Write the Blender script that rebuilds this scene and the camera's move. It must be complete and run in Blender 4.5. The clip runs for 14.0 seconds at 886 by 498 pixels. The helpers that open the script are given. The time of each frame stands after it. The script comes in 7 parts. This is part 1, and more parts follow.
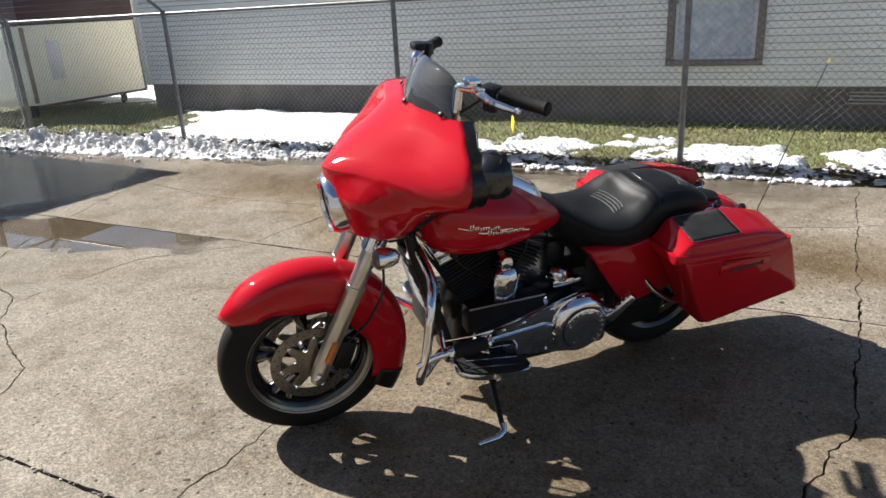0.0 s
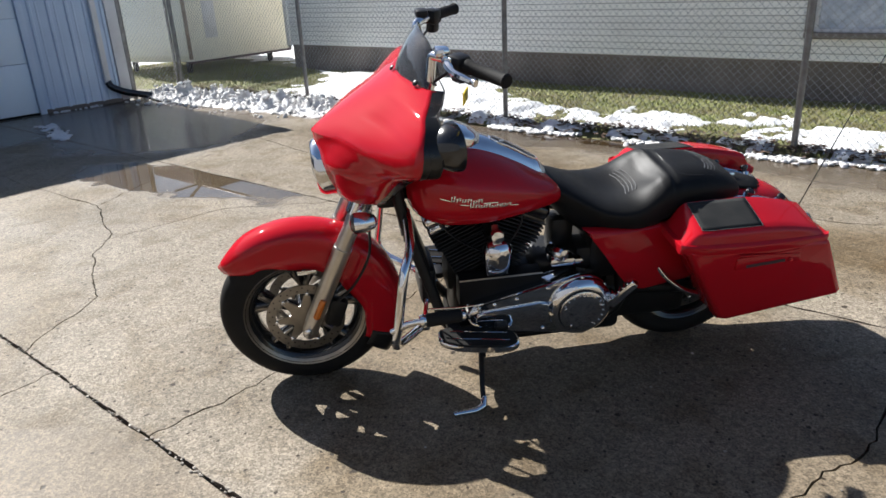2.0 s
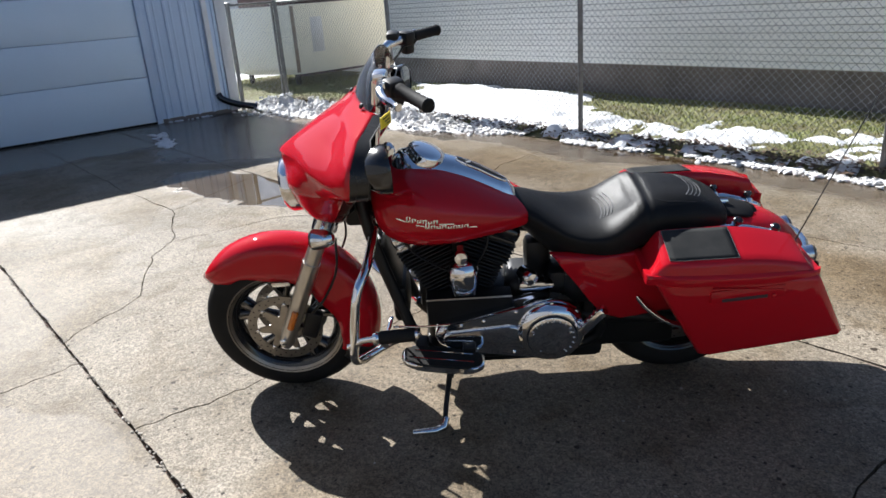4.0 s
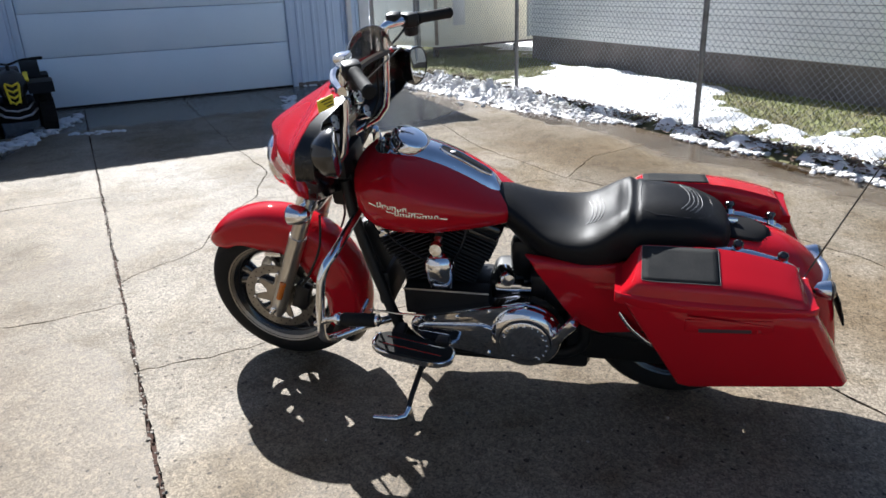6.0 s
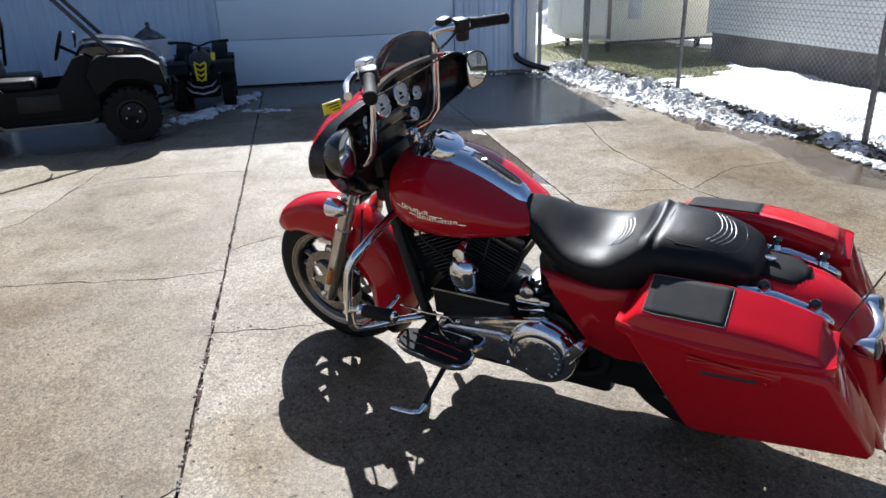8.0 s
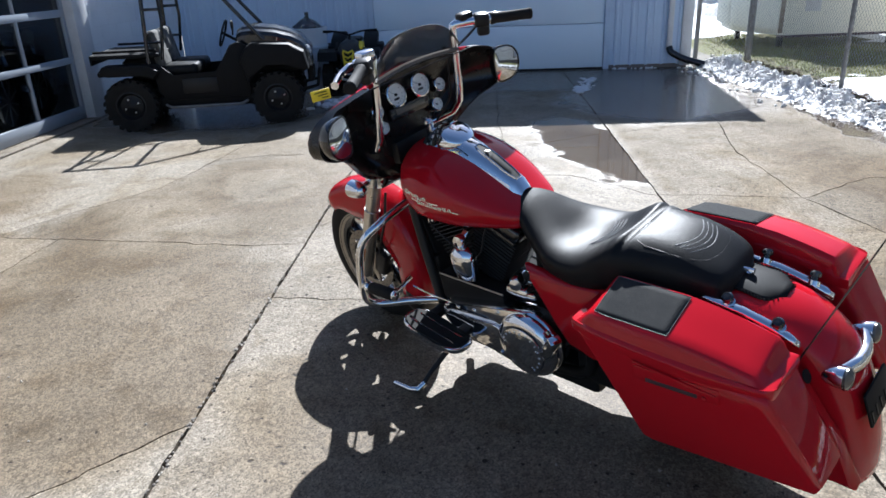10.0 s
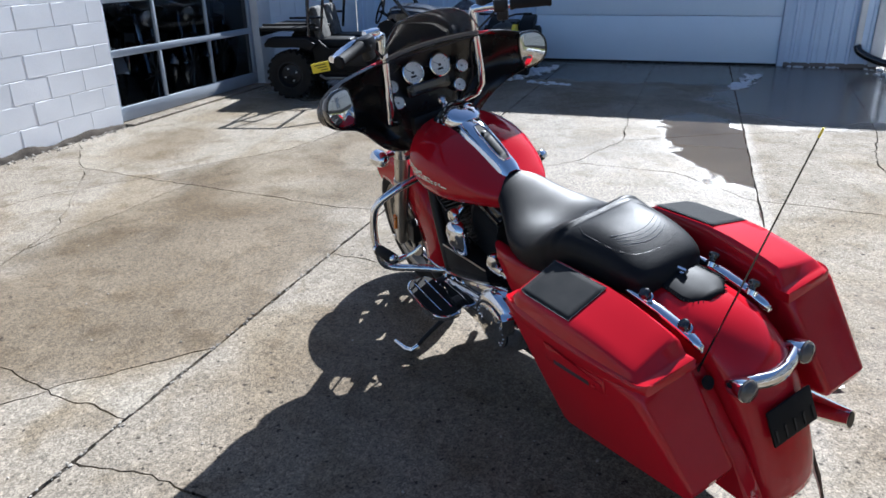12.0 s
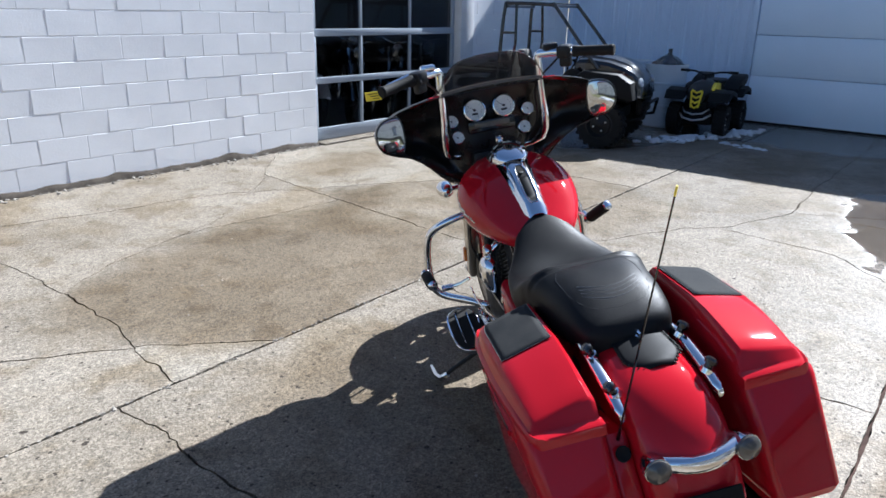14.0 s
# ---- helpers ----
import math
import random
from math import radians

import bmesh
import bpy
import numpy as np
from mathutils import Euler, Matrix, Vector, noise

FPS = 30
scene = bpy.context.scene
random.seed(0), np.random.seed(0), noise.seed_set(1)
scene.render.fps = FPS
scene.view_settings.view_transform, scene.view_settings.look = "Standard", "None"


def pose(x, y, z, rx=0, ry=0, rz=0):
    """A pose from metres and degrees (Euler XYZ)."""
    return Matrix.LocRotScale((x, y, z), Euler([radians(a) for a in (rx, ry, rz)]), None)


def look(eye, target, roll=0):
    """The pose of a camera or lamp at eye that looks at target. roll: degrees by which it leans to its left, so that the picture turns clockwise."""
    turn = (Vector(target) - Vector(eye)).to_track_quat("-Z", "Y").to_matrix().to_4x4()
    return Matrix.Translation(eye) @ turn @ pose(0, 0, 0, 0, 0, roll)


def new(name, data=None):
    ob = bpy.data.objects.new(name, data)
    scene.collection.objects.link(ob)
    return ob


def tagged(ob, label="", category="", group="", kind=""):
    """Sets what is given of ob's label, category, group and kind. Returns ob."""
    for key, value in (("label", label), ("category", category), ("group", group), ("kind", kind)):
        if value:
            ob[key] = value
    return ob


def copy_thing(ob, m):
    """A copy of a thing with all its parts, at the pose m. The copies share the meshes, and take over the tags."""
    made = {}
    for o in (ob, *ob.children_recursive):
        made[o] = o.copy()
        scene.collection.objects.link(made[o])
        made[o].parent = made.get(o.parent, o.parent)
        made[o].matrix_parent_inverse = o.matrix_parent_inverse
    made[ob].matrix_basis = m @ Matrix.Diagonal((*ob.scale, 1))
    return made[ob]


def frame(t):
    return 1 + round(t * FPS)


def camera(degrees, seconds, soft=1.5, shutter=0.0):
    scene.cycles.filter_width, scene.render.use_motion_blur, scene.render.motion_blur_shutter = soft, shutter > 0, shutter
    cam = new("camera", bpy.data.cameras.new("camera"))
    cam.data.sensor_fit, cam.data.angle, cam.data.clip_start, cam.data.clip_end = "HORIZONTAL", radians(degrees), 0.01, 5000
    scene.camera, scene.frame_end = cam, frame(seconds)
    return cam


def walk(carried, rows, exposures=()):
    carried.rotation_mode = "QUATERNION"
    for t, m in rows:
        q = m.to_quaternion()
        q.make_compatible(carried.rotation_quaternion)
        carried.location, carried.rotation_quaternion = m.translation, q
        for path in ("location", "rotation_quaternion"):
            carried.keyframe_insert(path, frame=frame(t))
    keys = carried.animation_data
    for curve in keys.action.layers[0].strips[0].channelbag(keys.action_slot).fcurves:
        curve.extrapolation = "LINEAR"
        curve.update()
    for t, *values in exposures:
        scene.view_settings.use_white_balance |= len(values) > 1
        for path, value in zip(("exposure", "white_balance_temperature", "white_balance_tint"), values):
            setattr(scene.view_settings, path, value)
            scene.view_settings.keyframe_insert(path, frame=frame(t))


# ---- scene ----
# Camera and its walk round the motorcycle
cam = camera(64.1, 14.0, soft=1.6)
PATH = [
    (0, (0.806, 0.658, 1.529), (-0.077, 2.329, 0.873), -3.1),
    (0.5, (0.965, 0.688, 1.527), (0.023, 2.328, 0.876), -2.8),
    (1, (1.071, 0.758, 1.513), (0.078, 2.361, 0.846), -3.0),
    (1.5, (1.175, 0.877, 1.512), (0.05, 2.376, 0.814), -2.2),
    (2, (1.28, 0.961, 1.511), (0.068, 2.378, 0.79), -2.9),
    (2.5, (1.445, 1.058, 1.527), (0.154, 2.415, 0.826), -2.8),
    (3, (1.564, 1.126, 1.533), (0.203, 2.427, 0.859), -3.2),
    (3.2, (1.59, 1.161, 1.523), (0.211, 2.441, 0.845), -4.0),
    (5.3, (1.887, 1.722, 1.517), (0.272, 2.674, 0.82), -0.7),
    (5.5, (1.924, 1.767, 1.518), (0.289, 2.673, 0.806), -0.8),
    (6, (1.967, 1.905, 1.512), (0.292, 2.73, 0.796), -2.1),
    (6.5, (1.977, 2.05, 1.528), (0.241, 2.707, 0.783), -2.5),
    (7, (2.015, 2.167, 1.548), (0.257, 2.747, 0.793), -2.3),
    (7.5, (2.103, 2.294, 1.552), (0.286, 2.726, 0.835), -1.5),
    (8, (2.152, 2.407, 1.557), (0.324, 2.761, 0.827), -1.6),
    (8.2, (2.147, 2.459, 1.548), (0.315, 2.788, 0.818), -2.0),
    (10.3, (2.318, 3.086, 1.561), (0.47, 2.922, 0.815), -2.8),
    (10.5, (2.323, 3.139, 1.555), (0.478, 2.958, 0.806), -3.3),
    (11, (2.308, 3.314, 1.543), (0.472, 3.016, 0.809), -1.5),
    (11.5, (2.296, 3.493, 1.536), (0.501, 3.066, 0.765), -1.8),
    (12, (2.327, 3.721, 1.55), (0.583, 3.111, 0.787), -1.2),
    (12.5, (2.319, 3.919, 1.54), (0.633, 3.146, 0.79), -0.9),
    (13, (2.222, 4.069, 1.533), (0.587, 3.163, 0.823), 0.4),
    (13.5, (2.131, 4.205, 1.529), (0.572, 3.149, 0.854), 1.1),
    (14, (2.057, 4.387, 1.525), (0.562, 3.225, 0.879), 1.3),
]
EXPOSURES = [(0.0, 1.18, 6020, 10), (3.0, 1.26, 5850, 10), (6.5, 1.35, 5700, 10), (11.0, 1.46, 5330, 10), (14.0, 1.53, 5290, 10)]
walk(cam, [(t, look(eye, target, roll)) for t, eye, target, roll in PATH], EXPOSURES)

# Sun and sky
SUN_EL, SUN_AZ = 41.0, (-1.0, 0.085)
world = bpy.data.worlds.new("world")
scene.world = world
world.use_nodes = True
wn = world.node_tree.nodes
sky = wn.new("ShaderNodeTexSky")
sky.sky_type, sky.sun_disc = "NISHITA", False
sky.sun_elevation, sky.sun_rotation = radians(SUN_EL), math.atan2(SUN_AZ[0], SUN_AZ[1])
wn["Background"].inputs["Strength"].default_value = 0.0415
world.node_tree.links.new(sky.outputs["Color"], wn["Background"].inputs["Color"])
sun_dir = Vector((SUN_AZ[0], SUN_AZ[1], 0)).normalized() * math.cos(radians(SUN_EL)) + Vector((0, 0, math.sin(radians(SUN_EL))))
sun = new("sun", bpy.data.lights.new("sun", "SUN"))
sun.data.energy, sun.data.angle, sun.data.color = 5.0, radians(0.5), (1.0, 0.93, 0.82)
sun.matrix_world = look(sun_dir * 30, (0, 0, 0))


# ---- materials ----
def mat(name, col, rough=0.6, metal=0.0, col2=None, scale=8.0, fine=120.0, bump=0.1, bdist=0.004, rvar=0.12, coat=0.0, island=0.0, rand=0.0, spec=0.5, trans=0.0, alpha=1.0):
    """A procedural surface: two colours mixed by a coarse and a fine noise, uneven gloss and a fine relief."""
    m = bpy.data.materials.new(name)
    m.use_nodes = True
    nt = m.node_tree
    n, ln = nt.nodes, nt.links.new
    b = n["Principled BSDF"]
    b.inputs["Metallic"].default_value = metal
    b.inputs["Specular IOR Level"].default_value = spec
    b.inputs["Coat Weight"].default_value = coat
    b.inputs["Coat Roughness"].default_value = 0.03
    b.inputs["Transmission Weight"].default_value = trans
    b.inputs["Alpha"].default_value = alpha
    geo = n.new("ShaderNodeNewGeometry")
    big = n.new("ShaderNodeTexNoise")
    big.inputs["Scale"].default_value, big.inputs["Detail"].default_value = scale, 5
    small = n.new("ShaderNodeTexNoise")
    small.inputs["Scale"].default_value, small.inputs["Detail"].default_value = fine, 3
    ln(geo.outputs["Position"], big.inputs["Vector"])
    ln(geo.outputs["Position"], small.inputs["Vector"])
    mix = n.new("ShaderNodeMix")
    mix.data_type = "RGBA"
    c2 = col2 if col2 else tuple(c * 0.8 for c in col)
    mix.inputs["A"].default_value, mix.inputs["B"].default_value = (*col, 1), (*c2, 1)
    add = n.new("ShaderNodeMath")
    add.operation = "MULTIPLY_ADD"
    add.inputs[1].default_value, add.inputs[2].default_value = 0.35, 0.0
    ln(small.outputs["Fac"], add.inputs[0])
    sm = n.new("ShaderNodeMath")
    sm.operation = "ADD"
    ln(big.outputs["Fac"], sm.inputs[0])
    ln(add.outputs[0], sm.inputs[1])
    ramp = n.new("ShaderNodeMapRange")
    ramp.inputs["From Min"].default_value, ramp.inputs["From Max"].default_value = 0.45, 0.9
    ln(sm.outputs[0], ramp.inputs["Value"])
    ln(ramp.outputs[0], mix.inputs["Factor"])
    out = mix.outputs["Result"]
    if rand or island:
        src = n.new("ShaderNodeObjectInfo").outputs["Random"] if rand else geo.outputs["Random Per Island"]
        hv = n.new("ShaderNodeHueSaturation")
        mr = n.new("ShaderNodeMapRange")
        k = rand or island
        mr.inputs["To Min"].default_value, mr.inputs["To Max"].default_value = 1 - k, 1 + k
        ln(src, mr.inputs["Value"])
        ln(mr.outputs[0], hv.inputs["Value"])
        ln(out, hv.inputs["Color"])
        out = hv.outputs["Color"]
    ln(out, b.inputs["Base Color"])
    rr = n.new("ShaderNodeMapRange")
    rr.inputs["To Min"].default_value, rr.inputs["To Max"].default_value = max(0.0, rough - rvar), min(1.0, rough + rvar)
    ln(big.outputs["Fac"], rr.inputs["Value"])
    ln(rr.outputs[0], b.inputs["Roughness"])
    if bump:
        bp = n.new("ShaderNodeBump")
        bp.inputs["Strength"].default_value, bp.inputs["Distance"].default_value = bump, bdist
        ln(small.outputs["Fac"], bp.inputs["Height"])
        ln(bp.outputs[0], b.inputs["Normal"])
    return m


def concrete_material(name, tint=(0.272, 0.236, 0.187), tint2=(0.170, 0.143, 0.107)):
    """Worn exterior concrete: aggregate, pits, brown stains, damp films, tinted-in shade under the vehicles and a
    melt-water dip.
    """
    m = mat(name, tint, 0.8, col2=tint2, scale=1.1, fine=90, bump=0.0, rand=0.07, spec=0.13)
    nt = m.node_tree
    n, ln = nt.nodes, nt.links.new
    b = n["Principled BSDF"]
    geo = n.new("ShaderNodeNewGeometry")
    pos = geo.outputs["Position"]
    base = b.inputs["Base Color"].links[0].from_socket

    def noise_fac(scale, detail=4, distortion=0.0):
        t = n.new("ShaderNodeTexNoise")
        t.inputs["Scale"].default_value, t.inputs["Detail"].default_value, t.inputs["Distortion"].default_value = scale, detail, distortion
        ln(pos, t.inputs["Vector"])
        return t

    def calc(op, a, c):
        t = n.new("ShaderNodeMath")
        t.operation = op
        for k, v in enumerate((a, c)):
            if isinstance(v, (int, float)):
                t.inputs[k].default_value = v
            else:
                ln(v, t.inputs[k])
        return t.outputs[0]

    def span(v, lo, hi, to_lo=0.0, to_hi=1.0):
        t = n.new("ShaderNodeMapRange")
        t.interpolation_type = "SMOOTHSTEP"
        t.inputs["From Min"].default_value, t.inputs["From Max"].default_value = lo, hi
        t.inputs["To Min"].default_value, t.inputs["To Max"].default_value = to_lo, to_hi
        ln(v, t.inputs["Value"])
        return t.outputs[0]

    def tinted(col, mask, mul):
        t = n.new("ShaderNodeMix")
        t.data_type, t.blend_type = "RGBA", "MULTIPLY"
        t.inputs["B"].default_value = (*mul, 1)
        ln(mask, t.inputs["Factor"])
        ln(col, t.inputs["A"])
        return t.outputs["Result"]

    # a strayed position, so that stains have ragged rims
    wob = noise_fac(2.2, 3)
    sub = n.new("ShaderNodeVectorMath")
    sub.operation = "MULTIPLY_ADD"
    sub.inputs[1].default_value, sub.inputs[2].default_value = (0.7, 0.7, 0), (-0.35, -0.35, 0)
    ln(wob.outputs["Color"], sub.inputs[0])
    stray = n.new("ShaderNodeVectorMath")
    ln(pos, stray.inputs[0])
    ln(sub.outputs[0], stray.inputs[1])

    def stain(cx, cy, rx, ry, turn, soft):
        t = n.new("ShaderNodeMapping")
        t.vector_type = "TEXTURE"
        t.inputs["Location"].default_value, t.inputs["Rotation"].default_value, t.inputs["Scale"].default_value = (cx, cy, 0), (0, 0, radians(turn)), (rx, ry, 1)
        ln(stray.outputs[0], t.inputs["Vector"])
        d = n.new("ShaderNodeVectorMath")
        d.operation = "LENGTH"
        ln(t.outputs[0], d.inputs[0])
        return span(d.outputs["Value"], 1 - soft, 1 + soft, 1.0, 0.0), d.outputs["Value"]

    sp = n.new("ShaderNodeSeparateXYZ")
    ln(pos, sp.inputs[0])
    st = n.new("ShaderNodeSeparateXYZ")
    ln(stray.outputs[0], st.inputs[0])
    X, Y, XS, YS = sp.outputs[0], sp.outputs[1], st.outputs[0], st.outputs[1]
    # aggregate at two sizes
    specks = []
    for sc in (170, 62):
        v = n.new("ShaderNodeTexVoronoi")
        v.inputs["Scale"].default_value = sc
        ln(pos, v.inputs["Vector"])
        c = n.new("ShaderNodeSeparateColor")
        ln(v.outputs["Color"], c.inputs[0])
        specks.append(c)
    col = base
    for c, k in zip(specks, (0.42, 0.20)):
        hv = n.new("ShaderNodeHueSaturation")
        ln(col, hv.inputs["Color"])
        mr = n.new("ShaderNodeMapRange")
        mr.inputs["To Min"].default_value, mr.inputs["To Max"].default_value = 1 - k, 1 + k
        ln(c.outputs[0], mr.inputs["Value"])
        ln(mr.outputs[0], hv.inputs["Value"])
        col = hv.outputs[0]
    # blotches of grime
    col = tinted(col, span(noise_fac(4.5, 6, 0.6).outputs["Fac"], 0.46, 0.72), (0.74, 0.70, 0.63))
    col = tinted(col, span(noise_fac(0.55, 5, 0.8).outputs["Fac"], 0.49, 0.60), (0.86, 0.81, 0.72))
    # chips knocked out of the surface, of two sizes, only in some places
    keep = None
    for sc, share, size in ((9.0, 0.06, 0.075), (23.0, 0.12, 0.16)):
        pit = n.new("ShaderNodeTexVoronoi")
        pit.voronoi_dimensions = "2D"
        pit.inputs["Scale"].default_value = sc
        ln(pos, pit.inputs["Vector"])
        pc = n.new("ShaderNodeSeparateColor")
        ln(pit.outputs["Color"], pc.inputs[0])
        reach = calc("ADD", pit.outputs["Distance"], calc("MULTIPLY", calc("SUBTRACT", noise_fac(sc * 3.2, 4).outputs["Fac"], 0.5), 0.55))
        hit = calc("MAXIMUM", span(reach, size * 0.72, size), calc("GREATER_THAN", pc.outputs[0], calc("MULTIPLY", span(Y, 1.85, 1.95, 0.35, 1.0), share)))
        keep = hit if keep is None else calc("MINIMUM", keep, hit)
    mk = n.new("ShaderNodeMix")
    mk.data_type = "RGBA"
    mk.inputs["A"].default_value = (0.052, 0.042, 0.032, 1)
    ln(keep, mk.inputs["Factor"])
    ln(col, mk.inputs["B"])
    col = mk.outputs["Result"]
    # brown damp stains, with the motorcycle's shadow deepened in the same mask
    damp_and_shade = calc("MULTIPLY", stain(-0.50, 1.10, 1.22, 0.85, 0, 0.16)[0], calc("LESS_THAN", Y, 1.89))
    # damp patch below the motorcycle, tinted darker to deepen its shadow
    damp_and_shade = calc("MAXIMUM", damp_and_shade, calc("MULTIPLY", stain(0.15, 3.1, 1.25, 0.95, 0, 0.3)[0], 0.75))
    for args in ((-2.9, -0.75, 0.75, 0.42, 10, 0.5), (-1.6, 0.55, 0.75, 0.20, 25, 0.6), (2.4, 0.2, 0.9, 0.5, 0, 0.4), (0.2, 5.0, 1.6, 0.45, 8, 0.5), (-3.2, 5.8, 1.6, 0.5, -4, 0.5), (2.7, 3.2, 0.7, 0.5, 0, 0.5)):
        damp_and_shade = calc("MAXIMUM", damp_and_shade, stain(*args)[0])
    ring = stain(-3.1, 1.28, 0.56, 0.46, 20, 0.1)[1]
    rim = calc("MULTIPLY", span(ring, 0.80, 1.0), span(ring, 1.0, 1.7, 1.0, 0.0))
    damp_and_shade = calc("MAXIMUM", damp_and_shade, calc("MULTIPLY", rim, 0.8))
    col = tinted(col, damp_and_shade, (0.70, 0.64, 0.55))
    # wet film by the doors and along the snow, and shade tinted in under the buggy
    film_and_shade = calc("MAXIMUM", span(XS, -7.35, -7.05, 1.0, 0.0), calc("MULTIPLY", span(YS, 6.25, 6.55), span(XS, 0.0, 2.5, 1.0, 0.0)))
    # wet patch under the buggy, also darkening the ground where its shade lies
    film_and_shade = calc("MAXIMUM", film_and_shade, stain(-6.3, -0.25, 1.25, 1.5, 0, 0.2)[0])
    film_and_shade = calc("MAXIMUM", film_and_shade, stain(-6.5, 5.1, 1.5, 1.15, -8, 0.22)[0])
    col = tinted(col, film_and_shade, (0.52, 0.48, 0.44))
    # melt water standing against the joint
    pool = calc("MULTIPLY", stain(-4.05, 4.02, 1.35, 0.42, 12, 0.16)[0], calc("LESS_THAN", Y, 4.24))
    pool = calc("MAXIMUM", pool, stain(-5.3, 6.45, 1.25, 0.13, -3, 0.15)[0])
    pool = calc("MAXIMUM", pool, stain(-2.0, 6.80, 0.8, 0.09, 0, 0.2)[0])
    col = tinted(col, pool, (0.42, 0.37, 0.30))
    ln(col, b.inputs["Base Color"])
    sheen = span(calc("ADD", noise_fac(0.9, 4, 0.4).outputs["Fac"], span(X, -4.5, -0.5, 0.14, 0.0)), 0.48, 0.68, 0.64, 0.50)
    # the slabs towards the lawn have dried and turned dull
    sheen = calc("MAXIMUM", sheen, span(Y, 4.15, 4.35, 0.0, 0.72))
    rough = calc("MINIMUM", sheen, span(damp_and_shade, 0.2, 0.8, 0.7, 0.54))
    rough = calc("MINIMUM", rough, calc("SUBTRACT", 0.7, calc("MULTIPLY", film_and_shade, 0.54)))
    rough = calc("MINIMUM", rough, calc("SUBTRACT", 0.7, calc("MULTIPLY", pool, 0.68)))
    ln(rough, b.inputs["Roughness"])
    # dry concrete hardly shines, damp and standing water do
    wet = calc("MAXIMUM", calc("MULTIPLY", film_and_shade, 0.75), calc("MAXIMUM", pool, calc("MULTIPLY", damp_and_shade, 0.06)))
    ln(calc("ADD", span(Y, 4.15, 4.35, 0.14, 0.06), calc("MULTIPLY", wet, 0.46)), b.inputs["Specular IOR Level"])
    bp = n.new("ShaderNodeBump")
    bp.inputs["Distance"].default_value = 0.005
    dry = calc("SUBTRACT", 1.0, calc("MAXIMUM", pool, calc("MULTIPLY", film_and_shade, 0.6)))
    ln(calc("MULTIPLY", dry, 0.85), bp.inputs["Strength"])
    ln(calc("ADD", calc("MULTIPLY", keep, 1.2), calc("ADD", specks[0].outputs[1], calc("MULTIPLY", specks[1].outputs[1], 0.6))), bp.inputs["Height"])
    ln(bp.outputs[0], b.inputs["Normal"])
    return m


def glass_material(name, tint, gloss=0.03, shine=1.0, sky_veil=0.0):
    """Thin sheet of clear or smoked glass: part see-through, part mirror."""
    m = bpy.data.materials.new(name)
    m.use_nodes = True
    nt = m.node_tree
    n, ln = nt.nodes, nt.links.new
    n.remove(n["Principled BSDF"])
    tr, gl, mx, fr = n.new("ShaderNodeBsdfTransparent"), n.new("ShaderNodeBsdfGlossy"), n.new("ShaderNodeMixShader"), n.new("ShaderNodeLayerWeight")
    tr.inputs[0].default_value = (*tint, 1)
    gl.inputs["Roughness"].default_value = gloss
    fr.inputs["Blend"].default_value = 0.5
    no = n.new("ShaderNodeTexNoise")
    no.inputs["Scale"].default_value = 6
    bp = n.new("ShaderNodeBump")
    bp.inputs["Strength"].default_value, bp.inputs["Distance"].default_value = 0.05, 0.01
    ln(no.outputs["Fac"], bp.inputs["Height"])
    ln(bp.outputs[0], gl.inputs["Normal"])
    sc = n.new("ShaderNodeMath")
    sc.operation = "MULTIPLY_ADD"
    sc.inputs[1].default_value, sc.inputs[2].default_value = 0.9 * shine, 0.035 * shine
    pw = n.new("ShaderNodeMath")
    pw.operation = "POWER"
    pw.inputs[1].default_value = 4.5
    ln(fr.outputs["Facing"], pw.inputs[0])
    ln(pw.outputs[0], sc.inputs[0])
    ln(sc.outputs[0], mx.inputs[0])
    ln(tr.outputs[0], mx.inputs[1])
    ln(gl.outputs[0], mx.inputs[2])
    out = mx.outputs[0]
    # pale diffuse mix standing in for sky reflected by the screen
    if sky_veil:
        df, dm = n.new("ShaderNodeBsdfDiffuse"), n.new("ShaderNodeMixShader")
        df.inputs[0].default_value = (0.55, 0.56, 0.58, 1)
        dm.inputs[0].default_value = sky_veil
        ln(out, dm.inputs[1])
        ln(df.outputs[0], dm.inputs[2])
        out = dm.outputs[0]
    ln(out, n["Material Output"].inputs[0])
    return m


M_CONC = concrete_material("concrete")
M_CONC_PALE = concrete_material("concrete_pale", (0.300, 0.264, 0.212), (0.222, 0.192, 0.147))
M_GROUND = mat("gravel_ground", (0.20, 0.18, 0.15), 0.95, col2=(0.11, 0.10, 0.085), scale=1.5, fine=40, bump=0.6, bdist=0.01)
M_RED = mat("red_paint", (0.42, 0.0075, 0.015), 0.55, col2=(0.39, 0.0065, 0.013), scale=3, fine=400, bump=0.0, rvar=0.04, coat=0.72, spec=0.0)
M_CHROME = mat("chrome", (0.82, 0.83, 0.85), 0.07, 1.0, col2=(0.72, 0.73, 0.75), scale=12, fine=200, bump=0.02, bdist=0.001, rvar=0.05)
M_DISC = mat("disc_steel", (0.27, 0.25, 0.225), 0.38, 1.0, col2=(0.20, 0.185, 0.165), scale=20, fine=260, bump=0.05, rvar=0.1)
M_RIM = mat("machined_rim", (0.34, 0.31, 0.27), 0.36, 1.0, col2=(0.26, 0.235, 0.20), scale=20, fine=260, bump=0.05, rvar=0.1)
M_ALU = mat("brushed_aluminium", (0.62, 0.60, 0.56), 0.32, 1.0, col2=(0.50, 0.48, 0.45), scale=20, fine=260, bump=0.05, rvar=0.1)
M_BLACK = mat("black_plastic", (0.008, 0.008, 0.009), 0.42, spec=0.28, col2=(0.013, 0.0125, 0.0125), scale=10, fine=300, bump=0.1, bdist=0.001)
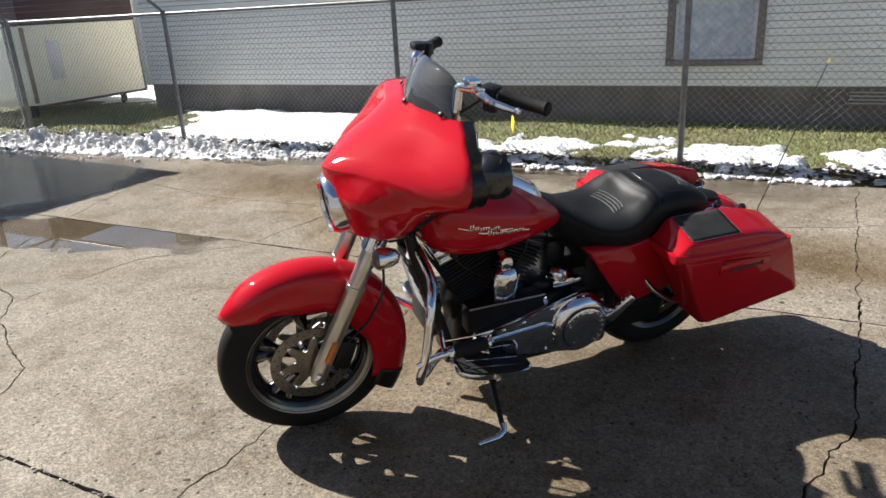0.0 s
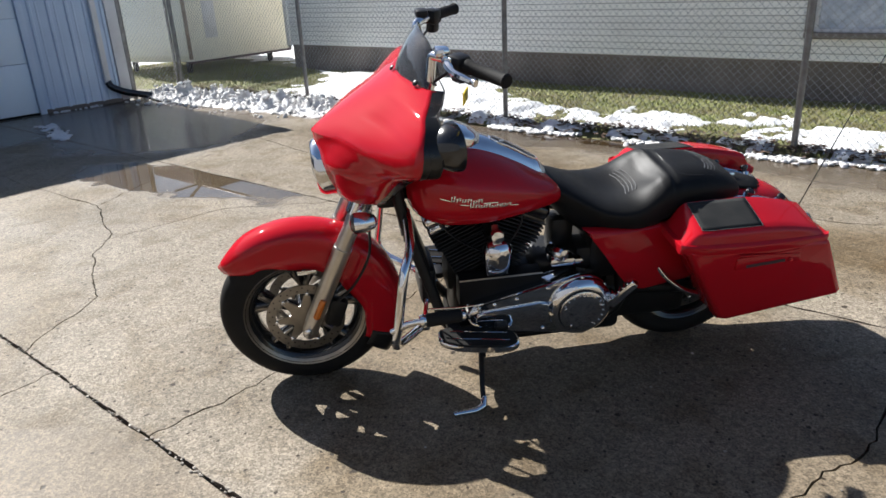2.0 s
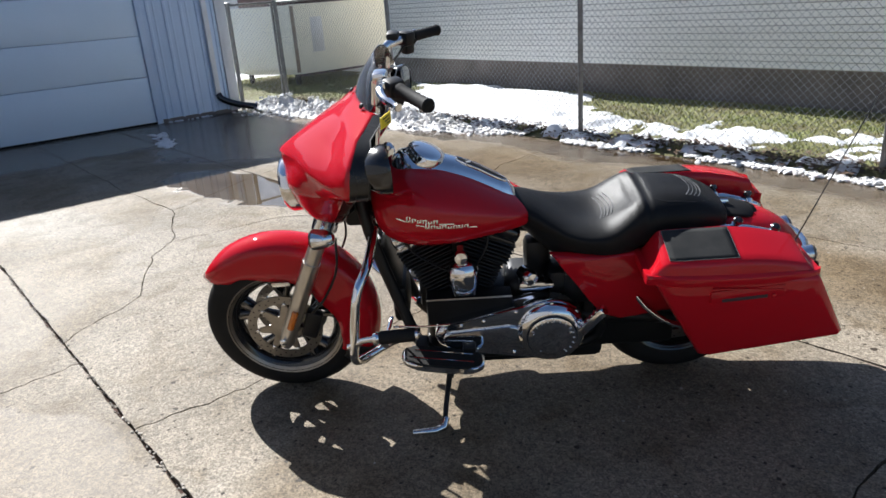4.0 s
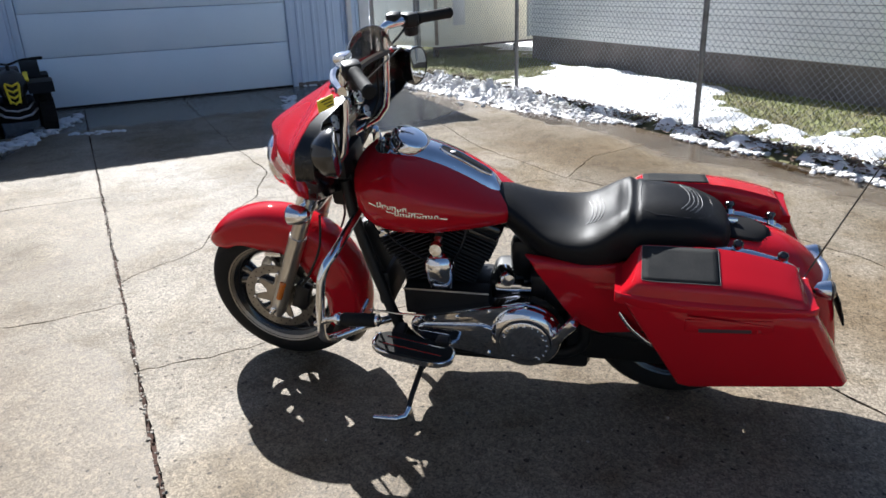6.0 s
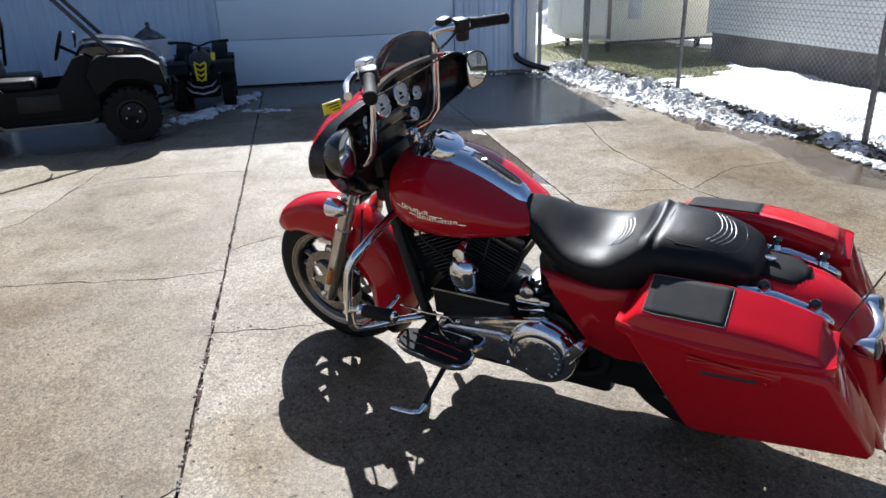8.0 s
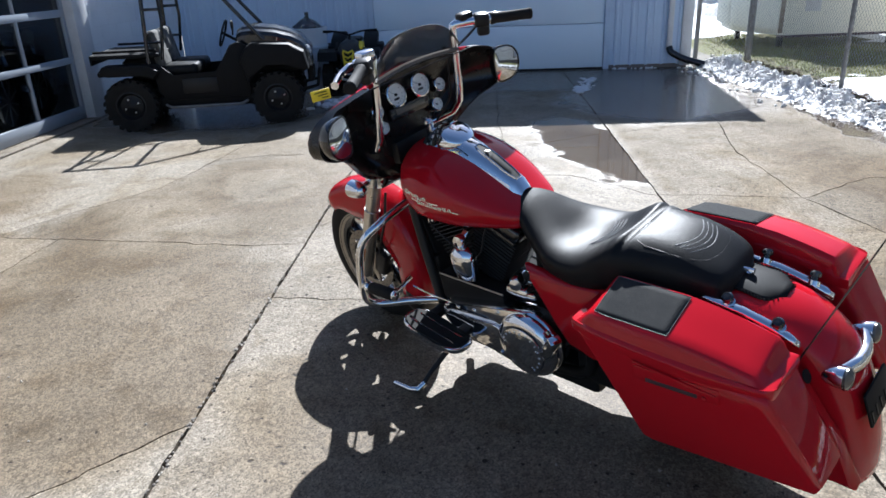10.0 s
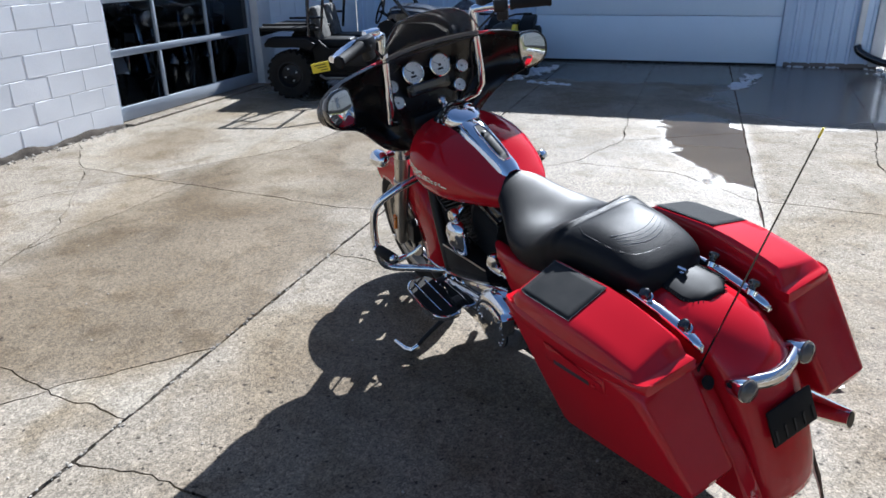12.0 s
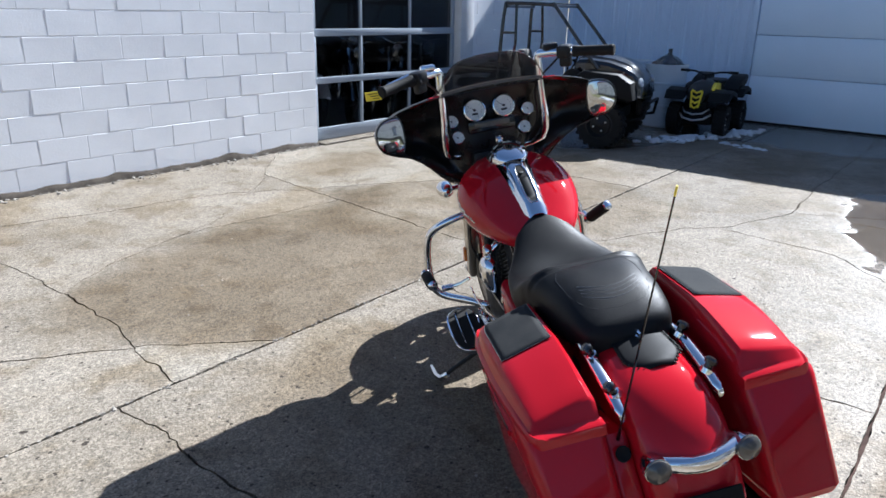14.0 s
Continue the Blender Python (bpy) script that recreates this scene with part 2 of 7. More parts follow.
M_GLOSSBLACK = mat("gloss_black", (0.008, 0.008, 0.009), 0.16, col2=(0.012, 0.012, 0.012), scale=10, fine=300, bump=0.0, rvar=0.05, coat=0.4)
M_DASH = mat("dash_plastic", (0.006, 0.006, 0.0065), 0.28, spec=0.45, col2=(0.010, 0.0098, 0.0095), scale=8, fine=320, bump=0.12, bdist=0.001, rvar=0.08)
M_LEATHER = mat("black_leather", (0.009, 0.009, 0.0095), 0.44, spec=0.14, col2=(0.014, 0.0138, 0.0135), scale=9, fine=330, bump=0.35, bdist=0.002, rvar=0.08)
M_SEAM = mat("seat_seam", (0.022, 0.022, 0.023), 0.35, spec=0.3, col2=(0.016, 0.016, 0.016), scale=20, fine=300, bump=0.1)
M_RUBBER = mat("rubber", (0.010, 0.0097, 0.0095), 0.75, spec=0.15, col2=(0.02, 0.019, 0.0175), scale=9, fine=160, bump=0.3, bdist=0.002)
M_ENGINE = mat("engine_black", (0.007, 0.007, 0.0075), 0.45, spec=0.3, col2=(0.012, 0.0118, 0.0115), scale=15, fine=200, bump=0.2, bdist=0.002)
M_FIN = mat("fin_black", (0.010, 0.010, 0.0105), 0.5, spec=0.25, col2=(0.02, 0.0195, 0.019), scale=15, fine=200, bump=0.2, bdist=0.002)
M_PLASTIC = mat("dull_black_plastic", (0.006, 0.006, 0.0065), 0.6, spec=0.16, col2=(0.010, 0.0098, 0.0095), scale=10, fine=200, bump=0.1, bdist=0.001)
M_JOINT = mat("joint_rust", (0.085, 0.050, 0.040), 0.95, spec=0.1, col2=(0.035, 0.024, 0.019), scale=9, fine=60, bump=0.6, bdist=0.01)
M_GRIT = mat("grit_stone", (0.36, 0.33, 0.28), 0.85, col2=(0.12, 0.10, 0.08), scale=14, fine=120, bump=0.2, island=0.45)
M_STITCH = mat("grey_stitching", (0.16, 0.16, 0.165), 0.4, col2=(0.11, 0.11, 0.11), scale=20, fine=300, bump=0.1)
M_PATCH = mat("grip_tape", (0.022, 0.023, 0.024), 0.75, spec=0.06, col2=(0.04, 0.04, 0.039), scale=12, fine=500, bump=0.6, bdist=0.002)
M_DIAL = mat("dial_face", (0.80, 0.80, 0.77), 0.35, col2=(0.74, 0.74, 0.7), scale=20, bump=0.0)
M_TRIMSTRIP = mat("trim_strip", (0.17, 0.14, 0.11), 0.55, 0.0, spec=0.2, col2=(0.13, 0.105, 0.08), scale=20, bump=0.0)
M_AMBER = mat("amber_plastic", (0.60, 0.18, 0.02), 0.2, col2=(0.5, 0.13, 0.015), bump=0.0, coat=0.5)
M_SMOKE = mat("smoked_lens", (0.06, 0.055, 0.05), 0.15, col2=(0.09, 0.08, 0.07), bump=0.0, coat=0.6)
M_YELLOW = mat("yellow_tag", (0.85, 0.68, 0.02), 0.45, col2=(0.8, 0.6, 0.02), bump=0.05)
M_SMOKED = glass_material("smoked_screen", (0.38, 0.365, 0.35), 0.03, 1.5, 0.05)
M_LAMPGLASS = glass_material("lamp_glass", (0.92, 0.93, 0.95))
M_PANE = glass_material("window_pane", (0.93, 0.94, 0.95), 0.01)
M_SHOWPANE = glass_material("showroom_pane", (0.58, 0.60, 0.62), 0.01)
M_DOORPAINT = mat("grey_door_paint", (0.38, 0.42, 0.47), 0.5, col2=(0.33, 0.37, 0.42), scale=3, fine=60, bump=0.1)
M_MIRROR = mat("mirror_glass", (0.62, 0.63, 0.64), 0.03, 1.0, col2=(0.58, 0.59, 0.60), bump=0.0, rvar=0.01)
M_BLOCK = mat("white_block_paint", (0.88, 0.88, 0.88), 0.6, col2=(0.80, 0.805, 0.81), scale=2.2, fine=70, bump=0.2, bdist=0.004, rand=0.02)
M_MORTAR = mat("painted_mortar", (0.86, 0.86, 0.86), 0.75, col2=(0.76, 0.76, 0.76), scale=5, fine=60, bump=0.5)
M_BLUE = mat("blue_steel_siding", (0.60, 0.71, 0.86), 0.45, col2=(0.52, 0.62, 0.77), scale=1.4, fine=40, bump=0.08)
M_WHITEDOOR = mat("white_door_paint", (0.75, 0.86, 0.97), 0.5, col2=(0.69, 0.80, 0.91), scale=0.9, fine=60, bump=0.1)
M_WHITETRIM = mat("white_trim", (0.72, 0.73, 0.74), 0.5, col2=(0.58, 0.58, 0.58), scale=3, fine=50, bump=0.15)
M_SIDING = mat("cream_siding", (0.95, 0.935, 0.87), 0.6, col2=(0.89, 0.875, 0.80), scale=1.6, fine=60, bump=0.1, rand=0.03)
M_FOUND = mat("foundation", (0.22, 0.19, 0.165), 0.9, col2=(0.14, 0.12, 0.105), scale=2.5, fine=40, bump=0.4, bdist=0.006)
M_WALLFOOT = mat("dirty_wall_foot", (0.095, 0.080, 0.064), 0.95, spec=0.1, col2=(0.05, 0.042, 0.034), scale=7, fine=50, bump=0.6, bdist=0.008)
M_GALV = mat("galvanised_steel", (0.27, 0.27, 0.265), 0.5, 0.6, col2=(0.18, 0.17, 0.16), scale=14, fine=120, bump=0.15)
M_WIRE = mat("fence_wire", (0.40, 0.41, 0.41), 0.5, 0.5, col2=(0.28, 0.28, 0.27), scale=10, fine=60, bump=0.0)
M_SNOW = mat("snow", (0.70, 0.71, 0.73), 0.75, col2=(0.58, 0.59, 0.61), scale=4, fine=70, bump=0.6, bdist=0.012)
M_DIRTYSNOW = mat("dirty_snow", (0.76, 0.76, 0.77), 0.8, col2=(0.50, 0.475, 0.44), scale=7, fine=45, bump=0.7, bdist=0.012)
M_SOIL = mat("grass_soil", (0.15, 0.165, 0.048), 0.95, col2=(0.11, 0.088, 0.045), scale=3, fine=50, bump=0.7, bdist=0.02)
M_GRASS = mat("grass_blade", (0.18, 0.22, 0.048), 0.7, col2=(0.27, 0.24, 0.10), scale=3, fine=30, bump=0.0, island=0.35)
M_LITTER = mat("leaf_litter", (0.12, 0.075, 0.045), 0.9, col2=(0.06, 0.04, 0.03), scale=9, fine=60, bump=0.3, island=0.4)
M_CREAM = mat("cream_painted_metal", (0.86, 0.84, 0.72), 0.45, col2=(0.78, 0.75, 0.62), scale=1.5, fine=30, bump=0.1)
M_MAROON = mat("maroon_paint", (0.055, 0.022, 0.03), 0.6, col2=(0.035, 0.018, 0.022), scale=2, bump=0.1)
M_RUST = mat("rust", (0.20, 0.13, 0.09), 0.9, col2=(0.40, 0.36, 0.30), scale=6, fine=40, bump=0.4)
M_DARKROOM = mat("dark_room", (0.20, 0.20, 0.205), 0.6, col2=(0.14, 0.14, 0.14), scale=2, bump=0.1)
M_BAIT = mat("pale_plastic", (0.62, 0.68, 0.74), 0.5, col2=(0.52, 0.58, 0.64), scale=3, bump=0.1)
M_CAMO = mat("camouflage_cloth", (0.16, 0.155, 0.14), 0.85, col2=(0.03, 0.03, 0.027), scale=14, fine=80, bump=0.2)
M_HOOD = mat("black_hood", (0.008, 0.008, 0.009), 0.22, 0.0, col2=(0.010, 0.010, 0.011), scale=4, bump=0.05, coat=0.6)
M_LAMPGREY = mat("lamp_plastic", (0.5, 0.52, 0.55), 0.15, 0.2, bump=0.0, coat=0.5)
M_CURTAIN = mat("lace_curtain", (0.90, 0.92, 0.95), 0.9, col2=(0.50, 0.56, 0.66), scale=9, fine=60, bump=0.3)
M_WINFRAME = mat("brown_frame_paint", (0.20, 0.17, 0.15), 0.5, col2=(0.15, 0.13, 0.115), scale=5, bump=0.1)
M_TAN = mat("lap_shade_and_slat_paint", (0.42, 0.40, 0.36), 0.6, col2=(0.34, 0.32, 0.28), scale=5, bump=0.1)


# ---- mesh helpers ----
def part(name, bm, material, parent=None, label="", smooth=40, mods=()):
    """Links a bmesh as one mesh object, under a thing or a part where one is given."""
    bmesh.ops.recalc_face_normals(bm, faces=bm.faces)
    me = bpy.data.meshes.new(name)
    bm.to_mesh(me)
    bm.free()
    if smooth:
        me.shade_smooth()
        me.set_sharp_from_angle(angle=radians(smooth))
    me.materials.append(material)
    ob = new(name, me)
    if parent is not None:
        ob.parent = parent
    if label:
        ob["label"] = label
    return ob


def thing(name, m, label, category, group="", kind=""):
    ob = new(name)
    ob.empty_display_size = 0.1
    ob.matrix_world = m
    return tagged(ob, label, category, group, kind)


def box(bm, c, s, bevel=0.0, m=None, seg=2):
    g = bmesh.ops.create_cube(bm, size=1.0)["verts"]
    mm = Matrix.Translation(c) @ Matrix.Diagonal((*s, 1))
    bmesh.ops.transform(bm, matrix=mm, verts=g)
    if bevel:
        es = list({e for v in g for e in v.link_edges})
        r = bmesh.ops.bevel(bm, geom=es, offset=bevel, segments=seg, profile=0.5, affect="EDGES")
        g = list({v for f in r["faces"] for v in f.verts} | {v for v in g if v.is_valid})
    if m is not None:
        bmesh.ops.transform(bm, matrix=m, verts=g)
    return g


def tube(bm, pts, r, seg=10, caps=True, smooth_pts=0):
    """A round bar along points; radius one number or one for each point."""
    pts = [Vector(p) for p in pts]
    if smooth_pts:
        pts = spline(pts, smooth_pts)
    rs = r if isinstance(r, (list, tuple)) else [r] * len(pts)
    if len(rs) != len(pts):
        rs = [rs[min(len(rs) - 1, int(i * len(rs) / len(pts)))] for i in range(len(pts))]
    rings = []
    nrm = None
    for i, p in enumerate(pts):
        d = (pts[min(i + 1, len(pts) - 1)] - pts[max(i - 1, 0)]).normalized()
        if nrm is None:
            nrm = d.orthogonal().normalized()
        nrm = (nrm - d * nrm.dot(d)).normalized()
        bi = d.cross(nrm)
        rings.append([bm.verts.new(p + rs[i] * (math.cos(a) * nrm + math.sin(a) * bi)) for a in [2 * math.pi * k / seg for k in range(seg)]])
    skin(bm, rings, True, caps)


def spline(pts, n):
    """Catmull-Rom points through the given ones."""
    out = []
    q = [pts[0] * 2 - pts[1], *pts, pts[-1] * 2 - pts[-2]]
    for i in range(1, len(q) - 2):
        a, b, c, d = q[i - 1], q[i], q[i + 1], q[i + 2]
        for k in range(n):
            t = k / n
            out.append(0.5 * ((2 * b) + (c - a) * t + (2 * a - 5 * b + 4 * c - d) * t * t + (3 * b - a - 3 * c + d) * t ** 3))
    out.append(pts[-1])
    return out


def skin(bm, rings, closed=True, caps=True):
    for a, b in zip(rings, rings[1:]):
        n = len(a)
        for k in range(n if closed else n - 1):
            bm.faces.new((a[k], a[(k + 1) % n], b[(k + 1) % n], b[k]))
    if caps and closed:
        bm.faces.new(rings[0][::-1])
        bm.faces.new(rings[-1])


def loft(bm, sections, closed=True, caps=True):
    skin(bm, [[bm.verts.new(p) for p in s] for s in sections], closed, caps)


def lathe(bm, profile, m=Matrix.Identity(4), seg=32):
    """Turns (radius, height) pairs round the local z axis."""
    rings = [[bm.verts.new(m @ Vector((r * math.cos(a), r * math.sin(a), h))) for a in [2 * math.pi * k / seg for k in range(seg)]] for r, h in profile]
    skin(bm, rings, True, True)


def plate(bm, outline, depth, m=Matrix.Identity(4), bevel=0.0, seg=2):
    """Extrudes a flat outline (local x, y) by depth along local z."""
    lo = [bm.verts.new((x, y, 0)) for x, y in outline]
    hi = [bm.verts.new((x, y, depth)) for x, y in outline]
    n = len(lo)
    fs = [bm.faces.new(lo[::-1]), bm.faces.new(hi)]
    fs += [bm.faces.new((lo[k], lo[(k + 1) % n], hi[(k + 1) % n], hi[k])) for k in range(n)]
    vs = lo + hi
    if bevel:
        es = list(fs[0].edges) + list(fs[1].edges)
        r = bmesh.ops.bevel(bm, geom=es, offset=bevel, segments=seg, profile=0.5, affect="EDGES")
        vs = list({v for f in r["faces"] for v in f.verts} | {v for v in vs if v.is_valid})
    bmesh.ops.transform(bm, matrix=m, verts=vs)


def side(y):
    """Local x, y of a plate laid into the x-z plane at that y, its depth towards +y."""
    return Matrix.Translation((0, y, 0)) @ Matrix(((1, 0, 0, 0), (0, 0, 1, 0), (0, 1, 0, 0), (0, 0, 0, 1)))


def axis(p, d):
    """A matrix at p whose local z points along d."""
    return Matrix.Translation(p) @ Vector(d).to_track_quat("Z", "Y").to_matrix().to_4x4()


def superring(c, wy, up, dn, n=24, e=2.4, x=0.0):
    """A rounded section across the x axis."""
    out = []
    for k in range(n):
        a = 2 * math.pi * k / n
        ca, sa = math.cos(a), math.sin(a)
        y = wy * math.copysign(abs(ca) ** (2 / e), ca)
        z = (up if sa > 0 else dn) * math.copysign(abs(sa) ** (2 / e), sa)
        out.append(Vector((x, y, c + z)))
    return out


def bmnew():
    return bmesh.new()


# ---- the yard: ground, concrete slabs, verge ----
WALL_X, WALL_Y, HOUSE_Y, FENCE_Y = -9.15, -1.75, 9.3, 7.16
bm = bmnew()
box(bm, (0, 0, -0.53), (900, 900, 1.0))
tagged(part("ground", bm, M_GROUND), "damp gravelly earth under and beyond the concrete", "ground", kind="structure")


def wander(pts, step, amp, seed):
    """Breaks a line into short steps that stray a little, as a crack does."""
    out = [Vector((*pts[0], 0))]
    for a, b in zip(pts, pts[1:]):
        a, b = Vector((*a, 0)), Vector((*b, 0))
        n = max(1, int((b - a).length / step))
        side_v = Vector((-(b - a).y, (b - a).x, 0)).normalized()
        for k in range(1, n + 1):
            p = a.lerp(b, k / n)
            if k < n:
                p += side_v * (noise.noise(Vector((p.x * 6, p.y * 6, seed))) * amp * 1.6 + random.uniform(-amp, amp) * 0.45)
            out.append(p)
    return out


def nearest_edge(poly, p):
    best = None
    for i in range(len(poly)):
        a, b = poly[i], poly[(i + 1) % len(poly)]
        d = b - a
        t = max(0.0, min(1.0, (p - a).dot(d) / max(d.length_squared, 1e-9)))
        q = a + d * t
        if best is None or (q - p).length < best[0]:
            best = ((q - p).length, i, q, t)
    return best


def inside(poly, p):
    c = False
    for i in range(len(poly)):
        a, b = poly[i], poly[i - 1]
        if (a.y > p.y) != (b.y > p.y) and p.x < (b.x - a.x) * (p.y - a.y) / (b.y - a.y) + a.x:
            c = not c
    return c


def split(polys, pts, seed, amp=0.017, step=0.035):
    """Cuts the slab that holds the line's middle into two along it."""
    line = wander(pts, step, amp, seed)
    mid = line[len(line) // 2]
    for poly in polys:
        if inside(poly, mid):
            break
    else:
        return
    da, ia, qa, ta = nearest_edge(poly, line[0])
    db, ib, qb, tb = nearest_edge(poly, line[-1])
    line[0], line[-1] = qa, qb
    n = len(poly)
    if ia == ib:
        if ta > tb:
            line, ia, ib = line[::-1], ib, ia
        one = line[::-1]
        two = poly[:ia + 1] + line + poly[ia + 1:]
    else:
        if ia > ib:
            line, ia, ib = line[::-1], ib, ia
        one = poly[ia + 1:ib + 1] + line[::-1]
        two = poly[:ia + 1] + line + poly[ib + 1:]
    polys.remove(poly)
    polys.extend([one, two])


def row(y0, y1, x0, x1, seed):
    top = wander([(x1, y1), (x0, y1)], 0.04, 0.005, seed)
    low = wander([(x0, y0), (x1, y0)], 0.04, 0.005, seed + 5)
    return [low + top]


from mathutils.geometry import delaunay_2d_cdt

ra = row(WALL_Y + 0.07, 1.8865, WALL_X + 0.05, 9.0, 1.0)
split(ra, [(-1.75, 1.89), (-1.72, 1.65), (-1.82, 0.78), (-1.89, 0.22), (-1.95, -0.29), (-2.07, -1.0), (-2.87, -1.75)], 2.1)
split(ra, [(-1.95, -0.29), (-2.6, 0.13), (-3.05, 0.43), (-3.87, 0.56), (-5.4, 0.8), (-9.2, 0.9)], 2.2)
split(ra, [(-4.0, 1.89), (-4.04, 1.05), (-3.87, 0.56)], 2.3)
split(ra, [(-2.0, -0.85), (-0.91, -0.03), (0.13, 0.31), (0.51, 0.56), (0.52, 0.86), (0.53, 1.19), (0.62, 1.49), (0.66, 1.89)], 2.4)
split(ra, [(-1.5, -0.56), (-1.2, -0.70), (-0.61, -0.77), (0.5, -1.05), (3.2, -1.75)], 2.5)
split(ra, [(-1.94, -0.2), (-1.75, -0.4), (-1.55, -0.5)], 2.55)
split(ra, [(0.57, 1.45), (0.21, 1.80), (0.12, 1.89)], 2.6)
split(ra, [(0.52, 0.56), (0.50, 0.11), (0.53, -0.24), (0.56, -1.04)], 2.65)
split(ra, [(0.6, 1.46), (0.85, 1.28), (1.5, 0.85), (4.0, 0.4), (9.0, 0.3)], 2.7)
split(ra, [(-1.89, 0.22), (-1.2, 0.18), (-0.5, 0.10)], 2.75)
split(ra, [(-6.2, 0.85), (-6.4, 1.89)], 2.8, 0.01)
rb = row(1.8935, 4.237, WALL_X + 0.05, 9.0, 3.0)
split(rb, [(-0.97, 1.89), (-0.93, 2.34), (-0.95, 2.6), (-1.02, 4.24)], 3.1)
split(rb, [(0.914, 1.89), (0.90, 2.23), (0.914, 2.77), (1.09, 3.35), (1.09, 3.76), (1.13, 4.24)], 3.2)
split(rb, [(-2.06, 1.89), (-2.38, 2.39), (-3.05, 2.68), (-3.3, 2.92), (-4.06, 3.2), (-5.4, 3.16), (-9.2, 3.2)], 3.3)
split(rb, [(-3.24, 2.88), (-3.14, 3.69), (-2.55, 4.24)], 3.4)
split(rb, [(-4.06, 3.2), (-4.35, 3.7), (-4.62, 4.24)], 3.5)
split(rb, [(4.2, 1.89), (4.3, 4.24)], 3.6)
split(rb, [(-6.6, 1.89), (-6.7, 3.2)], 3.7, 0.008)
rc = row(4.243, 6.93, WALL_X + 0.05, 9.0, 4.0)
split(rc, [(-9.2, 5.7), (-5.02, 5.39), (-3.84, 5.17), (-2.46, 5.19), (-1.5, 5.45), (0.54, 5.58), (1.33, 5.9), (9.0, 6.0)], 4.1)
split(rc, [(-2.46, 5.19), (-2.55, 4.7), (-2.6, 4.24)], 4.2)
split(rc, [(-2.46, 5.19), (-2.9, 5.8), (-3.05, 6.93)], 4.3)
split(rc, [(1.13, 4.24), (1.13, 4.6), (1.17, 5.85)], 4.4)
split(rc, [(1.17, 5.88), (1.17, 6.2), (1.2, 6.93)], 4.5)
split(rc, [(-5.02, 5.4), (-4.75, 4.6), (-4.62, 4.24)], 4.6)
slabs = ra + rb + rc + [[Vector(p) for p in ((9.02, WALL_Y, 0), (24, WALL_Y, 0), (24, 6.9, 0), (9.02, 6.9, 0))]]

concrete = thing("concrete_yard", Matrix.Identity(4), "worn cracked concrete yard with damp stains, cast in slabs", "pavement", kind="structure")
for poly in slabs:
    n = len(poly)
    area = sum(poly[i - 1].x * poly[i].y - poly[i].x * poly[i - 1].y for i in range(n))
    if area < 0:
        poly = poly[::-1]
    clean = []
    for q in poly:
        if not clean or (q - clean[-1]).length > 0.004:
            clean.append(q)
    if (clean[0] - clean[-1]).length < 0.004:
        clean.pop()
    poly, n = clean, len(clean)
    pts2 = []
    for i in range(n):
        a, b, c = poly[i - 1], poly[i], poly[(i + 1) % n]
        d = c - a
        inw = Vector((-d.y, d.x, 0)).normalized() if d.length > 1e-6 else Vector((0, 0, 0))
        q = b + inw * (0.0026 + 0.008 * max(0.0, noise.noise(b * 3.1)) ** 1.4 + 0.004 * abs(noise.noise(b * 21)))
        pts2.append(Vector((q.x, q.y)))
    vv, _, ff, _, _, _ = delaunay_2d_cdt(pts2, [], [list(range(n))], 1, 1e-5)
    bm = bmnew()
    tv = [bm.verts.new((q.x, q.y, 0.0)) for q in vv]
    for f in ff:
        bm.faces.new([tv[k] for k in f])
    r = bmesh.ops.extrude_edge_only(bm, edges=[e for e in bm.edges if e.is_boundary])
    for v in r["geom"]:
        if isinstance(v, bmesh.types.BMVert):
            v.co.z = -0.028
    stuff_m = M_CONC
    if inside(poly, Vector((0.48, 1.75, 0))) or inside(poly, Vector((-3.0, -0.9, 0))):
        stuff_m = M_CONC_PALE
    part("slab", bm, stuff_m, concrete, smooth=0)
bm = bmnew()
box(bm, (7.4, 2.6, -0.0285), (33.0, 8.64, 0.004))
part("joint_filler", bm, M_JOINT, concrete, "dark dirt in the joints and cracks")


# verge beyond the slabs: soil, grass, litter and snow
def verge_h(x, y):
    return 0.03 - 0.09 * max(0.0, 1 - (y - 6.88) / 0.14) + 0.03 * noise.noise(Vector((x * 0.7, y * 0.9, 2.0))) + 0.05 * max(0.0, min(1.0, (y - 6.95) / 0.6))


def sheet(bm, x0, x1, y0, y1, step, h, keep=lambda x, y: True):
    nx, ny = int((x1 - x0) / step) + 1, int((y1 - y0) / step) + 1
    vs = [[bm.verts.new((x0 + i * step, y0 + j * step, h(x0 + i * step, y0 + j * step))) for j in range(ny)] for i in range(nx)]
    for i in range(nx - 1):
        for j in range(ny - 1):
            if keep(x0 + (i + 0.5) * step, y0 + (j + 0.5) * step):
                bm.faces.new((vs[i][j], vs[i + 1][j], vs[i + 1][j + 1], vs[i][j + 1]))
    bmesh.ops.delete(bm, geom=[v for v in bm.verts if not v.link_faces], context="VERTS")


def fbm(x, y, s, z=0.0):
    return noise.fractal(Vector((x * s, y * s, z)), 1.0, 2.0, 4)


bm = bmnew()
sheet(bm, -34, 12, 6.9, 24, 0.3, verge_h)
tagged(part("verge", bm, M_SOIL), "muddy winter lawn beyond the concrete", "ground", kind="structure")


def snow_mask(x, y):
    """How deep the snow lies, below nought where there is none."""
    edge = 0.30 * fbm(x, y, 0.9, 5.0) + 0.16 * fbm(x, y, 3.5, 8.0)
    deep = min((x + 7.2 + 1.1 * max(0.0, y - 8.2)) * 0.7, (-3.3 - 0.9 * (y - 8.0) - x) * 0.6, (y - 7.05) * 1.6, (9.25 - y) * 1.2)
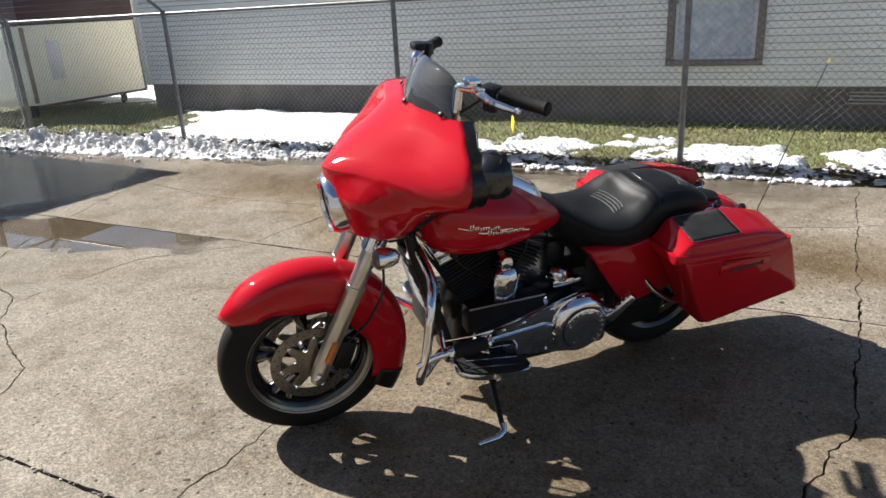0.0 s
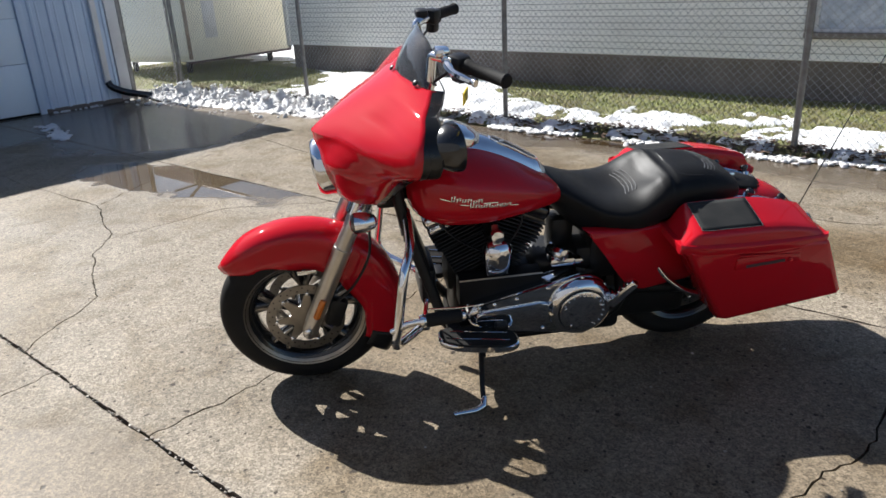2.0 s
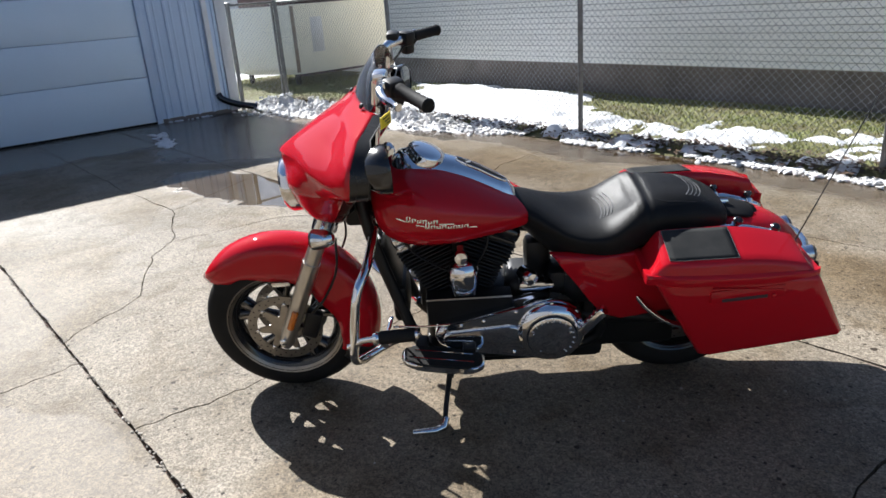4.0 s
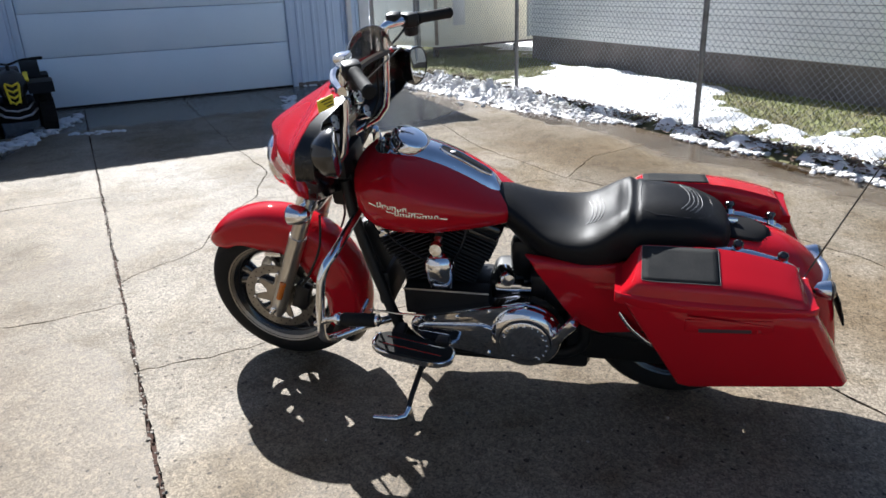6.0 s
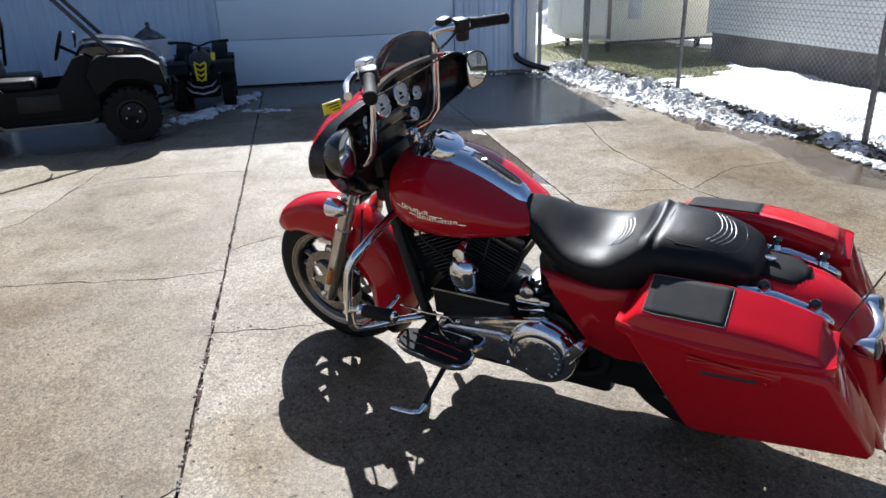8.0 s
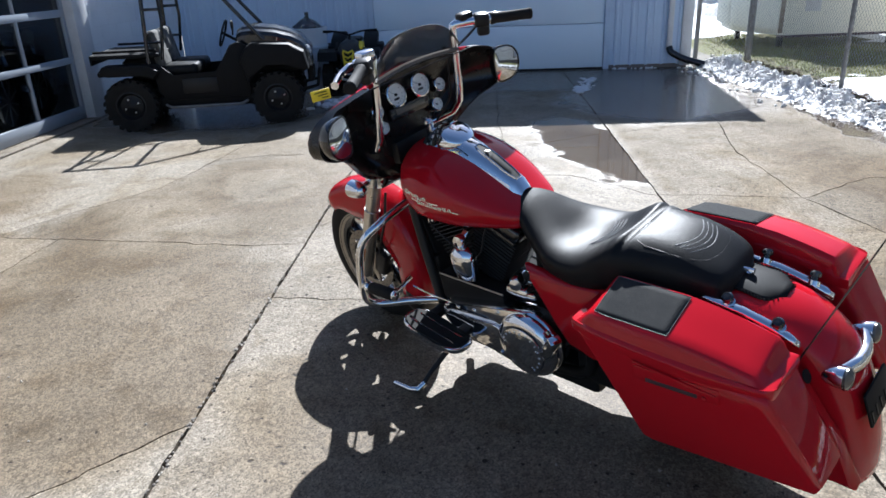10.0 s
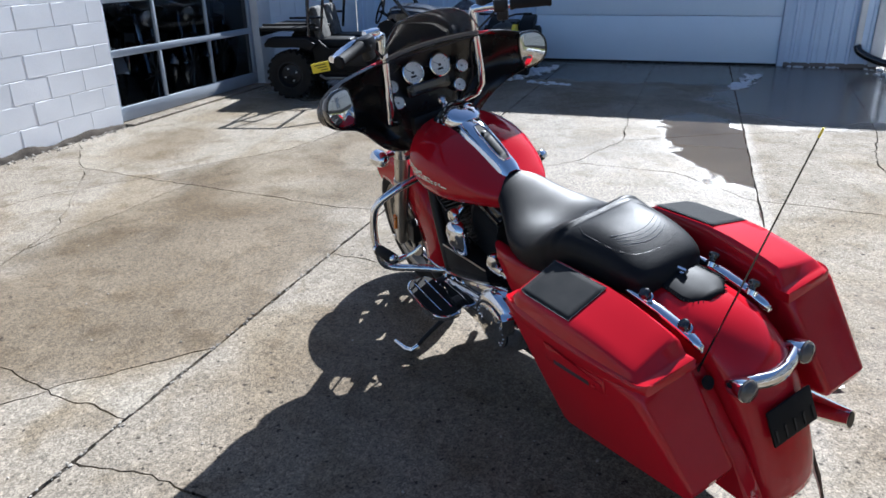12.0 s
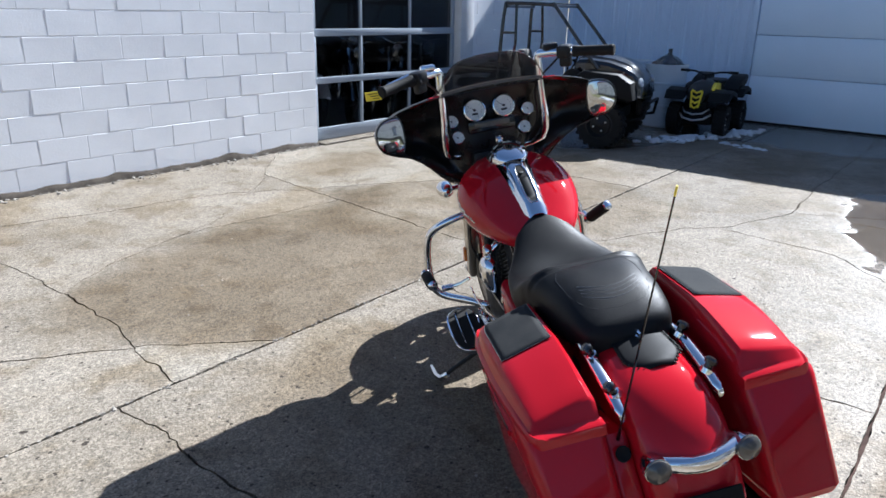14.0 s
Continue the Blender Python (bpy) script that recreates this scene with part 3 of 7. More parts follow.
    strip = min((x + 5.2) * 0.6, (y - 6.93) * 3.0, (8.15 - y) * 0.9, 0.4) - 0.21 + 0.40 * fbm(x, y, 1.4, 3.0) + 0.32 * fbm(x, y, 6.0, 4.0)
    behind = max(min((y - 9.4) * 0.5, (-9.7 - x) * 0.5), (-12.4 - x) * 0.6) - 0.1
    far = (y - 11.0) * 0.5
    return max(deep, strip, behind, far) + edge - 0.08


def snow_h(x, y):
    m = snow_mask(x, y)
    return verge_h(x, y) + min(0.085, max(-0.05, m * 0.16)) + 0.012 * fbm(x, y, 4.0)


bm = bmnew()
sheet(bm, -16, 4.5, 6.92, 9.27, 0.04, snow_h, lambda x, y: snow_mask(x, y) > -0.05)
tagged(part("snow_cover", bm, M_SNOW), "melting snow lying in patches on the lawn", "snow", kind="stuff")
bm = bmnew()
sheet(bm, -30, -15.95, 6.4, 9.28, 0.2, snow_h, lambda x, y: snow_mask(x, y) > -0.05)
sheet(bm, -24, 12, 9.3, 22, 0.2, snow_h, lambda x, y: snow_mask(x, y) > -0.05 and not (-9.3 < x and y < 14))
tagged(part("snow_field", bm, M_SNOW), "open snow behind the parked trailer", "snow", kind="stuff")


def ico(sub):
    b = bmnew()
    bmesh.ops.create_icosphere(b, subdivisions=sub, radius=1.0)
    b.verts.ensure_lookup_table()
    vs, fs = [v.co.copy() for v in b.verts], [[v.index for v in f.verts] for f in b.faces]
    b.free()
    return vs, fs


ICO = ico(2)


def clods(name, spots, material, label, squash=0.7, ball=ICO):
    """Broken, uneven lumps joined into one mesh; spots are (place, radius)."""
    verts, faces = [], []
    for i, (c, r) in enumerate(spots):
        o = Vector((i * 1.7, i * 0.9, i * 2.3))
        sx, sy = 1 + 0.5 * noise.noise(o), 1 + 0.5 * noise.noise(o * 1.3)
        k0 = len(verts)
        for v in ball[0]:
            k = r * (1 + 0.75 * noise.noise(v * 1.3 + o) + 0.55 * noise.noise(v * 3.1 + o) + 0.25 * noise.noise(v * 7 + o))
            verts.append((c[0] + v.x * k * sx, c[1] + v.y * k * sy, c[2] + v.z * k * squash))
        faces += [[k0 + a for a in f] for f in ball[1]]
    me = bpy.data.meshes.new(name)
    me.from_pydata(verts, [], faces)
    me.shade_smooth()
    me.set_sharp_from_angle(angle=radians(75))
    me.materials.append(material)
    return tagged(new(name, me), label, "snow", kind="stuff")


# bank of ploughed snow along the yard's edge, with crumbs on it
rng = random.Random(7)


def ridge_h(x, y):
    w = 1.0 if x < -5.6 else max(0.0, 1 - (x + 5.6) / 1.6)
    mid = 6.72 + 0.07 * (x + 7)
    lump = abs(fbm(x, y, 3.2, 1.0)) * 0.9 + 0.6 * abs(fbm(x, y, 8.0, 2.0)) + 0.40 * fbm(x, y, 19.0, 3.0)
    return -0.03 + 0.19 * w * math.exp(-((y - mid) / 0.30) ** 2) * (0.40 + lump)


spots = []
for i in range(2600):
    x = rng.uniform(-9.0, -4.0)
    w = 1.0 if x < -5.6 else 0.5
    y = 6.70 + 0.07 * (x + 7) + rng.gauss(0, 0.24 * w)
    r = rng.choice((0.007, 0.009, 0.011, 0.013, 0.016, 0.02, 0.03)) * rng.uniform(0.7, 1.2)
    spots.append(((x, y, max(0.0, ridge_h(x, y)) + 0.25 * r), r))
clods("ploughed_snow", spots, M_DIRTYSNOW, "grimy crumbs of ploughed snow along the yard's edge", 0.7, ico(1))
bm = bmnew()
sheet(bm, -9.05, -4.1, 6.3, 7.25, 0.022, ridge_h, lambda x, y: ridge_h(x, y) > -0.012)
tagged(part("snow_bank", bm, M_DIRTYSNOW, smooth=60), "low crumbly bank of ploughed snow on the concrete", "snow", kind="stuff")
spots = []
for i in range(2400):
    x = rng.uniform(-5.0, 4.6)
    y = 6.97 + 0.08 * fbm(x, 0, 0.9) + rng.gauss(0, 0.045)
    if fbm(x, 3.0, 1.2) > -0.25:
        spots.append(((x, y, 0.012), rng.uniform(0.010, 0.034)))
clods("snow_ridge", spots, M_DIRTYSNOW, "thin ridge of icy snow along the kerbless edge", 0.55, ico(1))
spots = [((-6.35 - 1.9 * t + rng.gauss(0, 0.10), 1.02 + 0.8 * t + rng.gauss(0, 0.07), 0.01), rng.uniform(0.025, 0.07)) for t in [rng.random() for _ in range(110)]]
spots += [((-6.95 - 1.2 * t + rng.gauss(0, 0.05), 4.25 + 0.28 * t + rng.gauss(0, 0.04), 0.004), rng.uniform(0.02, 0.05)) for t in [rng.random() for _ in range(55)]]
spots += [((-7.0 + 0.15 * t + rng.gauss(0, 0.04), 1.65 + 0.6 * t + rng.gauss(0, 0.03), 0.003), rng.uniform(0.015, 0.04)) for t in [rng.random() for _ in range(26)]]
spots += [((-9.02 + rng.gauss(0, 0.02), 5.0 + 0.7 * t, 0.005), rng.uniform(0.015, 0.03)) for t in [rng.random() for _ in range(20)]]
clods("snow_remnant", spots, M_SNOW, "thin leftover snow lying in the workshop's shade", 0.5)

# heap of cleared snow far behind the trailer
bm = bmnew()
sheet(bm, -22, -14.6, 7.0, 14, 0.1, lambda x, y: 0.02 + 1.7 * math.exp(-((x + 18.2) / 1.5) ** 2 - ((y - 10.1) / 1.25) ** 2) * (1 + 0.5 * fbm(x, y, 1.3, 2.0) + 0.3 * abs(fbm(x, y, 3.0, 9.0))) + 0.07 * fbm(x, y, 4.0, 6.0))
tagged(part("snow_heap", bm, M_DIRTYSNOW, smooth=50), "tall heap of cleared snow behind the fence", "snow", kind="stuff")

# grass blades and dead leaves
bm = bmnew()
verts, faces = [], []
for i in range(42000):
    x, y = rng.uniform(-13.5, 4.6), rng.uniform(7.0, 9.28)
    if snow_mask(x, y) > 0.0 or (y < 7.3 and rng.random() < 0.7):
        continue
    z = verge_h(x, y)
    a, h = rng.uniform(0, 6.3), rng.uniform(0.014, 0.042)
    dx, dy = math.cos(a) * 0.006, math.sin(a) * 0.006
    k = len(verts)
    verts += [(x - dx, y - dy, z), (x + dx, y + dy, z), (x + rng.uniform(-0.03, 0.03), y + rng.uniform(-0.03, 0.03), z + h)]
    faces.append((k, k + 1, k + 2))
bm.free()
me = bpy.data.meshes.new("grass")
me.from_pydata(verts, [], faces)
me.materials.append(M_GRASS)
tagged(new("grass", me), "short yellow-green winter grass", "grass", kind="stuff")
verts, faces = [], []
for i in range(3600):
    x = rng.uniform(-9.2, 4.5)
    y = 7.12 + rng.gauss(0, 0.085) - (0.25 if x < -8 else 0) * rng.random()
    z = verge_h(x, y) + rng.uniform(0.0, 0.03)
    a, s = rng.uniform(0, 6.3), rng.uniform(0.01, 0.028)
    k = len(verts)
    for j in range(4):
        b = a + j * math.pi / 2
        verts.append((x + math.cos(b) * s * (1.5 if j % 2 else 0.8), y + math.sin(b) * s, z + rng.uniform(0, 0.02)))
    faces.append((k, k + 1, k + 2, k + 3))
me = bpy.data.meshes.new("leaf_litter")
me.from_pydata(verts, [], faces)
me.materials.append(M_LITTER)
tagged(new("leaf_litter", me), "dead brown leaves and weeds along the fence foot", "leaves", kind="stuff")


# loose grit on the concrete and crumbs along the wall's foot
GRIT = ico(1)
verts, faces = [], []
for i in range(1300):
    if i >= 900:
        x, y = rng.uniform(-6.0, 2.2), 1.89 + rng.gauss(0, 0.007)
        r = rng.uniform(0.003, 0.0075)
    elif i < 550:
        x, y = rng.uniform(-6.0, 2.6), rng.uniform(-1.5, 6.6)
        r = rng.uniform(0.002, 0.0055)
    else:
        x, y = rng.uniform(-3.4, 3.0), WALL_Y + 0.05 + abs(rng.gauss(0, 0.06))
        r = rng.uniform(0.004, 0.014)
    k = len(verts)
    o = Vector((i * 1.3, 0, i * 0.7))
    for v in GRIT[0]:
        q = r * (1 + 0.7 * noise.noise(v * 1.5 + o))
        verts.append((x + v.x * q * 1.3, y + v.y * q, max(0.0, 0.4 * r + v.z * q * 0.7)))
    faces += [[k + j for j in f] for f in GRIT[1]]
me = bpy.data.meshes.new("grit")
me.from_pydata(verts, [], faces)
me.materials.append(M_GRIT)
tagged(new("grit", me), "loose grit and crumbs scattered on the concrete", "gravel", kind="stuff")


# ---- buildings ----
def mesh_box(name, c, s, material, parent=None, label="", bevel=0.0):
    bm = bmnew()
    box(bm, c, s, bevel)
    return part(name, bm, material, parent, label)


SHED_H = 4.15 * math.tan(radians(SUN_EL))
DOOR_Y0, DOOR_Y1, DOOR_H = 1.33, 4.87, 3.0
shed = thing("wall_west", Matrix.Identity(4), "pale blue corrugated steel wall of a workshop", "wall", kind="structure")


def corrugated(y0, y1, z0, z1, name="steel_sheet"):
    """Vertical ribbed cladding on the yard face of the workshop."""
    bm = bmnew()
    prof = []
    y = y0
    while y < y1 - 0.001:
        for dy, dx in ((0.0, 0.0), (0.06, 0.0), (0.075, 0.022), (0.105, 0.022), (0.12, 0.0), (0.165, 0.0), (0.172, 0.008), (0.188, 0.008), (0.195, 0.0)):
            if y + dy <= y1:
                prof.append((WALL_X + dx, y + dy))
        y += 0.24
    prof.append((WALL_X, y1))
    lo = [bm.verts.new((x, yy, z0)) for x, yy in prof]
    hi = [bm.verts.new((x, yy, z1)) for x, yy in prof]
    for k in range(len(lo) - 1):
        bm.faces.new((lo[k], lo[k + 1], hi[k + 1], hi[k]))
    return part(name, bm, M_BLUE, shed, smooth=25)


corrugated(WALL_Y, DOOR_Y0 - 0.09, 0.04, SHED_H)
corrugated(DOOR_Y1 + 0.09, 6.18, 0.04, SHED_H)
corrugated(DOOR_Y0 - 0.09, DOOR_Y1 + 0.09, DOOR_H + 0.1, SHED_H)
mesh_box("wall_core", (WALL_X - 3.05, (WALL_Y + 6.15) / 2, SHED_H / 2), (5.9, 6.15 - WALL_Y, SHED_H - 0.02), M_BLUE, shed)
mesh_box("base_sill", (WALL_X - 0.03, 5.55, 0.0), (0.1, 1.2, 0.1), M_FOUND, shed)
mesh_box("base_sill", (WALL_X - 0.03, -0.2, 0.0), (0.1, 3.0, 0.1), M_FOUND, shed)
for y in (DOOR_Y0 - 0.045, DOOR_Y1 + 0.045):
    mesh_box("door_jamb", (WALL_X + 0.012, y, 1.5), (0.06, 0.085, 3.1), M_BLUE, shed, bevel=0.006)
mesh_box("corner_trim", (WALL_X + 0.018, 6.12, SHED_H / 2 + 0.02), (0.05, 0.16, SHED_H), M_WHITETRIM, shed, bevel=0.006)
garage_door = thing("door_1", Matrix.Identity(4), "closed white sectional garage door with plain panels", "garage door", kind="structure")
for k, (za, zb) in enumerate(((0.0, 0.66), (0.66, 1.23), (1.23, 1.8), (1.8, 2.37), (2.37, 2.94))):
    mesh_box("door_section", (WALL_X - 0.02, (DOOR_Y0 + DOOR_Y1) / 2, (za + zb) / 2 + 0.02), (0.05, DOOR_Y1 - DOOR_Y0 - 0.01, zb - za - 0.007), M_WHITEDOOR, garage_door, bevel=0.006)
mesh_box("bottom_seal", (WALL_X - 0.01, (DOOR_Y0 + DOOR_Y1) / 2, 0.012), (0.06, DOOR_Y1 - DOOR_Y0, 0.028), M_RUBBER, garage_door)

downspout = thing("downspout", Matrix.Identity(4), "white steel downspout ending in a black plastic drain hose", "downspout")
bm = bmnew()
box(bm, (WALL_X + 0.05, 5.86, 1.75), (0.06, 0.08, 3.0), 0.01)
part("pipe", bm, M_WHITETRIM, downspout)
bm = bmnew()
tube(bm, [(WALL_X + 0.05, 5.86, 0.30), (WALL_X + 0.09, 5.90, 0.22), (WALL_X + 0.16, 6.08, 0.13), (WALL_X + 0.27, 6.36, 0.05)], 0.05, 12, smooth_pts=5)
part("drain_hose", bm, M_GLOSSBLACK, downspout, "black corrugated drain hose")

# block wall, in running bond, and the glazed door beside it
blockwall = thing("wall_south", Matrix.Identity(4), "white painted concrete block wall with worn mortar joints", "wall", kind="structure")
BX0, BX1 = -3.45, 7.0
mesh_box("mortar_bed", ((BX0 + BX1) / 2, WALL_Y - 0.1018, 1.78), (BX1 - BX0 - 0.01, 0.20, 3.55), M_MORTAR, blockwall)
bm = bmnew()
secs = []
for k in range(int((BX1 - BX0) / 0.03) + 1):
    x = BX0 + 0.03 * k
    h = 0.042 + 0.040 * noise.fractal(Vector((x * 2.5, 0, 4.0)), 1.0, 2.0, 5)
    d = 0.012 * noise.fractal(Vector((x * 4.0, 7.0, 0)), 1.0, 2.0, 4)
    secs.append([(x, WALL_Y - 0.06, -0.01), (x, WALL_Y + 0.035 + d, -0.01), (x, WALL_Y + 0.026 + d, h * 0.35), (x, WALL_Y + 0.012 + d * 0.4, h * 0.8), (x, WALL_Y + 0.002, h), (x, WALL_Y - 0.06, h)])
loft(bm, secs)
part("footing", bm, M_WALLFOOT, blockwall, "rough dirty foot of the wall", 50)
block_meshes = []
for w in (0.3995, 0.1995):
    for v in range(4):
        bm = bmnew()
        box(bm, (0, 0, 0), (w, 0.05, 0.1975), 0.0028, seg=1)
        for vv in bm.verts:
            vv.co += Vector((noise.noise(vv.co * 31 + Vector((v, 0, 0))), noise.noise(vv.co * 29 + Vector((0, v, 0))), noise.noise(vv.co * 33 + Vector((0, 0, v))))) * 0.0025
        me = bpy.data.meshes.new("block")
        bmesh.ops.recalc_face_normals(bm, faces=bm.faces)
        bm.to_mesh(me)
        bm.free()
        me.materials.append(M_BLOCK)
        block_meshes.append(me)
for c in range(17):
    x = BX0 + 0.003
    first = c % 2 == 1
    z = 0.02 + 0.2035 * c + 0.1
    while x < BX1 - 0.05:
        half = first or x + 0.4 > BX1
        first = False
        w = 0.2 if half else 0.4
        me = block_meshes[(4 if half else 0) + random.randrange(4)]
        ob = new("block", me)
        ob.parent = blockwall
        ob.location = (x + w / 2, WALL_Y - 0.025 + random.uniform(-0.0007, 0.0007), z)
        x += 0.4035 if not half else 0.2035

# returned white wall beyond the glazed door
wall_b = thing("wall_south_return", Matrix.Identity(4), "white painted block wall behind the parked buggy", "wall", kind="structure")
mesh_box("mortar_bed", ((-6.35 + WALL_X) / 2, WALL_Y - 0.11, 1.78), (-6.35 - WALL_X - 0.01, 0.20, 3.55), M_MORTAR, wall_b)
for c in range(12):
    x = WALL_X + 0.02 + (0.2 if c % 2 else 0)
    while x < -6.4:
        ob = new("block", block_meshes[random.randrange(4)])
        ob.parent = wall_b
        ob.location = (x + 0.2, WALL_Y - 0.027, 0.12 + 0.2035 * c)
        x += 0.4035
mesh_box("door_post", (-6.20, WALL_Y - 0.06, 1.7), (0.30, 0.24, 3.4), M_WHITETRIM, wall_b, bevel=0.01)

GX0, GX1 = -6.04, BX0
glass_door = thing("door_2", Matrix.Identity(4), "glazed aluminium overhead door, closed, dark showroom behind", "glass door", kind="structure")
GY = WALL_Y - 0.07
cols = [GX0, -5.12, -4.23, GX1]
rails = [(0.03, 0.17), (0.67, 0.74), (1.19, 1.27), (1.74, 1.81), (2.29, 2.36)]
for z0, z1 in rails:
    mesh_box("rail", ((GX0 + GX1) / 2, GY, (z0 + z1) / 2), (GX1 - GX0 - 0.006, 0.05, z1 - z0), M_DOORPAINT, glass_door, bevel=0.004)
for i, x in enumerate(cols):
    w = 0.06 if i in (0, len(cols) - 1) else 0.03
    for (a, b) in zip(rails, rails[1:]):
        xx = x + (0.03 if i == 0 else -0.03 if i == len(cols) - 1 else 0)
        mesh_box("stile", (xx, GY, (a[1] + b[0]) / 2), (w, 0.046, b[0] - a[1]), M_DOORPAINT, glass_door, bevel=0.003)
for xa, xb in zip(cols, cols[1:]):
    for (a, b) in zip(rails, rails[1:]):
        ob = mesh_box("pane", ((xa + xb) / 2, GY - 0.005, (a[1] + b[0]) / 2), (xb - xa - 0.03, 0.006, b[0] - a[1]), M_SHOWPANE, glass_door)
mesh_box("threshold", ((GX0 + GX1) / 2, WALL_Y + 0.02, 0.008), (GX1 - GX0, 0.2, 0.03), M_CONC, glass_door, "bare concrete threshold", bevel=0.006)
mesh_box("lintel", ((GX0 + GX1) / 2, WALL_Y - 0.11, 2.95), (GX1 - GX0, 0.2, 1.2), M_WHITETRIM, glass_door)
room = thing("showroom", Matrix.Identity(4), "dim showroom seen through the glazed door", "room", kind="structure")
rx0, rx1, ry0, ry1 = -9.0, 1.0, -8.0, WALL_Y - 0.22
mesh_box("floor", ((rx0 + rx1) / 2, (ry0 + ry1) / 2, 0.0), (rx1 - rx0, ry1 - ry0, 0.04), M_DARKROOM, room)
mesh_box("back_wall", ((rx0 + rx1) / 2, ry0 - 0.05, 1.7), (rx1 - rx0, 0.1, 3.4), M_DARKROOM, room)
mesh_box("side_wall", (rx0 - 0.05, (ry0 + ry1) / 2, 1.7), (0.1, ry1 - ry0, 3.4), M_DARKROOM, room)
mesh_box("side_wall", (rx1 + 0.05, (ry0 + ry1) / 2, 1.7), (0.1, ry1 - ry0, 3.4), M_DARKROOM, room)
mesh_box("ceiling", ((rx0 + 7.0) / 2, (ry0 + ry1) / 2, 3.6), (7.2 - rx0, ry1 - ry0, 0.1), M_DARKROOM, room)

# neighbour's house
house = thing("neighbour_house", Matrix.Identity(4), "single-storey house with cream lap siding and a dark foundation", "house")
HX0, HX1 = -9.2, 8.0
mesh_box("foundation", ((HX0 + HX1) / 2, HOUSE_Y + 2.05, 0.24), (HX1 - HX0 - 0.06, 4.0, 0.50), M_FOUND, house)
# darker backing shows in the board gaps, painting the shadow line under each lap
mesh_box("wall", ((HX0 + HX1) / 2, HOUSE_Y + 2.05, 1.7), (HX1 - HX0 - 0.03, 4.04, 2.44), M_TAN, house)
WX0, WX1, WZ0, WZ1 = -0.66, 0.22, 0.78, 2.0
LAP = 0.076
lap_meshes = {}


def lap_board(xa, xb, z):
    L = round(xb - xa, 3)
    if L not in lap_meshes:
        bm = bmnew()
        pr = [(0.0, 0.0), (0.030, 0.0), (0.031, 0.010), (0.016, LAP - 0.010), (0.0, LAP - 0.010)]
        loft(bm, [[(x, -d, h) for d, h in pr] for x in (-L / 2, L / 2)])
        bmesh.ops.recalc_face_normals(bm, faces=bm.faces)
        me = bpy.data.meshes.new("siding_board")
        bm.to_mesh(me)
        bm.free()
        me.materials.append(M_SIDING)
        lap_meshes[L] = me
    ob = new("siding_board", lap_meshes[L])
    ob.parent = house
    ob.location = ((xa + xb) / 2, HOUSE_Y + 0.03, z)


z = 0.49
while z < 2.85:
    if z + LAP > WZ0 - 0.06 and z < WZ1 + 0.08:
        lap_board(HX0, WX0 - 0.07, z)
        lap_board(WX1 + 0.07, HX1, z)
    else:
        lap_board(HX0, HX1, z)
    z += LAP
mesh_box("corner_board", (HX0 - 0.01, HOUSE_Y + 0.02, 1.7), (0.09, 0.09, 2.46), M_SIDING, house, bevel=0.005)
bm = bmnew()
loft(bm, [[(x, HOUSE_Y - 0.12, 2.92), (x, HOUSE_Y + 4.6, 2.92), (x, HOUSE_Y + 2.05, 4.3)] for x in (HX0 - 0.3, HX1 + 0.3)])
part("roof", bm, M_MAROON, house, "dark shingled roof")
win = new("window")
win.parent = house
win["label"] = "double-hung window with lace curtains"
for c, s in (((WX0 - 0.03, HOUSE_Y, 1.39), (0.08, 0.07, 1.34)), ((WX1 + 0.03, HOUSE_Y, 1.39), (0.08, 0.07, 1.34)), (((WX0 + WX1) / 2, HOUSE_Y, WZ1 + 0.03), (WX1 - WX0 + 0.14, 0.07, 0.08)), (((WX0 + WX1) / 2, HOUSE_Y - 0.01, WZ0 - 0.03), (WX1 - WX0 + 0.14, 0.10, 0.05))):
    mesh_box("frame", c, s, M_WINFRAME, win, bevel=0.004)
mesh_box("sash", ((WX0 + WX1) / 2, HOUSE_Y + 0.005, 1.40), (WX1 - WX0, 0.03, 0.04), M_WHITETRIM, win)
for x in (WX0 + 0.03, WX1 - 0.03):
    mesh_box("sash", (x, HOUSE_Y + 0.005, 1.39), (0.035, 0.03, 1.2), M_WHITETRIM, win)
mesh_box("sash", ((WX0 + WX1) / 2, HOUSE_Y + 0.005, WZ0 + 0.015), (WX1 - WX0 - 0.08, 0.03, 0.035), M_WHITETRIM, win)
mesh_box("pane", ((WX0 + WX1) / 2, HOUSE_Y + 0.012, 1.39), (WX1 - WX0 - 0.08, 0.006, 1.18), M_PANE, win)
bm = bmnew()
n = 60
for k in range(n + 1):
    x = WX0 + 0.03 + (WX1 - WX0 - 0.06) * k / n
    y = HOUSE_Y + 0.024 + 0.003 * math.sin(k * 0.9) * math.sin(k * 0.37)
    bm.verts.new((x, y, WZ0)), bm.verts.new((x, y, WZ1))
bm.verts.ensure_lookup_table()
for k in range(n):
    bm.faces.new([bm.verts[i] for i in (2 * k, 2 * k + 2, 2 * k + 3, 2 * k + 1)])
part("curtain", bm, M_CURTAIN, win, "white lace curtain")
vent = new("vent")
vent.parent = house
mesh_box("vent_frame", (1.35, HOUSE_Y + 0.04, 0.37), (0.42, 0.03, 0.17), M_FOUND, vent, bevel=0.004)
for k in range(4):
    mesh_box("slat", (1.35, HOUSE_Y + 0.02, 0.31 + k * 0.038), (0.38, 0.02, 0.012), M_TAN, vent)

# chain-link fence
fence = thing("chain_link_fence", Matrix.Identity(4), "galvanised chain-link fence with steel posts and a top rail", "fence")
FH = 1.60


def fence_post(x, y, h, r=0.026, arm=True, name="post"):
    bm = bmnew()
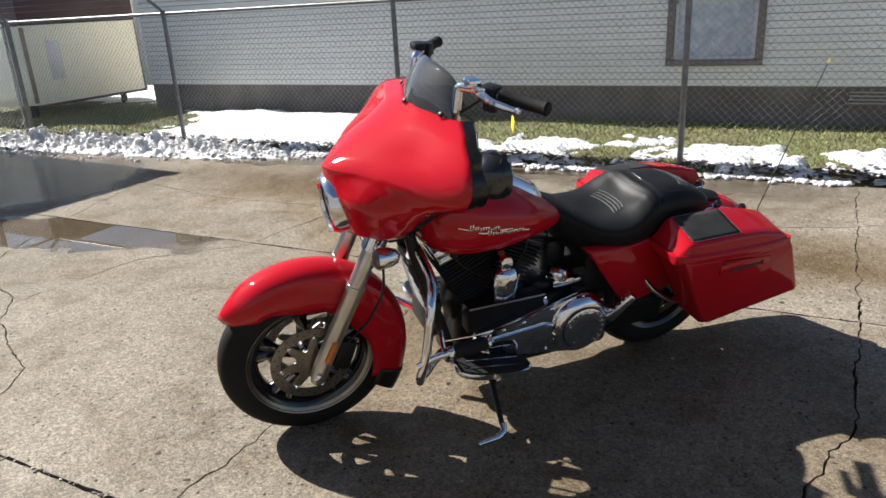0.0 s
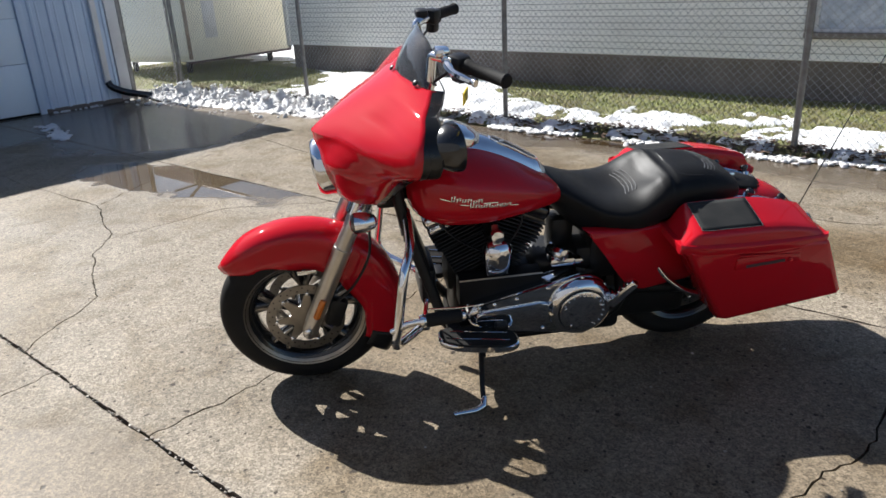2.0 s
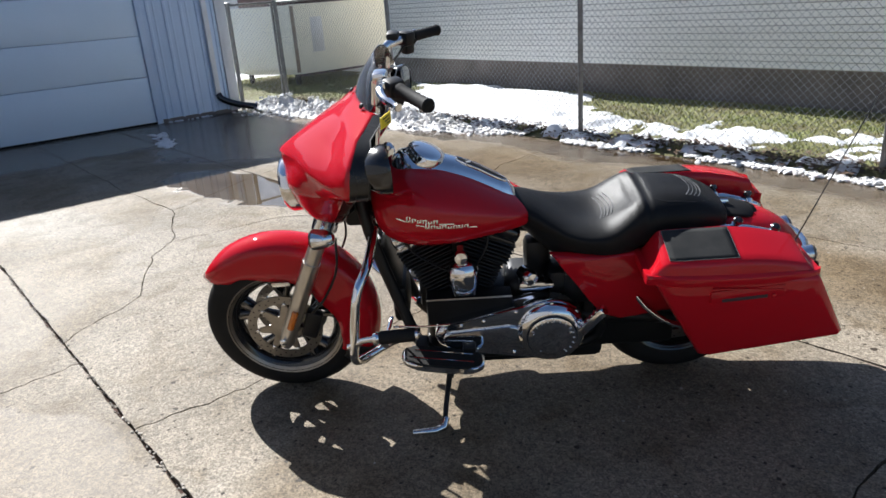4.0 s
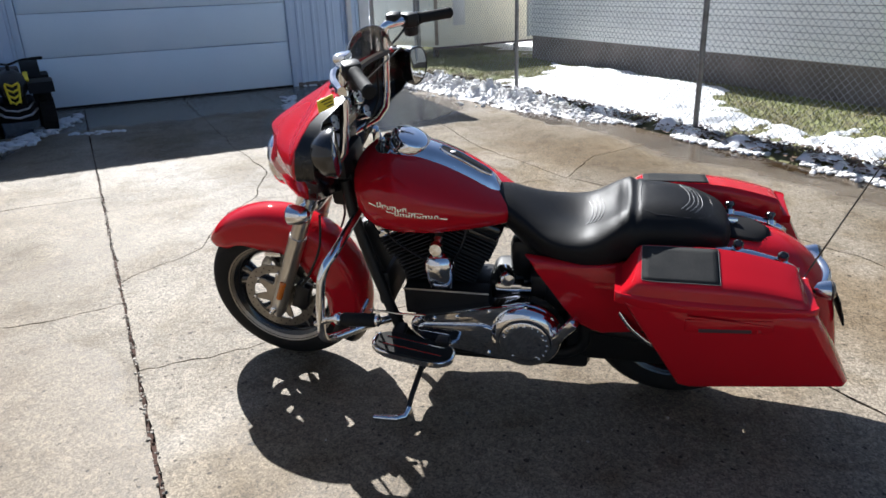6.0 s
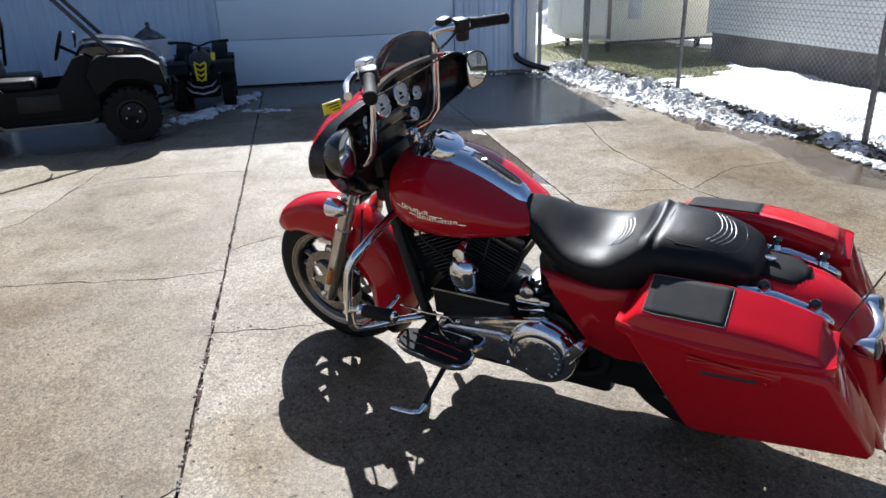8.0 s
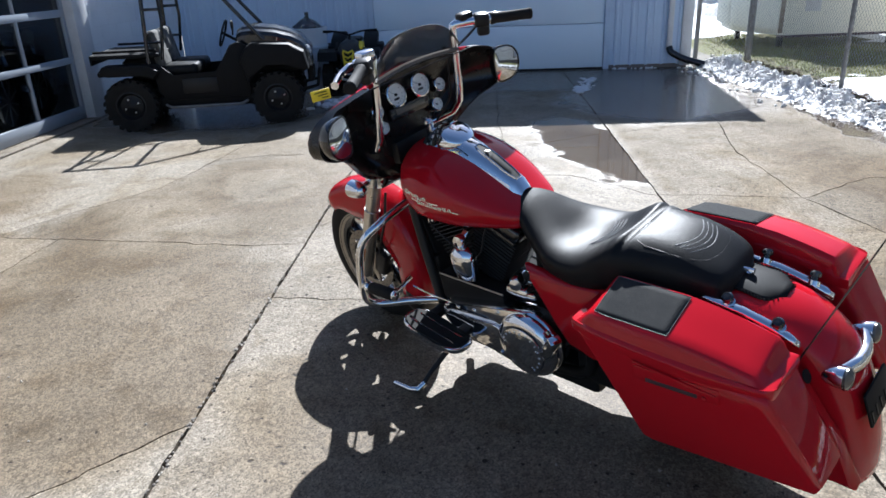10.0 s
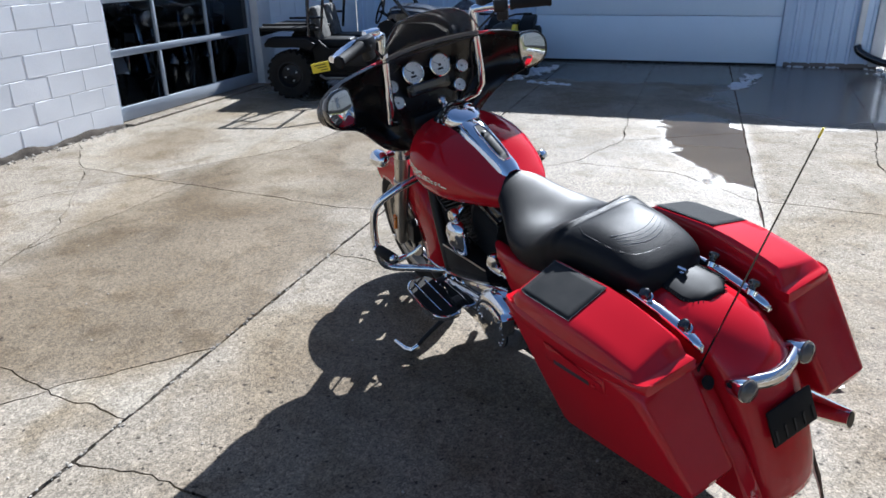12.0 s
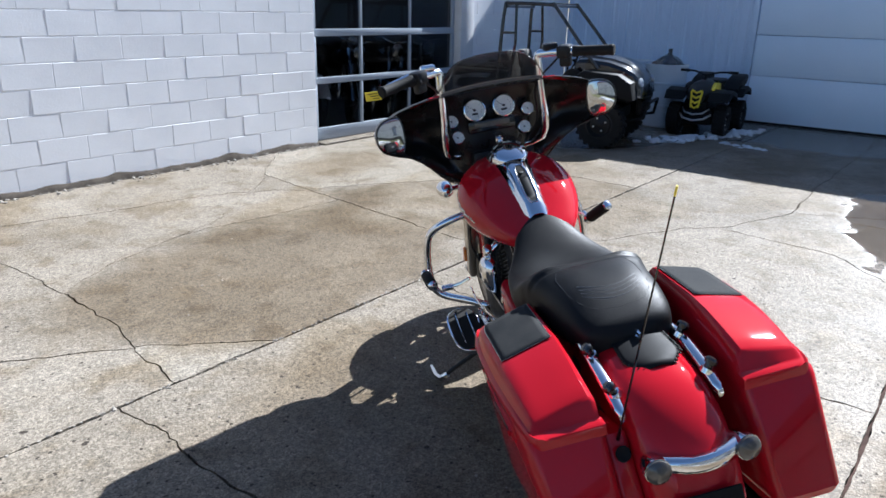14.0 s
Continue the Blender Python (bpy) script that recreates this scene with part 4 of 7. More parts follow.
    tube(bm, [(x, y, -0.02), (x, y, h)], r, 12)
    if arm:
        tube(bm, [(x, y, h), (x - 0.02, y - 0.05, h + 0.05), (x - 0.12, y - 0.22, h + 0.24)], r * 0.7, 8)
    lathe(bm, [(r * 1.35, 0), (r * 1.35, 0.04), (r * 0.6, 0.055)], Matrix.Translation((x, y, h - 0.03)), 12)
    return part(name, bm, M_GALV, fence)


for x in (-6.27, -3.05, -0.185, 2.9, 6.0):
    fence_post(x, FENCE_Y, FH)
fence_post(-9.33, FENCE_Y, FH, 0.034)
fence_post(-9.42, FENCE_Y - 0.02, FH - 0.05, 0.022, False, "gate_post")
fence_post(-9.28, 6.32, FH, 0.034, False)
bm = bmnew()
tube(bm, [(-9.33, FENCE_Y, FH - 0.02), (7.5, FENCE_Y, FH - 0.02)], 0.019, 10)
part("top_rail", bm, M_GALV, fence)
bm = bmnew()
tube(bm, [(-9.28, 6.32, FH - 0.02), (-9.36, FENCE_Y, FH - 0.02)], 0.017, 10)
part("top_rail", bm, M_GALV, fence)


def chain_mesh(p0, p1, h, z0=0.05):
    """Woven diamonds of wire between two feet."""
    p0, p1 = Vector(p0), Vector(p1)
    L = (p1 - p0).length
    u = (p1 - p0) / L
    nrm = Vector((-u.y, u.x, 0))
    bm = bmnew()
    pitch, r = 0.066, 0.0017
    k = -h
    while k < L:
        for sgn in (1, -1):
            a0, a1 = max(0.0, -k), min(h, L - k)
            if a1 - a0 < 0.02:
                continue
            z_a, z_b = (a0, a1) if sgn > 0 else (h - a0, h - a1)
            pa = p0 + u * (k + a0) + Vector((0, 0, z0 + z_a)) + nrm * 0.003 * sgn
            pb = p0 + u * (k + a1) + Vector((0, 0, z0 + z_b)) + nrm * 0.003 * sgn
            tube(bm, [pa, pb], r, 4, False)
        k += pitch
    return part("wire_mesh", bm, M_WIRE, fence, smooth=0)


chain_mesh((-9.33, FENCE_Y, 0), (4.5, FENCE_Y, 0), FH - 0.07)
chain_mesh((-9.28, 6.34, 0), (-9.36, FENCE_Y, 0), FH - 0.07)
bm = bmnew()
for z in (FH + 0.1, FH + 0.17, FH + 0.24):
    tube(bm, [(-9.3 - (z - FH) * 0.45, FENCE_Y - (z - FH) * 0.9, z), (6.0 - (z - FH) * 0.45, FENCE_Y - (z - FH) * 0.9, z)], 0.002, 4)
part("barbed_wire", bm, M_WIRE, fence)

# cream trailer body parked behind the fence
trailer = thing("box_trailer", pose(-10.25, 7.90, 0), "cream metal trailer body with a maroon box above it and a rust-streaked corner", "trailer")
bm = bmnew()
plate(bm, [(0.0, 0.0), (-0.16, 2.38), (-2.2, 2.38), (-2.3, -0.30), (-1.12, -0.46)], 1.22, Matrix.Translation((0, 0, 0.30)))
bmesh.ops.bevel(bm, geom=[e for e in bm.edges if all((v.co.xy - Vector((-1.12, -0.46))).length < 0.01 for v in e.verts)] + [e for e in bm.edges if all(abs(v.co.z - 0.30) < 0.01 for v in e.verts) and any((v.co.xy - Vector((-1.12, -0.46))).length < 0.01 for v in e.verts)], offset=0.10, segments=4, affect="EDGES")
part("body", bm, M_CREAM, trailer)
# maroon box added over the long side, for something dark red farther back
bm = bmnew()
plate(bm, [(-0.01, 0.04), (-0.17, 2.36), (-2.1, 2.34), (-2.1, 0.04)], 0.50, Matrix.Translation((0, 0, 1.522)), 0.02)
part("roof", bm, M_MAROON, trailer, "maroon box added for something dark red behind the trailer")
AB = Matrix.Rotation(math.atan2(0.16, 2.38), 4, "Z")
for name, c, sz, m_, lab in (("skirt_rail", (0.004, 1.19, 0.285), (0.04, 2.36, 0.04), M_MAROON, ""), ("rust_strip", (0.004, 0.05, 0.92), (0.02, 0.07, 1.16), M_RUST, "rust-stained corner seam"), ("corner_strip", (0.004, 2.36, 0.92), (0.03, 0.06, 1.24), M_GALV, ""), ("roof_edge", (0.004, 1.19, 1.515), (0.03, 2.36, 0.03), M_CREAM, ""), ("patch", (0.002, 0.55, 0.98), (0.008, 0.26, 0.62), M_WHITETRIM, "pale filled patch")):
    bm = bmnew()
    box(bm, c, sz, 0.003, AB)
    part(name, bm, m_, trailer, lab)
for x, y in ((-0.35, 0.2), (-0.5, 2.1), (-1.9, 0.0), (-1.9, 2.1)):
    mesh_box("jack", (x, y, 0.16), (0.08, 0.08, 0.36), M_BLACK, trailer)

# pale blue building far beyond the yard
shed_far = thing("distant_shed", pose(-27.5, 10.5, 0, 0, 0, 6), "pale blue metal shed beyond the snow", "shed")
mesh_box("wall", (0, 0, 1.75), (3.0, 9.0, 2.7), M_BLUE, shed_far)
mesh_box("base", (0.02, 0, 0.22), (3.0, 9.0, 0.44), M_FOUND, shed_far)
bm = bmnew()
loft(bm, [[(-1.8, y, 3.1), (1.8, y, 3.1), (0, y, 3.9)] for y in (-4.7, 4.7)])
part("roof", bm, M_GALV, shed_far)


# ---- the motorcycle: x forward, y to its left, z up, on its side stand ----
bike = thing("motorcycle", pose(-0.864, 2.504, 0.004, -11.0, 0, 228.9), "glossy red touring motorcycle with chrome trim, leaning on its side stand", "motorcycle")
RAKE, STEER = 26.0, -1.2
steer_axis = Vector((-math.sin(radians(RAKE)), 0, math.cos(radians(RAKE))))
steer_at = Vector((0.0, 0, 0.35))
S = Matrix.Translation(steer_at) @ Matrix.Rotation(radians(STEER), 4, steer_axis) @ Matrix.Translation(-steer_at)


def bpart(name, bm, material, parent=None, label="", smooth=40):
    return part(name, bm, material, parent or bike, label, smooth)


def fpart(name, bm, material, parent=None, label="", smooth=40):
    """A part of the front end, turned with the handlebar."""
    bmesh.ops.transform(bm, matrix=S, verts=bm.verts)
    return part(name, bm, material, parent or bike, label, smooth)


def wheel(name, c, r, width, rim_r, spokes, mk, disc_side=(1, -1)):
    """Cast wheel: rim and spokes, with a tyre and brake discs under it."""
    c = Vector(c)
    m = axis(c, (0, 1, 0))
    bm = bmnew()
    w = width * 0.42
    prof = [(rim_r, -w), (rim_r + 0.012, -w - 0.004), (rim_r + 0.014, -w + 0.006), (rim_r - 0.012, -w + 0.02), (rim_r - 0.03, -w * 0.4), (rim_r - 0.03, w * 0.4), (rim_r - 0.012, w - 0.02), (rim_r + 0.014, w - 0.006), (rim_r + 0.012, w + 0.004), (rim_r, w), (rim_r - 0.02, w - 0.01), (rim_r - 0.04, w * 0.3), (rim_r - 0.04, -w * 0.3), (rim_r - 0.02, -w + 0.01)]
    rings = [[bm.verts.new(m @ Vector((a * math.cos(t), a * math.sin(t), h))) for t in [2 * math.pi * k / 48 for k in range(48)]] for a, h in prof]
    skin(bm, rings + [rings[0]], True, False)
    lathe(bm, [(0.035, -0.06), (0.05, -0.05), (0.05, 0.05), (0.035, 0.06)], m, 20)
    hub = mk(name, bm, M_GLOSSBLACK, None, "black cast wheel with a machined silver rim")
    for k in range(spokes):
        for off in (-0.17, 0.17):
            bm = bmnew()
            a = 2 * math.pi * k / spokes + 0.3
            d0 = Vector((math.cos(a), math.sin(a), 0))
            d1 = Vector((math.cos(a + off), math.sin(a + off), 0))
            tube(bm, [m @ (d0 * 0.045), m @ (d0 * 0.10 + d1 * 0.02), m @ (d1 * (rim_r - 0.03))], [0.022, 0.020, 0.030], 10)
            sp = mk("spoke", bm, M_GLOSSBLACK, hub)
            for sy in (1, -1):
                bm = bmnew()
                e = Vector((0, 0, 0.0205 * sy))
                tube(bm, [m @ (d0 * 0.075 + d1 * 0.02 + e), m @ (d1 * (rim_r - 0.035) + e)], [0.004, 0.009], 6)
                mk("spoke_edge", bm, M_RIM, sp, "machined silver edge")
    bm = bmnew()
    for sgn in (1, -1):
        ring = [(rim_r - 0.011, w - 0.006), (rim_r - 0.001, w + 0.003), (rim_r + 0.008, w + 0.0075), (rim_r + 0.013, w + 0.002)]
        rr = [[bm.verts.new(m @ Vector((a * math.cos(t), a * math.sin(t), h * sgn))) for t in [2 * math.pi * k / 48 for k in range(48)]] for a, h in ring]
        skin(bm, rr, True, False)
    mk("rim_lip", bm, M_RIM if r > 0.32 else M_GLOSSBLACK, hub, "machined rim lip")
    bm = bmnew()
    tp = []
    for k in range(17):
        a = math.pi * (k / 16) * 1.28 - 0.14 * math.pi
        tp.append((rim_r + 0.006 + (r - rim_r - 0.006) * max(0.0, math.sin(a)) ** 0.62 if 0 <= a <= math.pi else rim_r, -math.cos(a) * width / 2 * (1.0 if 0 <= a <= math.pi else 0.92)))
    rings = [[bm.verts.new(m @ Vector((a * math.cos(t), a * math.sin(t), h))) for t in [2 * math.pi * k / 64 for k in range(64)]] for a, h in tp]
    skin(bm, rings, True, False)
    mk("tyre", bm, M_RUBBER, hub, "black rubber tyre")
    for sgn in disc_side:
        bm = bmnew()
        mm = axis(c + Vector((0, 0.062 * sgn, 0)), (0, sgn, 0))
        rr = [[bm.verts.new(mm @ Vector((a * math.cos(t), a * math.sin(t), h))) for t in [2 * math.pi * k / 40 for k in range(40)]] for a, h in ((0.113, 0), (0.150, 0), (0.150, 0.006), (0.113, 0.006))]
        skin(bm, rr + [rr[0]], True, False)
        disc = mk("brake_disc", bm, M_DISC, hub, "drilled steel brake disc")
        # polished star that carries the disc
        bm = bmnew()
        star = [((0.106 if k % 4 in (1, 2) else 0.058) * math.cos(2 * math.pi * k / 28 + 0.2), (0.106 if k % 4 in (1, 2) else 0.058) * math.sin(2 * math.pi * k / 28 + 0.2)) for k in range(28)]
        plate(bm, star, 0.006, mm, 0.0015, 1)
        mk("disc_carrier", bm, M_RIM, disc, "polished star-shaped carrier")
        for k in range(7):
            a = 2 * math.pi * (k * 4 + 1.5) / 28 + 0.2
            bm = bmnew()
            lathe(bm, [(0.007, 0.0), (0.007, 0.010), (0.004, 0.012), (0.0, 0.012)], mm @ Matrix.Translation((0.112 * math.cos(a), 0.112 * math.sin(a), 0)), 10)
            mk("rivet", bm, M_CHROME, disc)
        bm = bmnew()
        for k in range(40):
            a = 2 * math.pi * k / 40
            rad = 0.126 if k % 2 else 0.139
            lathe(bm, [(0.0035, 0.0), (0.0035, 0.0066)], mm @ Matrix.Translation((rad * math.cos(a), rad * math.sin(a), 0)), 6)
        mk("disc_holes", bm, M_BLACK, disc)
    return hub


AX = (-0.072, 0.0, 0.325)
wheel("front_wheel", AX, 0.326, 0.13, 0.226, 5, fpart)
wheel("rear_wheel", (-1.625, 0, 0.312), 0.312, 0.18, 0.205, 5, bpart, (1,))

# front fender, deep skirted, with a black tip
def fender_arc(bm, c, a0, a1, n, rad, half, skirt, thick=0.004):
    """A valanced mudguard round c; angles from straight ahead, over the top."""
    secs = []
    for k in range(n + 1):
        t = k / n
        a = radians(a0 + (a1 - a0) * t)
        er, et = Vector((math.cos(a), 0, math.sin(a))), None
        sk, hw, r = skirt(t), half(t), rad(t)
        ring = []
        for j in range(-8, 9):
            u = j / 8
            if abs(u) <= 0.62:
                b = u / 0.62 * math.pi / 2
                p = er * (r - 0.045 * (1 - math.cos(b))) + Vector((0, hw * math.sin(b), 0))
            else:
                q = (abs(u) - 0.62) / 0.38
                p = er * (r - 0.045 - sk * q) + Vector((0, math.copysign(hw * (1.0 + 0.04 * math.sin(q * 3)), u), 0))
            ring.append(Vector(c) + p)
        secs.append(ring)
    loft(bm, secs, False, False)


def lerp_table(tab):
    def f(t):
        for (a, va), (b, vb) in zip(tab, tab[1:]):
            if t <= b:
                k = (t - a) / (b - a)
                k = k * k * (3 - 2 * k)
                return va + (vb - va) * k
        return tab[-1][1]
    return f


bm = bmnew()
fender_arc(bm, AX, 37, 205, 40, lerp_table([(0, 0.375), (0.15, 0.388), (0.5, 0.392), (1, 0.375)]), lerp_table([(0, 0.03), (0.04, 0.062), (0.12, 0.082), (1, 0.088)]), lerp_table([(0, 0.004), (0.1, 0.06), (0.3, 0.115), (0.5, 0.12), (0.62, 0.14), (0.85, 0.11), (1, 0.09)]))
ff = fpart("front_fender", bm, M_RED)
ff.modifiers.new("thick", "SOLIDIFY").thickness = 0.004
bm = bmnew()
fender_arc(bm, AX, 197, 212, 6, lambda t: 0.380, lambda t: 0.092, lambda t: 0.075)
ob = fpart("fender_tip", bm, M_BLACK, ff, "black fender tip")
ob.modifiers.new("thick", "SOLIDIFY").thickness = 0.004
for y in (0.092, -0.092):
    bm = bmnew()
    box(bm, (-0.10, y, 0.545), (0.07, 0.006, 0.018), 0.002)
    fpart("fender_bracket", bm, M_CHROME, ff)

# fork legs, covers, clamps
for sgn in (1, -1):
    y = 0.112 * sgn
    bm = bmnew()
    tube(bm, [(-0.075, y, 0.270), (-0.085, y, 0.295), (-0.10, y, 0.335), (-0.225, y, 0.615), (-0.24, y, 0.65)], [0.020, 0.030, 0.031, 0.033, 0.034], 18)
    tube(bm, [(-0.24, y, 0.65), (-0.35, y, 0.895)], [0.030, 0.030], 18)
    leg = fpart("fork_leg", bm, M_ALU, None, "polished fork leg")
    bm = bmnew()
    lathe(bm, [(0.0, 0.0), (0.012, 0.0), (0.014, 0.006), (0.006, 0.012)], axis((-0.078, y + 0.03 * sgn, 0.312), (0, sgn, 0)), 16)
    fpart("axle_nut", bm, M_CHROME, leg)
    bm = bmnew()
    d = Vector((-0.125, 0, 0.28)).normalized()
    p = Vector((-0.133, y + 0.031 * sgn, 0.41))
    tube(bm, [p - d * 0.045, p - d * 0.04, p + d * 0.04, p + d * 0.045], [0.008, 0.013, 0.013, 0.008], 8)
    fpart("reflector", bm, M_AMBER, leg, "amber side reflector")
    bm = bmnew()
    tube(bm, [(-0.30, y, 0.785), (-0.37, y, 0.94)], [0.040, 0.042], 18)
    fpart("fork_cover", bm, M_CHROME, leg, "chrome fork cover")
    # turn signal on a stalk
    bm = bmnew()
    tube(bm, [(-0.31, y * 1.05, 0.805), (-0.31, y + 0.075 * sgn, 0.802)], 0.012, 10)
    lathe(bm, [(0.010, -0.055), (0.024, -0.045), (0.034, -0.02), (0.037, 0.01), (0.037, 0.022)], axis((-0.31, y + 0.105 * sgn, 0.802), (1, 0, 0)), 20)
    sig = fpart("turn_signal", bm, M_CHROME)
    bm = bmnew()
    lathe(bm, [(0.033, 0.018), (0.034, 0.026), (0.024, 0.034), (0.004, 0.038)], axis((-0.31, y + 0.105 * sgn, 0.802), (1, 0, 0)), 20)
    fpart("lens", bm, M_SMOKE, sig)
    # caliper
    bm = bmnew()
    box(bm, (-0.19, 0.085 * sgn, 0.355), (0.065, 0.045, 0.12), 0.012, Matrix.Translation((-0.19, 0, 0.355)) @ Matrix.Rotation(radians(-20), 4, "Y") @ Matrix.Translation((0.19, 0, -0.355)))
    fpart("brake_caliper", bm, M_BLACK)
    bm = bmnew()
    tube(bm, [(-0.20, 0.10 * sgn, 0.41), (-0.27, 0.13 * sgn, 0.50), (-0.33, 0.13 * sgn, 0.62), (-0.34, 0.10 * sgn, 0.74)], 0.005, 6, smooth_pts=5)
    fpart("brake_hose", bm, M_BLACK)
bm = bmnew()
box(bm, (-0.32, 0, 0.79), (0.07, 0.25, 0.05), 0.015)
box(bm, (-0.30, 0, 0.83), (0.02, 0.16, 0.08), 0.008)
fpart("fork_clamp", bm, M_CHROME)


# fairing: a red outer shell with wings, a black inner shell with the dash
FZ = [(0.812, -0.245, -0.315, 0.075), (0.832, -0.222, -0.345, 0.160), (0.86, -0.205, -0.368, 0.208), (0.90, -0.193, -0.392, 0.248), (0.94, -0.186, -0.412, 0.280), (0.98, -0.181, -0.430, 0.318), (1.015, -0.177, -0.446, 0.365), (1.04, -0.174, -0.470, 0.425), (1.060, -0.171, -0.482, 0.464), (1.072, -0.184, -0.487, 0.478), (1.10, -0.226, -0.494, 0.490), (1.13, -0.276, -0.497, 0.489), (1.16, -0.328, -0.500, 0.474), (1.19, -0.380, -0.510, 0.440), (1.215, -0.420, -0.518, 0.388), (1.235, -0.448, -0.540, 0.326), (1.250, -0.466, -0.556, 0.262)]
BROW = 1.066


def nose_line(z):
    """Where the nose stands at a height, by straight lines through the levels."""
    for (za, xa, _, _), (zb, xb, _, _) in zip(FZ, FZ[1:]):
        if z <= zb:
            break
    return xa + (xb - xa) * max(-1.0, min(3.0, (z - za) / (zb - za)))


def fairing_ring(z, x0, x2, y2, n=18, push=0.0):
    """One level of the outer shell, from the left wing's edge over the nose to the right."""
    half = []
    low = max(0.0, min(1.0, (1.060 - z) / 0.10))
    low = low * low * (3 - 2 * low)
    # the brow's crease is sharp at the nose and melts away along the wings
    soft = sum(w * nose_line(z + d) for d, w in ((-0.08, 0.15), (-0.04, 0.22), (0.0, 0.26), (0.04, 0.22), (0.08, 0.15)))
    for k in range(n + 1):
        u = k / n
        y = y2 * u
        sh = 1 - (1 - u ** 2.0) ** 0.62
        full = (0.42 * u ** 1.5 + 0.58 * (1 - (1 - u ** 2.4) ** 0.56)) * low + (0.84 * (u * u + 0.01) ** 0.55 - 0.065 + 0.225 * sh) * (1 - low)
        nose = x0 + (soft - x0) * min(1.0, u / 0.35)
        x = nose + (x2 - nose) * full
        # scoop over the brow and the swelling cheek under it
        x -= 0.022 * math.exp(-((u - 0.52) / 0.22) ** 2) * max(0.0, 1 - abs(z - 1.15) / 0.075)
        x += 0.016 * math.exp(-((u - 0.62) / 0.26) ** 2) * max(0.0, 1 - abs(z - 0.99) / 0.14)
        lift = 0.020 * math.sin(math.pi * min(1.0, u * 1.1)) ** 2 * math.exp(-((z - BROW) / 0.075) ** 2)
        half.append(Vector((x - push, y, z + lift)))
    return [Vector((p.x, -p.y, p.z)) for p in half[:0:-1]] + half


secs = []
fine_levels = []
for (a, b) in zip(FZ, FZ[1:]):
    for k in range(3):
        t = k / 3
        fine_levels.append(tuple(a[i] + (b[i] - a[i]) * t for i in range(4)))
fine_levels.append(FZ[-1])
bm = bmnew()
rings = [fairing_ring(*lv) for lv in fine_levels]
# rolled lip that carries the windscreen
for back, inw, up in ((0.008, 0.98, 0.001), (0.018, 0.95, -0.004)):
    rings.append([Vector((p.x - back, p.y * inw, p.z + up)) for p in rings[len(fine_levels) - 1]])
loft(bm, rings, False, False)
fairing = fpart("fairing", bm, M_RED, None, "red batwing fairing", 32)
ob = fairing.modifiers.new("thick", "SOLIDIFY")
ob.thickness, ob.offset = 0.006, -1.0
# inner shell: a rim band behind the red edge, then bowls and the dash
def rim_depth(z):
    return 0.030 + 0.028 * max(0.0, min(1.0, (z - 0.96) / 0.08)) * max(0.3, min(1.0, (1.23 - z) / 0.05))


bm = bmnew()
secs = []
for z, x0, x2, y2 in FZ:
    half = []
    rim = rim_depth(z)
    shell = fairing_ring(z, x0, x2, y2)[18:]
    for k in range(17):
        u = k / 14
        if k > 14:
            w = (k - 14) / 2
            half.append(Vector((x2 - rim * (1 - w), y2 * (0.985 + 0.015 * w), z)))
            continue
        xd = -0.440 - 0.035 * max(0, (z - 1.1)) / 0.12
        if z < 0.90:
            xd = -0.42
        bowl = 0.06 * math.exp(-((u - 0.66) / 0.16) ** 2) * (1 if 0.9 < z < 1.16 else 0.3)
        x = xd + (x2 - rim - xd) * u ** 6 + bowl * (1 - u ** 8)
        # stay behind the red shell
        x = min(x, shell[min(18, round(u * 18))].x - 0.014)
        half.append(Vector((x, y2 * u * 0.985, z)))
    secs.append([Vector((p.x, -p.y, p.z)) for p in half[:0:-1]] + half)
loft(bm, secs, False, False)
inner = fpart("inner_fairing", bm, M_DASH, None, "matt black inner fairing and dash", 50)
bm = bmnew()
ring = [Vector((x - rim_depth(z), s * y * 0.985, z)) for s, lv in ((1, FZ), (-1, FZ[::-1])) for z, _, x, y in lv]
tube(bm, ring, 0.0025, 6)
fpart("edge_trim", bm, M_BLACK, inner)
bm = bmnew()
box(bm, (-0.465, 0, 1.085), (0.03, 0.20, 0.05), 0.008)
fpart("radio", bm, M_GLOSSBLACK, inner, "black radio panel with a dark display")
bm = bmnew()
box(bm, (-0.482, 0, 1.092), (0.004, 0.15, 0.022), 0.001)
fpart("display", bm, M_SMOKE, inner)


def gauge(y, z, r, tilt=20, big=True):
    m = axis((-0.484 if z > 1.1 else -0.474, y, z), (-math.cos(radians(tilt)), 0, math.sin(radians(tilt))))
    bm = bmnew()
    ring = [(r * 1.0, -0.03), (r * 1.12, -0.01), (r * 1.12, 0.012), (r * 1.0, 0.014), (r * 0.95, 0.006)]
    rr = [[bm.verts.new(m @ Vector((a * math.cos(t), a * math.sin(t), h))) for t in [2 * math.pi * k / 32 for k in range(32)]] for a, h in ring]
    skin(bm, rr, True, False)
    g = fpart("gauge", bm, M_CHROME, None, "round gauge with a white dial and chrome bezel")
    bm = bmnew()
    lathe(bm, [(0.0, 0.0), (r, 0.0), (r, 0.004), (0.0, 0.0045)], m, 32)
    fpart("dial", bm, M_DIAL, g)
    bm = bmnew()
    for k in range(13 if big else 7):
        a = radians(-220 + 260 * k / (12 if big else 6))
        c = m @ Vector((r * 0.82 * math.cos(a), r * 0.82 * math.sin(a), 0.006))
        e = m @ Vector((r * 0.68 * math.cos(a), r * 0.68 * math.sin(a), 0.006))
        tube(bm, [c, e], r * 0.022, 4)
    a = radians(-215)
